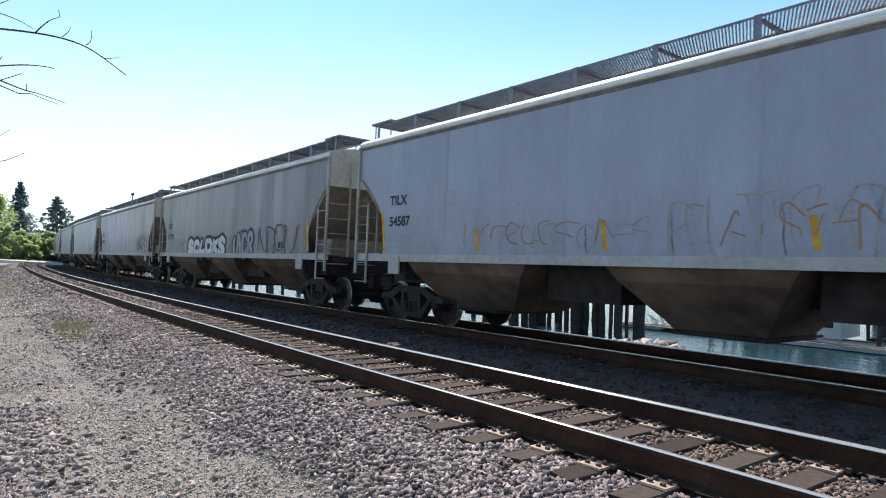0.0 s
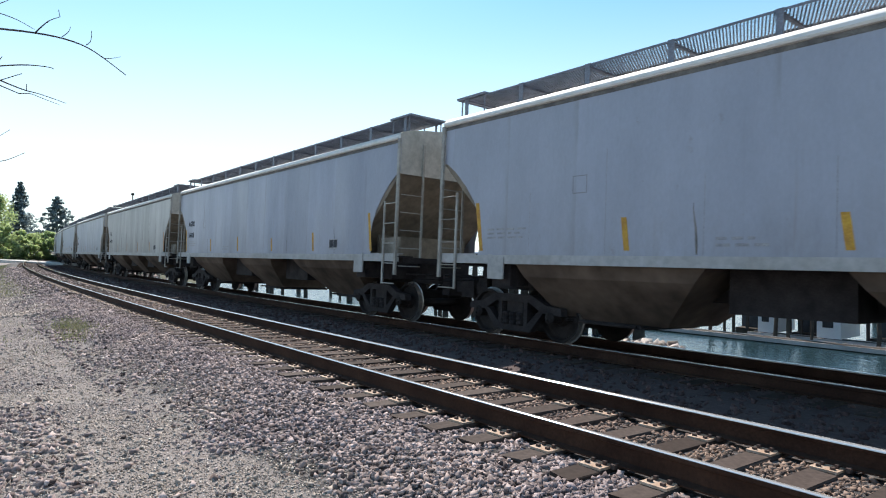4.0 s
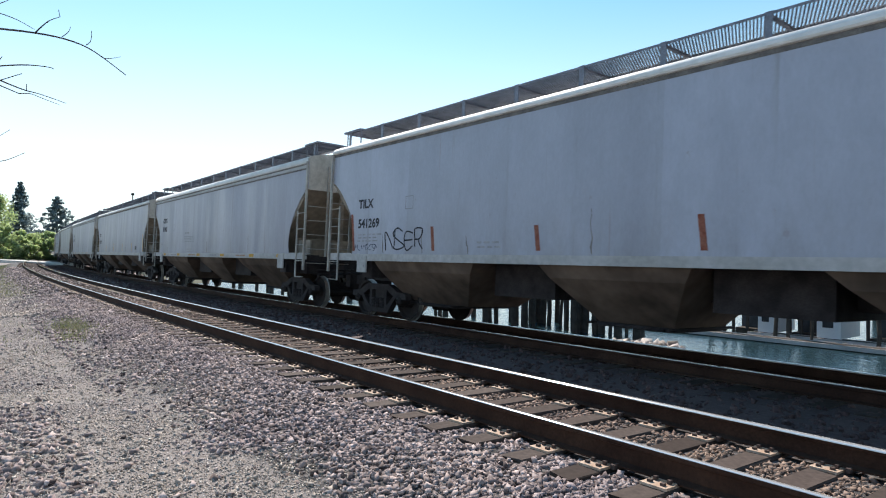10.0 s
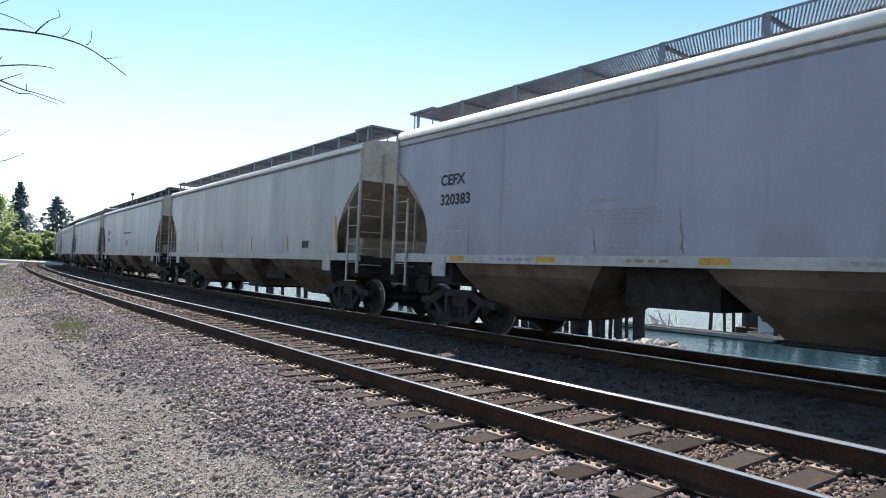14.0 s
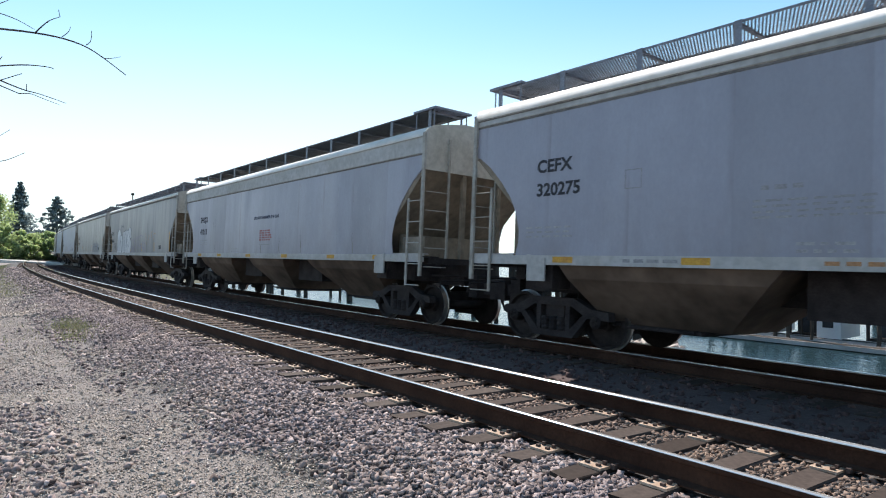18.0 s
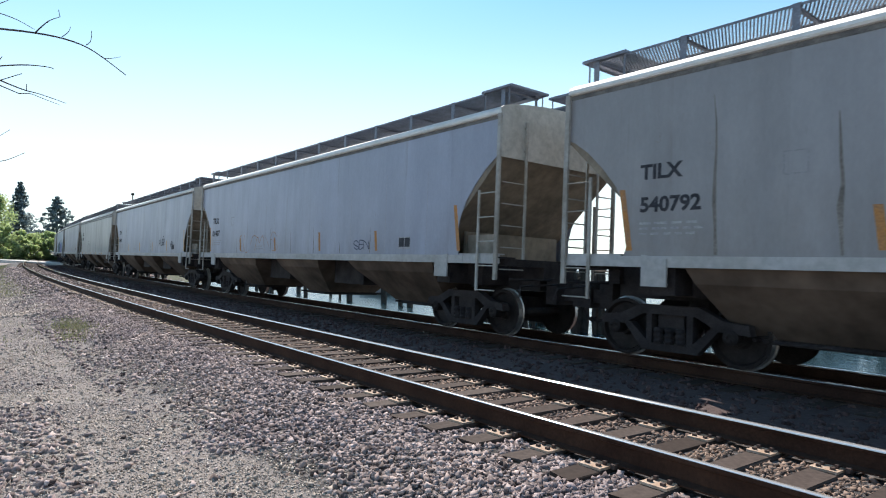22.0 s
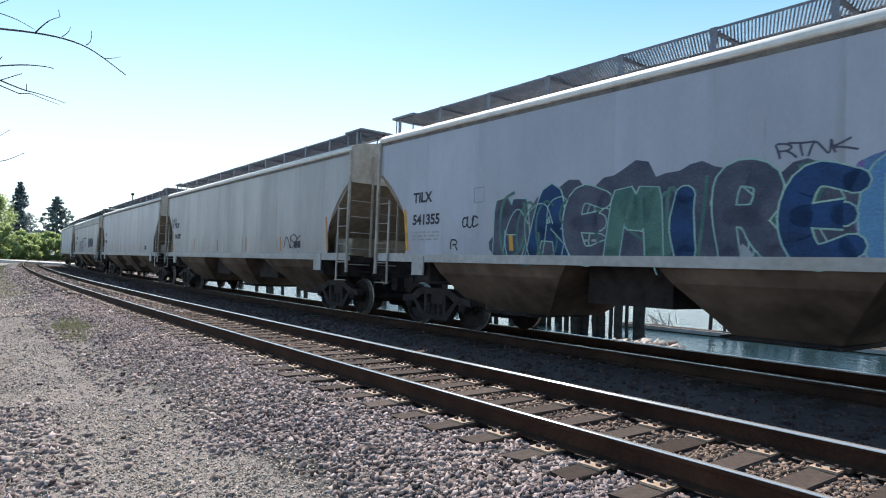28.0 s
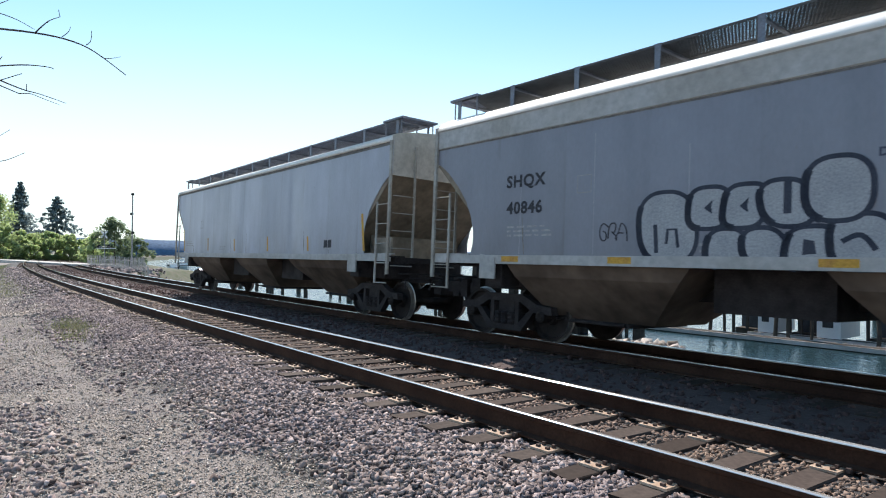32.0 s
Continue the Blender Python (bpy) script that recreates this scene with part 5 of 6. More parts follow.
def marks(i, car, code, style):
    rnd = random.Random(100 + i)
    shq = code and code[0] == "SHQX"
    if code:
        if shq:
            lettering(code[0], 0.30, -6.44, 2.79, M_BLACK, car, 1.12)
            lettering(code[1], 0.30, -6.42, 2.31, M_BLACK, car, 1.1)
        else:
            up = 0.3 if code[0] == "CEFX" else 0.0
            left = 0.3 if code[0] == "SCFX" else 0.0
            right = 0.2 if up else 0.0
            lettering(code[0], 0.30, -7.1 - left + right, 2.69 + up, M_BLACK, car)
            lettering(code[1], 0.30, -7.1 - left + right, 2.21 + 1.25 * up, M_BLACK, car)
    small_print(car, -6.4 if shq else -7.1, 2.05 if shq else 2.02, 3, i, None, 0.85, 0.035)
    box_x = -5.2 if not shq else -4.9
    flat_part("stencil_frame", stroke([(box_x, 2.58), (box_x + 0.26, 2.58), (box_x + 0.26, 2.86), (box_x, 2.86), (box_x, 2.58)], 0.022), M_FAINTDARK, car)
    if style == "side":
        aged = M_REDRUST if i == 10 else M_OLDORANGE if i in (0, 4, 7, 8, 14, 19, 20, 23, 25, 26) else M_YELLOW
        for x in (-7.3, -4.25, -1.45, 1.4, 4.15, 7.05):
            tall = 0.92 if abs(x) > 6 else rnd.uniform(0.4, 0.52)
            lean = -0.14 if abs(x) > 6 else -0.06
            z = 1.64
            flat_part("marker_strip", [[(x, z), (x + 0.095, z), (x + 0.095 + lean, z + tall), (x + lean, z + tall)]], aged, car, label="worn reflective marker strip")
        stencil_plate(car, 5.08, 1.68)
        small_print(car, -2.9, 1.78, 2, i + 70, M_GREYTXT, 0.5, 0.04)
    else:
        for x in (-6.4, -4.2, -1.4, 1.4, 4.2, 6.4):
            flat_part("marker_strip", [rect(x - 0.1, x + 0.3, 1.44, 1.54)], M_YELLOW, car, SHEET - 0.019, label="yellow reflective strip")
        if shq:
            lettering("DO NOT HAMMER ON CAR", 0.138, -0.95, 2.69, M_NAVY, car, 1.15)
            flat_part("stencil_line", [rect(-0.45, 0.4, 1.84, 1.862)], M_FAINTDARK, car)
            for k in range(5):
                small_print(car, -0.45, 2.28 - k * 0.075, 1, i * 9 + k, M_RED, 0.85, 0.05)
        else:
            small_print(car, -3.3, 2.40, 1, i + 50, M_FAINTDARK, 0.45, 0.06)
            small_print(car, -3.4, 2.25, 4, i + 51, M_FAINTDARK, 1.3, 0.032)
            for k, x in enumerate((-5.2, -2.6, 0.2, 2.9)):
                small_print(car, x, 1.46, 1, i * 5 + k, M_RUST if k % 2 else M_FAINTDARK, 0.7, 0.05, SHEET - 0.018)
        small_print(car, -2.9, 1.7, 2, i + 70, M_GREYTXT, 0.6, 0.04)
    # weld seams of the side sheets
    for x in np.arange(-6.1, 6.8, 1.52):
        if i % 3 != 1 and rnd.random() < 0.75:
            lean = rnd.uniform(-0.012, 0.012)
            top = rnd.uniform(2.2, 3.6)
            flat_part("weld_seam", [[(x - 0.006, 1.58), (x + 0.006, 1.58), (x + 0.006 + lean, top), (x - 0.006 + lean, top)]], M_WELD, car, SHEET - 0.001)
    # dark runs down the weld seams
    strong = code and code[1] in ("541000", "540646", "540792")
    for x in np.arange(-6.0, 6.6, 1.42):
        if strong or rnd.random() < 0.5:
            h = rnd.uniform(0.35, 0.8) if not strong else rnd.uniform(0.6, 2.2)
            left, right = [], []
            line = [(x + rnd.uniform(-0.018, 0.018) - 0.05 * u, 1.58 + h * u) for u in np.linspace(0, 1, 7)]
            for (a, b), w in zip(line, (0.03, 0.036, 0.04, 0.032, 0.026, 0.016, 0.006)):
                w *= rnd.uniform(0.6, 1.3) * (1.35 if strong else 0.8)
                left.append((a - w / 2, b))
                right.append((a + w / 2, b))
            flat_part("dirt_run", [right + left[::-1]], M_RUN, car, SHEET - 0.0015)


def spray_patches(car, spots, material, label):
    """Soft-edged sprayed patches, each an uneven rounded shape given by its middle and half sizes."""
    rnd = random.Random(len(spots))
    for k, (x, z, w, h) in enumerate(spots):
        a, b = rnd.uniform(0, 6), rnd.uniform(0, 6)
        ring = []
        for i in range(28):
            t = i * math.tau / 28
            r = 1 + 0.12 * math.sin(3 * t + a) + 0.08 * math.sin(7 * t + b)
            ring.append((x + w * r * math.cos(t), max(1.42, z + h * r * math.sin(t))))
        flat_part("spray_patch", [ring], material, car, SHEET - 0.0024 - 0.0001 * k, label)


def stencil_plate(car, x, z):
    """The two dark squares of a consolidated stencil in a white frame."""
    plate = flat_part("stencil_panel", [rect(x, x + 0.44, z, z + 0.27)], M_GREYTXT, car, label="framed dark stencil panel")
    for a in (0.02, 0.23):
        flat_part("stencil_square", [rect(x + a, x + a + 0.19, z + 0.05, z + 0.25)], M_BLACK, car, SHEET - 0.0036)
    return plate


def graffiti(cars):
    c = cars[2]
    scrawl(c, -4.6, -1.2, 1.75, 2.15, 9, M_RUST, 41, 0.018)
    scrawl(c, -3.6, -0.6, 1.7, 2.1, 9, M_FAINTDARK, 42, 0.02)
    scrawl(c, -0.4, 2.4, 1.6, 2.4, 9, M_FAINT, 1, 0.03)
    scrawl(c, 0.4, 2.2, 1.7, 2.2, 6, M_RUST, 43, 0.02)
    scrawl(c, 2.0, 4.6, 1.9, 2.5, 7, M_FAINTBLUE, 2, 0.045)
    for k in range(3):
        flat_part("spray_stripe", stroke([(2.2, 1.95 - 0.13 * k), (3.0, 1.99 - 0.13 * k), (4.4, 1.93 - 0.13 * k)], 0.05), M_FAINTBLUE, c, SHEET - 0.006)
    c = cars[3]
    bubbles(c, "SCLOKS", -3.9, 0.5, 1.40, 2.25, M_WHITE, M_BLACK, 3, 0.05, M_BLACK, 0.34)
    bubbles(c, "INCR", 1.2, 3.1, 1.42, 2.4, M_SPRAYGREY, M_BLACK, 4, 0.045, M_NAVY, 0.38, 0.22)
    tag(c, "NCOU", 3.5, 6.3, 1.6, 2.4, M_NAVY, 5, 0.06)
    tag(c, "NCOU", 3.5, 6.3, 1.6, 2.4, M_FAINTDARK, 64, 0.05)
    scrawl(c, 4.6, 7.2, 1.6, 2.4, 6, M_RUST, 45, 0.03)
    scrawl(c, -6.9, -4.2, 1.55, 2.4, 9, M_FAINTGREEN, 6, 0.06)
    scrawl(c, -7.6, -6.6, 2.6, 3.2, 5, M_GREYTXT, 7, 0.02)
    tag(c, "RA", -7.7, -7.1, 2.35, 2.75, M_GREYTXT, 46, 0.02)
    c = cars[4]
    tag(c, "NACORN", 4.2, 6.7, 1.6, 2.5, M_NAVY, 8, 0.03)
    tag(c, "RAGOU", 4.5, 6.6, 1.55, 2.3, M_BLACK, 62, 0.022)
    tag(c, "CORA", 4.9, 6.5, 1.6, 2.2, M_WHITE, 63, 0.05)
    scrawl(c, 4.6, 6.7, 1.6, 2.45, 5, M_FAINTBLUE, 9, 0.03)
    scrawl(c, 4.6, 6.9, 1.75, 2.6, 4, M_RUST, 31, 0.02)
    tag(c, "SOUS", -5.3, -4.4, 1.42, 1.56, M_NAVY, 47, 0.025)
    bubbles(c, "OOUSOO", -3.9, -0.6, 1.41, 1.56, M_SPRAYGREY, M_NAVY, 48, 0.012, None, 0.16)
    c = cars[5]
    scrawl(c, 0.3, 2.4, 1.72, 1.88, 8, M_FAINT, 10, 0.03)
    scrawl(c, 5.2, 7.0, 1.65, 2.25, 8, M_RUST, 49, 0.025)
    c = cars[9]
    scrawl(c, 5.0, 5.7, 1.65, 2.0, 3, M_BLACK, 11, 0.03)
    c = cars[10]
    tag(c, "NSER", -5.9, -4.55, 1.68, 2.12, M_BLACK, 12, 0.035)
    scrawl(c, -7.2, -6.2, 1.66, 1.8, 8, M_NAVY, 50, 0.02)
    scrawl(c, 3.4, 4.6, 1.7, 2.3, 4, M_BLACK, 13, 0.03)
    c = cars[18]
    bubbles(c, "RINOS", -5.3, -1.5, 1.38, 3.05, M_WHITE, M_NAVY, 14, 0.026, None, 0.66)
    flat_part("graffiti_stroke", [p for pts in ([(-4.45, 2.95), (-4.35, 3.05), (-4.2, 2.98)], [(-4.5, 2.86), (-4.3, 2.8), (-4.15, 2.9)]) for p in stroke(smooth(pts), 0.025)], M_NAVY, c, SHEET - 0.012, "dark spray-painted stroke")
    scrawl(c, -4.6, -3.6, 3.1, 3.25, 6, M_NAVY, 51, 0.025)
    blobs(c, [(-1.2, 0.95, 1.45, 2.3), (-0.45, 1.0, 1.45, 2.4), (0.4, 1.3, 1.9, 2.5), (1.2, 1.2, 1.45, 2.1)], ("slot", "diamond", "none", "arch"), 52, 0.035, M_PURPLEFAINT, None)
    tag(c, "RNK", -6.3, -5.75, 1.75, 2.15, M_BLACK, 16, 0.022)
    scrawl(c, 2.2, 4.4, 1.9, 2.6, 4, M_RUST, 35, 0.02)
    c = cars[19]
    bubbles(c, "SOECS", 2.4, 5.0, 1.5, 2.35, M_FAINT, M_FAINTBLUE, 17, 0.025)
    tag(c, "NMAS", 2.4, 4.5, 1.75, 2.3, M_NAVY, 67, 0.018)
    scrawl(c, 2.3, 4.7, 1.55, 2.0, 9, M_FAINTDARK, 68, 0.02)
    c = cars[20]
    tag(c, "SEN", 3.2, 3.9, 1.68, 1.9, M_NAVY, 18, 0.025)
    scrawl(c, -4.4, -1.2, 1.65, 2.2, 6, M_RUST, 53, 0.02)
    c = cars[21]
    tag(c, "AISR", 2.8, 3.75, 1.92, 2.22, M_BLACK, 19, 0.035)
    tag(c, "LLE", 3.0, 3.7, 1.95, 2.38, M_BLACK, 65, 0.02)
    scrawl(c, 4.9, 5.6, 1.75, 2.1, 4, M_BLACK, 54, 0.03)
    c = cars[22]
    scrawl(c, 0.5, 6.5, 1.7, 1.95, 16, M_FAINTGREEN, 20, 0.03)
    scrawl(c, -0.6, 1.4, 1.75, 2.3, 5, M_FAINTGREEN, 34, 0.05)
    c = cars[23]
    scrawl(c, 5.0, 6.2, 1.75, 2.2, 4, M_RUST, 55, 0.025)
    c = cars[24]
    spray_patches(c, [(-4.2, 1.8, 0.5, 0.5), (-3.2, 2.0, 0.8, 0.75), (-2.0, 2.1, 0.8, 0.8), (-0.8, 2.1, 0.8, 0.8), (0.3, 2.0, 0.7, 0.75)], M_NAVY, "dark blue sprayed ground of a piece")
    spray_patches(c, [(1.5, 2.0, 0.9, 0.85), (2.5, 1.95, 0.9, 0.75), (3.5, 1.95, 0.9, 0.75), (4.4, 2.0, 0.8, 0.85), (4.9, 1.8, 0.55, 0.6)], M_VIOLET, "violet sprayed ground of a piece")
    bubbles(c, "MAEMIRE", -4.6, 1.0, 1.4, 2.85, [M_NAVY, M_BLUE, M_NAVY, M_TEAL, M_BLUE, M_NAVY, M_BLUE], M_AQUA, 21, 0.024, None, 0.4)
    scrawl(c, -4.4, 0.8, 1.5, 2.6, 13, M_TEAL, 58, 0.05)
    scrawl(c, -4.4, 0.8, 1.5, 2.5, 11, M_AQUA, 59, 0.02)
    bubbles(c, "COTTS", 1.0, 4.9, 1.4, 2.8, [M_CYAN, M_VIOLET, M_PURPLE, M_VIOLET, M_CYAN], M_AQUA, 22, 0.018, None, 0.44)
    scrawl(c, 1.2, 4.9, 1.5, 2.6, 12, M_VIOLET, 60, 0.06)
    scrawl(c, 1.2, 5.0, 1.5, 2.6, 12, M_AQUA, 61, 0.018)
    spray_patches(c, [(1.45, 2.45, 0.5, 0.3), (2.9, 2.75, 0.25, 0.12), (3.6, 2.7, 0.2, 0.14)], M_CYAN, "pale blue sprayed cloud")
    spray_patches(c, [(4.4, 2.4, 0.28, 0.24), (4.75, 1.95, 0.14, 0.12), (5.0, 1.55, 0.16, 0.12)], M_CRIMSON, "dull crimson sprayed heart")
    flat_part("graffiti_stroke", [p for pts in ([(2.3, 2.95), (3.0, 3.0)], [(3.0, 3.0), (3.6, 3.08)]) for p in stroke(pts, 0.07)], M_NAVY, c, SHEET - 0.012, "dark spray-painted stroke")
    tag(c, "OUC", -5.5, -5.1, 2.12, 2.32, M_BLACK, 23, 0.03)
    tag(c, "R", -5.82, -5.65, 1.65, 1.86, M_BLACK, 24, 0.035)
    tag(c, "RTNK", 0.1, 0.9, 2.78, 2.96, M_NAVY, 25, 0.025)
    tag(c, "RE", 6.3, 7.0, 1.65, 2.25, M_NAVY, 26, 0.06)
    c = cars[25]
    scrawl(c, 4.2, 5.2, 1.7, 2.0, 4, M_FAINT, 25, 0.03)
    scrawl(c, -7.6, -6.9, 2.7, 3.2, 6, M_NAVY, 56, 0.025)
    tag(c, "NSK", 4.5, 5.5, 1.75, 2.1, M_BLACK, 57, 0.035)
    c = cars[27]
    blobs(c, [(-3.8, 0.86, 1.45, 2.48), (-3.07, 0.55, 1.93, 2.5), (-2.6, 0.52, 1.93, 2.5), (-2.15, 0.6, 1.93, 2.52), (-1.66, 0.68, 1.98, 2.74)], ("slot", "diamond", "diamond", "bar", "none"), 26, 0.06)
    blobs(c, [(-2.82, 0.5, 1.42, 1.93), (-2.36, 0.52, 1.42, 1.93), (-1.86, 0.52, 1.42, 1.93), (-1.4, 0.62, 1.42, 2.06)], ("none", "none", "square", "arch"), 27, 0.06)
    tag(c, "GRA", -4.45, -4.0, 1.8, 2.08, M_BLACK, 28, 0.02)
    bubbles(c, "SNRA", 2.2, 5.1, 1.95, 2.75, M_NAVY, M_BLACK, 29, 0.05)


def make_train():
    prepare_parts()
    for i, (kind, tone, dirt, patch, code, style, label) in enumerate(FLEET):
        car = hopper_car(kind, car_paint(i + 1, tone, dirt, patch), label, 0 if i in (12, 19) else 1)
        marks(i, car, code, style)
    graffiti(CARS)
    bm = bmesh.new()
    box(bm, -9.08, -8.9, -0.16, 0.14, 0.98, 1.32)
    bmesh.ops.bevel(bm, geom=list(bm.edges), offset=0.02, segments=1, affect="EDGES")
    bar(bm, (-9.0, 0.0, 0.8), (-9.0, 0.0, 1.0), 0.05, 8)
    bm.transform(FIT_YZ)
    part("end_marker", bm, M_WHITE, CARS[-1], "white end-of-train marker box on the coupler")


def gone(t):
    """How far the train has run at t seconds."""
    return 14.4203 * t - 0.0065 * t * t


def car_pose(i, t):
    s = REARS[i] - gone(t)
    a, b = at_track(s - 1.49, 0, 0, True), at_track(s - 15.09, 0, 0, True)
    e = (b - a).normalized()
    mid = s - 8.29
    n = at_track(mid, 1, 0, True) - at_track(mid, 0, 0, True)
    up = e.cross(n).normalized()
    m = Matrix((e, up.cross(e), up)).transposed().to_4x4()
    m.translation = (a + b) / 2
    return m


def motions():
    for i, car in enumerate(CARS):
        walk(car, [(t, car_pose(i, t)) for t in np.arange(0, 32.01, 1.0)])
    for i, wheel, a in WHEELSETS:
        # each wheelset rolls while its car runs past
        k0 = k1 = None
        for k in range(0, 961):
            s = REARS[i] - gone(k / 30) - 8.45
            if s < 38 and k0 is None:
                k0 = k
            if s > -9:
                k1 = k
        if k0 is None or k1 is None or k1 <= k0:
            continue
        ks = sorted({0, 960, *range(k0, k1 + 1)})
        walk(wheel, [(k / 30, pose(a, 0, WHEEL_R, 0, math.degrees(gone(min(max(k, k0), k1) / 30) / WHEEL_R) % 360, 0)) for k in ks])


# ---- plants ----
def leaf_cloud(name, centres, radii, per, size, material, parent, seed, flat=1.0, label=""):
    """Many small leaf faces in uneven clumps round the given centres."""
    rng = np.random.default_rng(seed)
    centres, radii = np.asarray(centres, float), np.asarray(radii, float)
    which = rng.integers(0, len(centres), per)
    d = rng.normal(size=(per, 3))
    d /= np.linalg.norm(d, axis=1, keepdims=True)
    r = radii[which] * (rng.random(per) ** 0.45)
    p = centres[which] + d * r[:, None] * np.array([1, 1, flat])
    u = rng.normal(size=(per, 3))
    u /= np.linalg.norm(u, axis=1, keepdims=True)
    w = np.cross(u, rng.normal(size=(per, 3)))
    w /= np.linalg.norm(w, axis=1, keepdims=True)
    k = size * rng.uniform(0.5, 1.3, (per, 1))
    v = np.stack([p - u * k, p + w * k * 0.6, p + u * k, p - w * k * 0.6], 1)
    f = np.arange(per * 4).reshape(-1, 4)
    return part(name, from_arrays(name, v.reshape(-1, 3), f, material), None, parent, label)


def ground_z(x, y):
    """Ground height below a place in plan, by the nearest point of the line."""
    h = TAB_H
    i = int(np.argmin((TAB_X - x) ** 2 + (D_NEAR + TAB_Y - y) ** 2))
    off = (x - TAB_X[i]) * -math.sin(h[i]) + (y - D_NEAR - TAB_Y[i]) * math.cos(h[i])
    return float(land(TAB_S[i], off))


def trunk_mesh(height, r, seed, limbs=6, low=0.3):
    rnd = random.Random(seed)
    bm = bmesh.new()
    p, tips = Vector((0, 0, -0.2)), []
    n = 6
    for i in range(n):
        q = p + Vector((rnd.uniform(-0.05, 0.05) * height / n, rnd.uniform(-0.05, 0.05) * height / n, height / n))
        bar(bm, p, q, r * (1 - i / n) + 0.02, 8, r * (1 - (i + 1) / n) + 0.02)
        p = q
    for k in range(limbs):
        z = height * (low + (0.92 - low) * k / max(1, limbs - 1))
        a = rnd.uniform(0, math.tau)
        ln = height * 0.28 * (1.1 - 0.6 * k / limbs)
        tip = Vector((math.cos(a) * ln, math.sin(a) * ln, z + ln * 0.4))
        bar(bm, (0, 0, z), tip, r * 0.35, 6, 0.02)
        tips.append(tip)
    return to_mesh("trunk", bm, M_BARK), tips


def conifer(x, y, height, spread, seed, ragged, label):
    """A conifer: whorls of drooping boughs with needle clumps, narrowing to the top."""
    z = ground_z(x, y)
    rnd = random.Random(seed)
    tree = tagged(new("conifer_tree"), label, "tree")
    tree.location = (x, y, z)
    mesh, _ = trunk_mesh(height * 0.97, 0.02 * height, seed, 0)
    part("trunk", mesh, None, tree)
    centres, radii = [], []
    tiers = 22
    for i in range(tiers):
        u = i / (tiers - 1)
        zz = height * (0.14 + 0.83 * u)
        for k in range(rnd.randint(6, 9)):
            reach = spread * (1 - u) ** 0.9 * rnd.uniform(1 - ragged, 1 + ragged * 0.4) + 0.25
            a = rnd.uniform(0, math.tau)
            for m in (0.35, 0.7, 1.0):
                rr = reach * m * rnd.uniform(0.8, 1.1)
                centres.append((math.cos(a) * rr, math.sin(a) * rr, zz - 0.18 * rr + rnd.uniform(-0.2, 0.2)))
                radii.append(0.06 * height * (1 - 0.65 * u) * rnd.uniform(0.5, 1.0))
    leaf_cloud("crown", centres, radii, int(13000 - 6000 * ragged), 0.3, M_NEEDLE, tree, seed, 0.8)


def leafy_tree(name, x, y, height, spread, seed, material, label, count=7000, leaf=0.16, low=0.15, category="tree"):
    z = ground_z(x, y)
    rnd = random.Random(seed)
    tree = tagged(new(name), label, category)
    tree.location = (x, y, z)
    mesh, tips = trunk_mesh(height * 0.8, 0.018 * height, seed, 7, 0.2)
    part("trunk", mesh, None, tree)
    centres, radii = [], []
    for i in range(70):
        a, u = rnd.uniform(0, math.tau), rnd.random()
        zz = height * (low + (0.9 - low) * u)
        reach = spread * math.sqrt(max(0.05, 1 - (2 * u - 0.85) ** 2)) * rnd.uniform(0.2, 0.95)
        centres.append((math.cos(a) * reach, math.sin(a) * reach, zz))
        radii.append(height * rnd.uniform(0.045, 0.12))
    leaf_cloud("crown", centres, radii, count, leaf, material, tree, seed)


def hedge_bank():
    """Dense bushes on the bank beyond the road crossing."""
    rnd = random.Random(21)
    spots = [(-142.47, 1.54, 7.24, 5), (-140.89, 6.01, 6.67, 4.6), (-142.23, 9.48, 6.86, 4.2), (-145.54, 12.36, 6.1, 3.8), (-141.52, 12.56, 4.19, 2.8), (-148.82, 14.94, 5.53, 4.2), (-151.13, 17.92, 6.1, 4.6), (-150.46, 21.4, 5.91, 4.6), (-149.78, 24.87, 5.15, 4.4), (-154.11, 27.85, 5.34, 4.6), (-141.85, 26.36, 4, 3.4), (-154.1, 7, 8.58, 5.5), (-162.67, 32.82, 4.57, 4.6), (-140.12, 29.34, 3.24, 3), (-137.48, 22.88, 2.86, 2.6)]
    for i, (x, y, h, w) in enumerate(spots):
        leafy_tree("bush", x, y, h, w, 60 + i, M_LEAF, "dense bright green roadside bush", 10000, 0.22, 0.0, "bush")


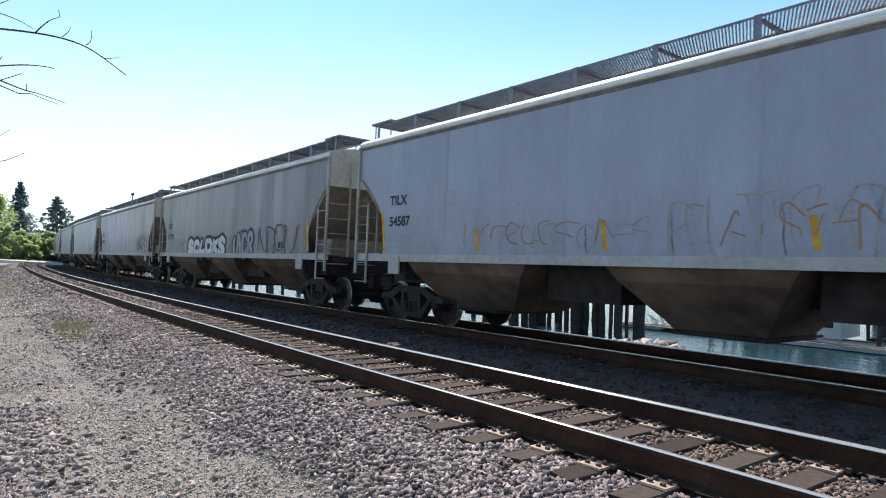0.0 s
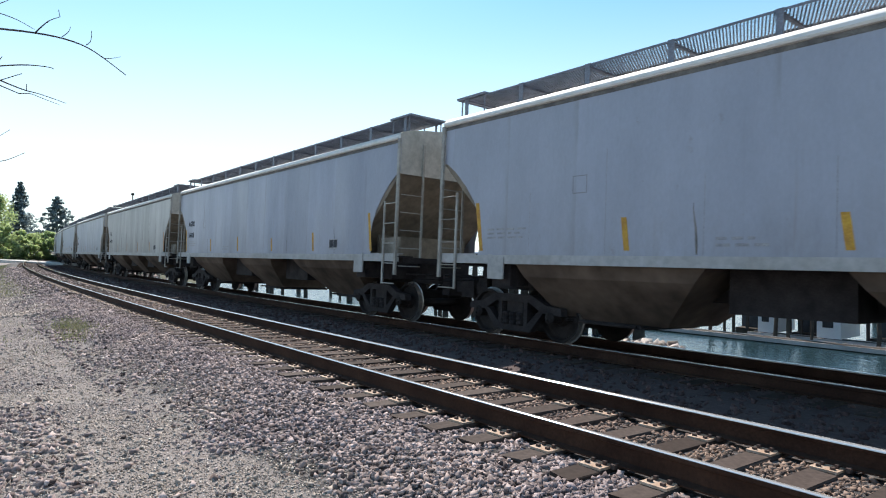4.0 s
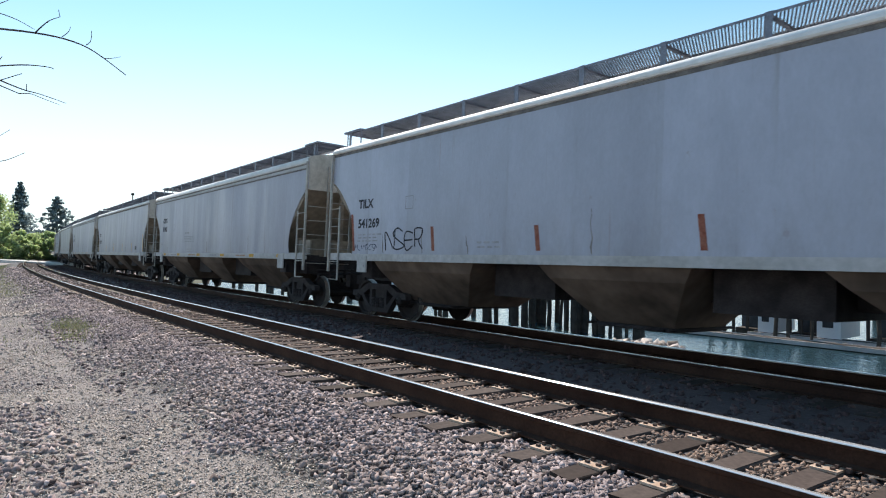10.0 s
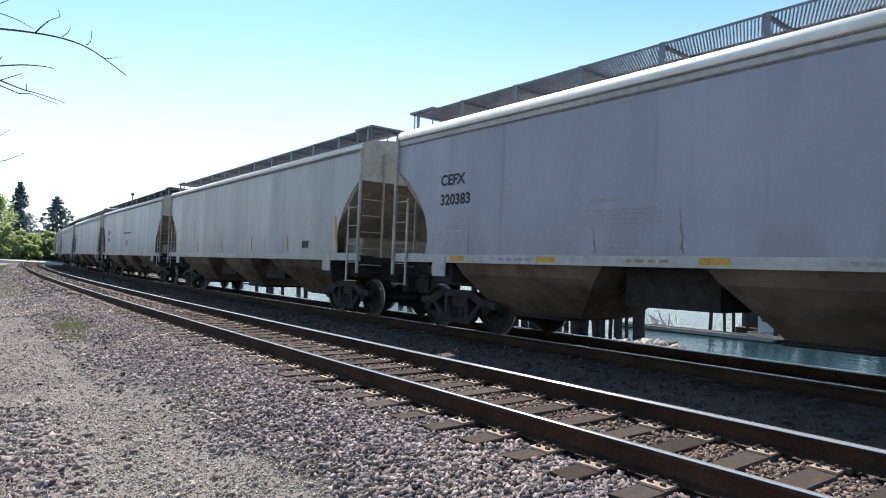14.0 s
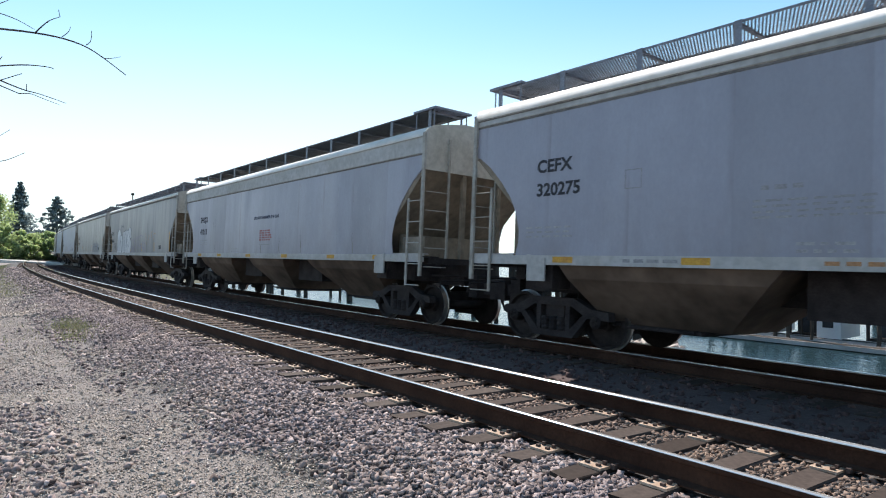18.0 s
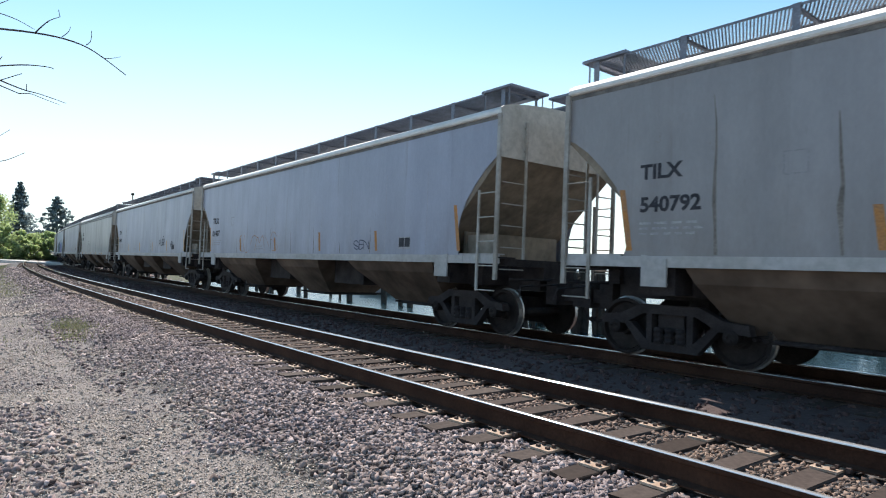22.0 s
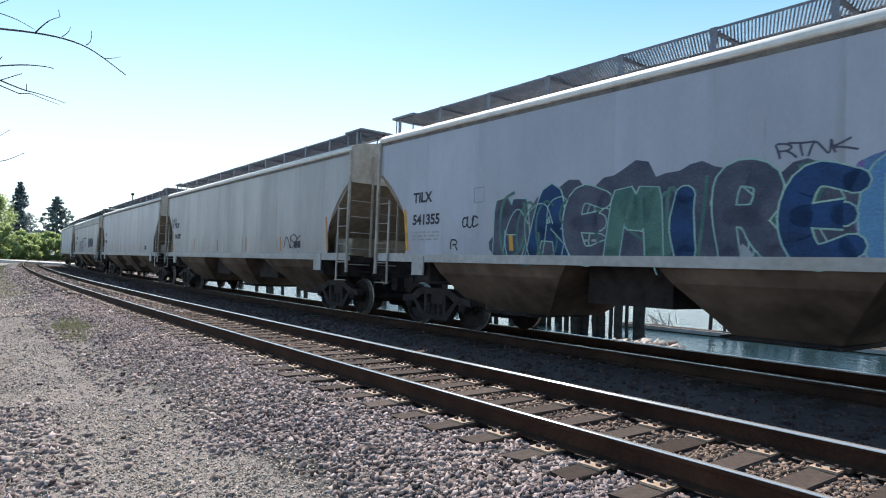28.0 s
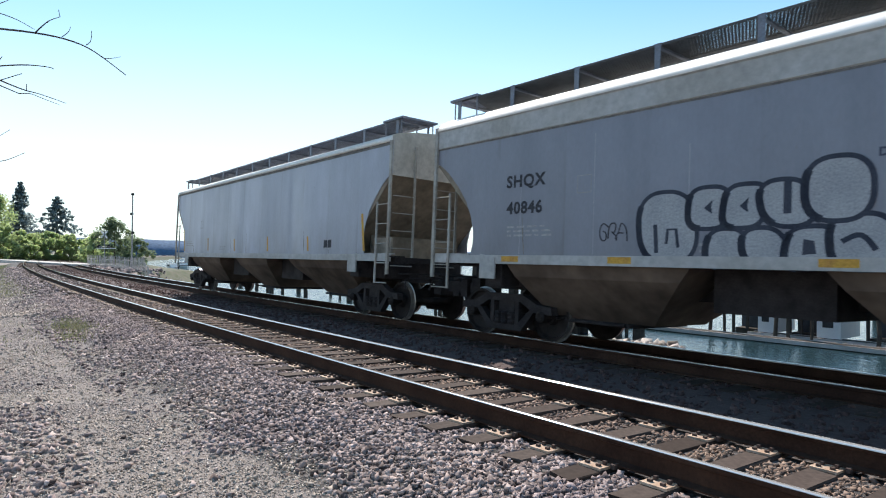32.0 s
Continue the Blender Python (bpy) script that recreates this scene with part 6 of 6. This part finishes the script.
def grass_tufts():
    rng = np.random.default_rng(9)
    n, k = 14000, 1900
    mid_s, mid_o = np.array([15.4, 16.2, 17.2, 15.8, 16.4, 14.4]), np.array([-2.4, -2.45, -2.4, -2.45, -2.55, -2.7])
    pick = rng.integers(0, 6, k)
    s = np.concatenate([mid_s[pick] + rng.normal(0, 0.5, k), rng.uniform(8, 95, n - k)])
    off = np.concatenate([mid_o[pick] + rng.normal(0, 0.16, k), rng.normal(-2.75, 0.35, n - k) - rng.random(n - k) ** 5 * 3])
    keep = (rng.random(n) < np.where(s > 28, 1, 0.2)) | (np.arange(n) < k)
    s, off = s[keep], off[keep]
    n = len(s)
    x, y = on_line(s, off)
    z = land(s, off)
    a = rng.uniform(0, math.tau, n)
    h = rng.uniform(0.015, 0.06, n) * np.where(s > 28, 2.2, np.where(np.abs(s - 15.5) < 3, 1.5, 1.0))
    base = np.stack([x, y, z - 0.01], 1)
    side = np.stack([np.cos(a), np.sin(a), 0 * a], 1) * np.where(s > 12, 0.012, 0.006)[:, None]
    lean = np.stack([rng.normal(0, 0.4, n), rng.normal(0, 0.4, n), 0 * a + 1], 1) * h[:, None]
    v = np.stack([base - side, base + side, base + lean], 1)
    f = np.arange(n * 3).reshape(-1, 3)
    tagged(new("weeds", from_arrays("weeds", v.reshape(-1, 3), f, M_GRASS)), "thin dry weeds along the gravel", "grass", kind="stuff")


def twig(bm, a, b, r, seed, bow=0.0, n=7):
    """A slightly crooked twig from a to b."""
    rnd = random.Random(seed)
    a, b = Vector(a), Vector(b)
    ln = (b - a).length
    p = a
    for i in range(1, n + 1):
        u = i / n
        q = a.lerp(b, u) + Vector((0, 0, bow * ln * math.sin(u * math.pi)))
        if i < n:
            q += Vector((rnd.uniform(-1, 1), rnd.uniform(-1, 1), rnd.uniform(-1, 1))) * ln * 0.012
        bar(bm, p, q, r * (1.05 - 0.8 * (i - 1) / n), 5, r * (1.05 - 0.8 * u))
        p = q


def bare_tree():
    """The bare tree beside the path whose twigs hang into view."""
    tree = tagged(new("bare_tree"), "bare grey tree with thin leafless twigs over the path", "tree")
    tree.location = (-3.462, -1.740, -0.352)
    base = Vector(tree.location)
    bm = bmesh.new()
    p = Vector((0, 0, -0.1))
    for i, q in enumerate(((0.03, 0.02, 0.8), (-0.02, 0.05, 1.7), (0.02, 0.08, 2.6), (0.05, 0.04, 3.6), (0.0, 0.0, 4.8))):
        bar(bm, p, q, 0.11 - 0.018 * i, 10, 0.092 - 0.018 * i)
        p = Vector(q)
    part("trunk", bm, M_BARK, tree)
    limbs = [((0.02, 0.08, 2.5), (-3.240, 0.082, 2.307), 0.014), ((-0.02, 0.05, 1.9), (-3.239, 0.082, 2.116), 0.012), ((-0.02, 0.05, 1.6), (-3.241, 0.101, 1.763), 0.009)]
    # (thickness, the bends of a twig across the path and up)
    upper = [(0.0052, (0.06, 2.30), (0.173, 2.319), (0.30, 2.332), (0.412, 2.334), (0.51, 2.318), (0.588, 2.276), (0.68, 2.215)), (0.0032, (0.318, 2.332), (0.365, 2.397), (0.41, 2.424)), (0.0018, (0.41, 2.424), (0.404, 2.454)), (0.0022, (0.172, 2.389), (0.245, 2.378), (0.318, 2.345)), (0.002, (0.419, 2.337), (0.446, 2.365), (0.451, 2.389)), (0.0022, (0.514, 2.321), (0.534, 2.34), (0.535, 2.391)), (0.002, (0.589, 2.275), (0.621, 2.282), (0.657, 2.297)), (0.003, (0.1, 2.37), (0.171, 2.412), (0.223, 2.451))]
    middle = [(0.0034, (0.175, 2.158), (0.283, 2.188), (0.376, 2.194), (0.389, 2.188)), (0.0032, (0.12, 2.06), (0.182, 2.095), (0.273, 2.146)), (0.0032, (0.189, 2.105), (0.289, 2.073), (0.325, 2.073), (0.439, 2.044)), (0.0042, (0.1, 2.116), (0.176, 2.088), (0.264, 2.058)), (0.0022, (0.264, 2.058), (0.303, 2.067), (0.34, 2.054), (0.416, 2.032)), (0.0018, (0.29, 2.076), (0.29, 2.104)), (0.002, (0.188, 2.179), (0.202, 2.205))]
    lower = [(0.0018, (0.12, 1.80), (0.186, 1.859), (0.234, 1.899)), (0.0024, (0.101, 1.742), (0.187, 1.758), (0.225, 1.767), (0.288, 1.807))]
    for k, ((a, b, r), kids) in enumerate(zip(limbs, (upper, middle, lower))):
        bm = bmesh.new()
        twig(bm, a, Vector(b) - base, r * 1.6, k, 0.03, 10)
        limb = part("limb", bm, M_BARK, tree)
        for thick, *bends in kids:
            bm = bmesh.new()
            line = smooth(bends, 4) if len(bends) > 2 else bends
            pts = [Vector((-3.24, y, z)) - base for y, z in line]
            for n, (p, q) in enumerate(zip(pts, pts[1:])):
                bar(bm, p, q, thick * (1 - 0.6 * n / len(pts)), 5, thick * (1 - 0.6 * (n + 1) / len(pts)))
            part("twig", bm, M_BARK, limb)


# ---- the road crossing and the shore ----
def make_road():
    bm = bmesh.new()
    a, b = Vector((-206.5, -4.4)), Vector((-92.0, 16.56))
    d = (b - a).normalized()
    n = Vector((-d.y, d.x)) * 3.2
    pts = [a - n, b - n, b + n, a + n]
    lo = [bm.verts.new((p.x, p.y, -0.5 - 0.02 * p.y)) for p in pts]
    hi = [bm.verts.new((p.x, p.y, 0.11 - 0.033 * (p.y - 7))) for p in pts]
    bm.faces.new(hi)
    bm.faces.new(lo[::-1])
    for i in range(4):
        j = (i + 1) % 4
        bm.faces.new((lo[i], lo[j], hi[j], hi[i]))
    tagged(new("road", to_mesh("road", bm, M_ROAD)), "pale sunlit concrete road crossing the tracks", "road", kind="structure")


def crossing_signal(x, y):
    z = ground_z(x, y)
    sig = tagged(new("crossing_signal"), "grey railway crossing signal with a white crossbuck", "signal")
    sig.location = (x, y, z)
    sig.rotation_euler = (0, 0, radians(-65))
    bm = bmesh.new()
    bar(bm, (0, 0, -0.1), (0, 0, 4.9), 0.06, 10)
    box(bm, -0.2, 0.2, -0.2, 0.2, -0.1, 0.35)
    part("mast", bm, M_GALV, sig)
    for k in (-1, 1):
        bm = bmesh.new()
        box(bm, -0.6, 0.6, -0.09, -0.07, -0.11, 0.11)
        part("crossbuck_blade", bm, M_BOAT, sig, "white crossbuck blade", pose(0, 0, 4.35, 0, 45 * k, 0))
    bm = bmesh.new()
    bar(bm, (-0.75, -0.05, 2.7), (0.75, -0.05, 2.7), 0.04, 8)
    part("light_arm", bm, M_GALV, sig)
    for k in (-0.7, 0.7):
        bm = bmesh.new()
        lathe(bm, [(-0.25, 0.05), (-0.22, 0.16), (-0.1, 0.28), (-0.08, 0.28)], 14, "y", (k, 0, 2.7))
        part("lamp_head", bm, M_STEEL, sig, "dark round signal lamp")
    bm = bmesh.new()
    box(bm, -1.6, 1.2, 0.1, 0.16, 2.45, 2.57)
    part("gate_arm", bm, M_BOAT, sig, "white raised gate arm stub")


def street_pole(x, y):
    z = ground_z(x, y)
    pole = tagged(new("lamp_pole"), "tall grey pole with small lamps beside the crossing", "pole")
    pole.location = (x, y, z)
    bm = bmesh.new()
    bar(bm, (0, 0, -0.1), (0, 0, 9.2), 0.11, 10, 0.07)
    part("pole", bm, M_GALV, pole)
    for zz, dx, w in ((9.25, 0.0, 0.28), (6.85, -0.4, 0.5), (4.5, 0.35, 0.45)):
        bm = bmesh.new()
        box(bm, dx - w / 2, dx + w / 2, -0.16, 0.16, zz - 0.14, zz + 0.14)
        bmesh.ops.bevel(bm, geom=list(bm.edges), offset=0.04, segments=2, affect="EDGES")
        part("lamp_head", bm, M_STEEL, pole, "dark lamp head")


def make_fence():
    fence = tagged(new("fence"), "weathered picket fence beside the tracks", "fence")
    rnd = random.Random(2)
    a, b = Vector((-94.37, 15.52)), Vector((-68.3, 17.3))
    picket = bmesh.new()
    prism(picket, [(-0.06, -0.1), (0.06, -0.1), (0.06, 1.45), (0.0, 1.55), (-0.06, 1.45)], -0.015, 0.015)
    mesh = to_mesh("picket", picket, M_DOCK)
    n = 84
    for i in range(n):
        p = a.lerp(b, i / (n - 1))
        part("picket", mesh, None, fence, "", pose(p.x, p.y, ground_z(p.x, p.y) + rnd.uniform(-0.1, 0.1), rnd.uniform(-3, 3), 0, 4))
    for zz in (0.35, 1.1):
        bm = bmesh.new()
        for i in range(8):
            p, q = a.lerp(b, i / 8), a.lerp(b, (i + 1) / 8)
            bar(bm, (p.x, p.y + 0.05, ground_z(p.x, p.y) + zz), (q.x, q.y + 0.05, ground_z(q.x, q.y) + zz), 0.04, 6)
        part("fence_rail", bm, M_DOCK, fence)


def pile(x, y, top, r, seed):
    """A slightly crooked round timber, in one skin."""
    rnd = random.Random(seed)
    bm = bmesh.new()
    rows = []
    for i in range(5):
        cx, cy, k = rnd.uniform(-0.06, 0.06), rnd.uniform(-0.06, 0.06), r * rnd.uniform(0.92, 1.06)
        z = -4.6 + (top + 4.6) * i / 4
        rows.append([bm.verts.new((cx + k * math.cos(a * math.tau / 9), cy + k * math.sin(a * math.tau / 9), z + rnd.uniform(-0.03, 0.03))) for a in range(9)])
    for p, q in zip(rows, rows[1:]):
        for a in range(9):
            bm.faces.new((p[a], p[(a + 1) % 9], q[(a + 1) % 9], q[a]))
    bm.faces.new(rows[-1])
    bm.faces.new(rows[0][::-1])
    ob = tagged(new("wharf_post", to_mesh("wharf_post", bm, M_PILE)), "dark weathered timber pile standing in the water", "pile", "old wharf piles")
    ob.location = (x, y, 0)


def make_piles():
    rnd = random.Random(11)
    near = [(-17.74, 24.72, 0.95, 0.17), (-17.34, 25.82, 1.14, 0.3), (-19.67, 25.92, 0.57, 0.1), (-20.21, 26.21, 0.86, 0.12), (-19.31, 26.31, 0.95, 0.1), (-20.89, 26.02, 0.76, 0.14), (-18.99, 27.21, 0.48, 0.09), (-20.73, 27.41, 1.05, 0.12)]
    for k in range(9):
        near.append((-26.98 - 0.75 * k + rnd.uniform(-0.2, 0.2), 25.32 + rnd.uniform(-0.5, 1.2), rnd.uniform(0.2, 1.0), rnd.uniform(0.09, 0.2)))
    for k in range(44):
        near.append((-19.4 - 0.175 * k + rnd.uniform(-0.12, 0.12), rnd.uniform(24.6, 28.5), rnd.uniform(0.2, 1.25), rnd.uniform(0.06, 0.19)))
    for k in range(22):
        near.append((-35.91 - 2.0 * k + rnd.uniform(-0.8, 0.8), 26.82 + rnd.uniform(-1.5, 4), rnd.uniform(-1.2, 0.9), rnd.uniform(0.12, 0.25)))
    for k in range(26):
        near.append((-13.83 + 0.42 * k + rnd.uniform(-0.2, 0.2), 43.69 + rnd.uniform(-1, 3), rnd.uniform(0.4, 1.5), rnd.uniform(0.09, 0.16)))
    near += [(-16.6, 30.9, 1.6, 0.09), (-15.9, 31.0, 1.2, 0.07), (-13.5, 31.2, 1.5, 0.1), (-12.9, 31.2, 1.1, 0.07), (-12.75, 31.0, 0.9, 0.06), (-9.3, 31.3, 1.0, 0.09), (-11.9, 31.2, 0.6, 0.06)]
    for i, (x, y, top, r) in enumerate(near):
        pile(x, y, top, r, i)


def floating_dock(x0, x1, y, wide, label):
    dock = tagged(new("floating_dock"), label, "dock")
    dock.location = ((x0 + x1) / 2, y, -2.48)
    half = (x1 - x0) / 2
    bm = bmesh.new()
    box(bm, -half, half, -wide / 2 + 0.1, wide / 2 - 0.1, -0.25, 0.14)
    part("float", bm, M_PILE, dock)
    n = int(half * 2 / 0.3)
    bm = bmesh.new()
    box(bm, -0.138, 0.138, -wide / 2, wide / 2, 0.14, 0.2)
    plank = to_mesh("plank", bm, M_PILE)
    for i in range(n):
        part("plank", plank, None, dock, "", pose(-half + 0.15 + i * 0.3, 0, 0))
    for sgn in (-1, 1):
        bm = bmesh.new()
        box(bm, -half, half, sgn * wide / 2 - 0.05 * (sgn < 0), sgn * wide / 2 + 0.05 * (sgn > 0), 0.04, 0.22)
        part("edge_beam", bm, M_DOCK, dock)


def boat_shed(x, y, w, h, label):
    """A small white shed on the docks."""
    shed = tagged(new("dock_shed"), label, "shed")
    shed.location = (x, y, -2.25)
    bm = bmesh.new()
    box(bm, -w / 2, w / 2, -1.2, 1.2, 0, h)
    part("wall", bm, M_BOAT, shed)
    bm = bmesh.new()
    prism(bm, [(-w / 2 - 0.15, h), (w / 2 + 0.15, h), (0, h + 0.6)], -1.35, 1.35)
    part("roof", bm, M_GALV, shed)
    bm = bmesh.new()
    box(bm, -w * 0.25, w * 0.2, -1.23, -1.2, h * 0.35, h * 0.8)
    part("window", bm, M_GLASS, shed)


def moored_boat(x, y, ln, seed, mast, label):
    boat = tagged(new("boat"), label, "boat", "moored boats")
    boat.location = (x, y, -2.48)
    boat.rotation_euler = (0, 0, radians(random.Random(seed).uniform(-25, 25)))
    bm = bmesh.new()
    prof = [(-0.5, 0.30), (-0.2, 0.34), (0.15, 0.30), (0.38, 0.17), (0.5, 0.01)]
    rows = []
    for u, hw in prof:
        rows.append([bm.verts.new((u * ln, yy * ln * hw, zz)) for yy, zz in ((-1, 0.9 + 0.25 * max(0, u)), (-0.8, 0.2), (0, -0.3), (0.8, 0.2), (1, 0.9 + 0.25 * max(0, u)))])
    for p, q in zip(rows, rows[1:]):
        for i in range(4):
            bm.faces.new((p[i], q[i], q[i + 1], p[i + 1]))
        bm.faces.new((p[0], p[4], q[4], q[0]))
    bm.faces.new(rows[0])
    part("hull", bm, M_BOAT, boat)
    bm = bmesh.new()
    prism(bm, [(-0.25 * ln, 0.9), (0.15 * ln, 0.95), (0.08 * ln, 1.75), (-0.22 * ln, 1.75)], -0.2 * ln, 0.2 * ln)
    part("cabin", bm, M_BOAT, boat)
    bm = bmesh.new()
    box(bm, -0.16 * ln, 0.04 * ln, -0.205 * ln, -0.2 * ln, 1.25, 1.55)
    part("cabin_window", bm, M_GLASS, boat)
    if mast:
        bm = bmesh.new()
        bar(bm, (0.05 * ln, 0, 0.8), (0.05 * ln, 0, ln * 0.55), 0.05, 6)
        part("mast", bm, M_GALV, boat)


def driftwood(x, y, z):
    """A tangle of bleached branches caught on the bank."""
    heap = tagged(new("driftwood"), "tangle of bleached driftwood branches caught in the shallows", "driftwood")
    heap.location = (x, y, z)
    rnd = random.Random(8)
    for k in range(20):
        a = Vector((rnd.uniform(-1.1, 1.1), rnd.uniform(-0.35, 0.35), rnd.uniform(-0.12, 0.15)))
        b = a + Vector((rnd.uniform(-1.1, 0.7), rnd.uniform(-0.3, 0.3), rnd.uniform(0.25, 1.0)))
        bm = bmesh.new()
        twig(bm, a, b, rnd.uniform(0.02, 0.04), k, rnd.uniform(-0.3, 0.3), 5)
        part("branch", bm, M_DRIFT, heap)


def moorage(x0, x1, y, deep, eave, posts, material, label):
    """A covered boat berth: posts, a dark back wall and a low roof."""
    berth = tagged(new("covered_berth"), label, "boat shelter", "covered berths at the dock")
    berth.location = ((x0 + x1) / 2, y, -2.48)
    h, z1 = (x1 - x0) / 2, eave + 2.48
    bm = bmesh.new()
    box(bm, -h, h, deep - 0.1, deep, 0.1, z1)
    part("back_wall", bm, material, berth)
    bm = bmesh.new()
    prism(bm, [(-h - 0.2, z1), (h + 0.2, z1), (h + 0.2, z1 + 0.12), (0, z1 + 0.5), (-h - 0.2, z1 + 0.12)], -0.2, deep + 0.2)
    part("roof", bm, M_GALV, berth)
    bm = bmesh.new()
    box(bm, -h, h, 0.2, deep, -0.2, 0.25)
    part("float", bm, M_PILE, berth)
    for i in range(posts):
        bm = bmesh.new()
        px = -h + 2 * h * i / (posts - 1)
        box(bm, px - 0.06, px + 0.06, -0.06, 0.06, -0.2, z1)
        part("post", bm, M_PILE, berth)


# ---- build ----
make_ground()
make_water()
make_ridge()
make_road()
make_train()
hedge_bank()
conifer(-192.35, 16.25, 18.11, 4.9, 31, 0.3, "tall dark narrow conifer behind the hedge")
conifer(-187.02, 23.69, 15.82, 8.2, 32, 0.55, "broad ragged dark conifer")
leafy_tree("tree", -152.31, 9.29, 14.1, 2.6, 33, M_LEAF, "light green pointed tree behind the hedge", 8000, 0.2, 0.1)
leafy_tree("tree", -113.2, 22.38, 8.2, 3.4, 34, M_LEAF2, "dark rounded tree beside the crossing", 9000, 0.16, 0.1)
leafy_tree("bush", -120.09, 20.49, 5.53, 2.2, 35, M_LEAF, "light green bush beside the crossing", 5000, 0.15, 0.02, "bush")
leafy_tree("bush", -107.35, 24.46, 4.76, 2.6, 36, M_LEAF2, "dark bush by the fence", 5000, 0.15, 0.02, "bush")
crossing_signal(-92.92, 17.21)
street_pole(-84.48, 18.69)
make_fence()
bare_tree()
make_piles()
floating_dock(-21.5, 8.0, 30.2, 0.8, "pale planked floating dock on the bay")
floating_dock(-15.0, 9.0, 32.0, 0.7, "narrow grey floating dock farther out")
floating_dock(-64.42, -42.21, 39.73, 2.0, "pale floating dock near the marina")
moorage(-16.2, -14.75, 32.6, 1.0, 0.3, 3, M_SHADE, "dark open boat shelter behind the dock")
moorage(-13.4, -11.9, 32.6, 1.0, 0.9, 4, M_SHADE, "tall dark boat shelter behind the dock")
moorage(-10.2, -7.2, 33.0, 1.2, 1.2, 4, M_SHADE, "wide dark boat shelter beside a white hut")
moorage(-6.4, 2.0, 33.2, 1.4, 1.4, 6, M_SHADE, "long dark boat shelter on the bay")
boat_shed(-14.2, 33.0, 0.75, 1.5, "small white shed on the dock")
boat_shed(-11.4, 33.0, 1.0, 1.4, "white hut on the dock")
driftwood(-19.6, 31.0, -2.3)
moored_boat(4.15, 45.66, 8.0, 1, False, "white cabin boat moored at the dock")
moored_boat(-3.0, 40.0, 7.0, 7, False, "white motor boat behind the boat shelters")
moored_boat(-51.92, 35.76, 6.5, 2, False, "small white boat moored in the marina")
moored_boat(-60.19, 37.75, 7.5, 3, True, "white sailing boat moored in the marina")
moored_boat(-80.67, 61.58, 9.0, 4, True, "white boat in the marina")
moored_boat(-155.85, 45.72, 4.6, 5, False, "long white boat beyond the crossing")
moored_boat(-133.06, 37.0, 3.8, 6, False, "white boat beyond the crossing")
stones("bank_rocks", 110, 6.7, 8.3, 6.3, 7.1, 0.17, M_DRIFTROCK, 6, "sunlit pale rocks on the bank", None, 0.0)
grass_tufts()
stones("ballast_stones", 80000, -2.2, 26, -3.2, -0.7, 0.037, M_STONE, 1, "loose grey crushed-stone ballast", clear_of_ties, 0.3, 1.6)
stones("rail_ballast", 42000, -2.2, 26, -0.7, 1.3, 0.034, M_STONE_RUST, 21, "rust-stained ballast between the rails", clear_of_ties, 0.3, 1.6)
stones("distant_ballast", 12000, 18, 75, -2.9, 1.2, 0.075, M_STONE, 2, "crushed-stone ballast farther along", clear_of_ties)
stones("distant_shoulder", 5000, 32, 90, 1.2, 6.4, 0.08, M_STONE_DARK, 22, "brown ballast between the tracks farther along, darkened for the train's shade")
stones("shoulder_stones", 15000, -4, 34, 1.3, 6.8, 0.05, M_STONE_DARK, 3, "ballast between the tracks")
stones("path_pebbles", 175000, 0.8, 24, -5.4, -2.3, 0.0135, M_PEBBLE, 4, "fine grey gravel on the path", fading(0.8, 40, -5.4, -2.2, 0.5), 0.35, 2.0, True)
stones("wayside_gravel", 26000, -12, 14, -11, -2.2, 0.03, M_PEBBLE, 16, "loose gravel beside the path", fading(-12, 14, -11, -1.0, 3.0), 0.15, 1.0, True)
stones("ballast_behind", 17000, -14, -2.1, -3.3, 1.6, 0.05, M_STONE, 17, "crushed-stone ballast along the near track", clear_of_ties)
stones("path_stones", 2600, 8, 26, -3.1, -2.3, 0.05, M_STONE, 19, "coarser stones scattered on the path", fading(8, 26, -6.5, -2.3, 2.0), 0.2)
stones("path_rubble", 1500, 4.6, 8.6, -4.9, -3.65, 0.043, M_STONE, 23, "patch of coarse dark rubble on the path", fading(4.6, 8.6, -4.9, -3.65, 0.6), 0.25)
stones("path_debris", 700, 3.5, 30, -6.0, -2.2, 0.045, M_STONE, 15, "scattered coarse stones and litter on the path", None, 0.25, 1.4)
stones("distant_gravel", 26000, 20, 70, -6.2, -2.3, 0.045, M_PEBBLE, 14, "coarse grey gravel farther along the path", None, 0.1, 1.6, True)
stones("trackside_rubble", 1500, 40, 100, 5.9, 13.0, 0.3, M_STONE, 18, "pale rubble beside the far track")
stones("shore_rocks", 700, -6, 60, 7.0, 9.5, 0.5, M_STONE, 5, "rough rocks along the water")
make_track(False)
make_track(True)

motions()
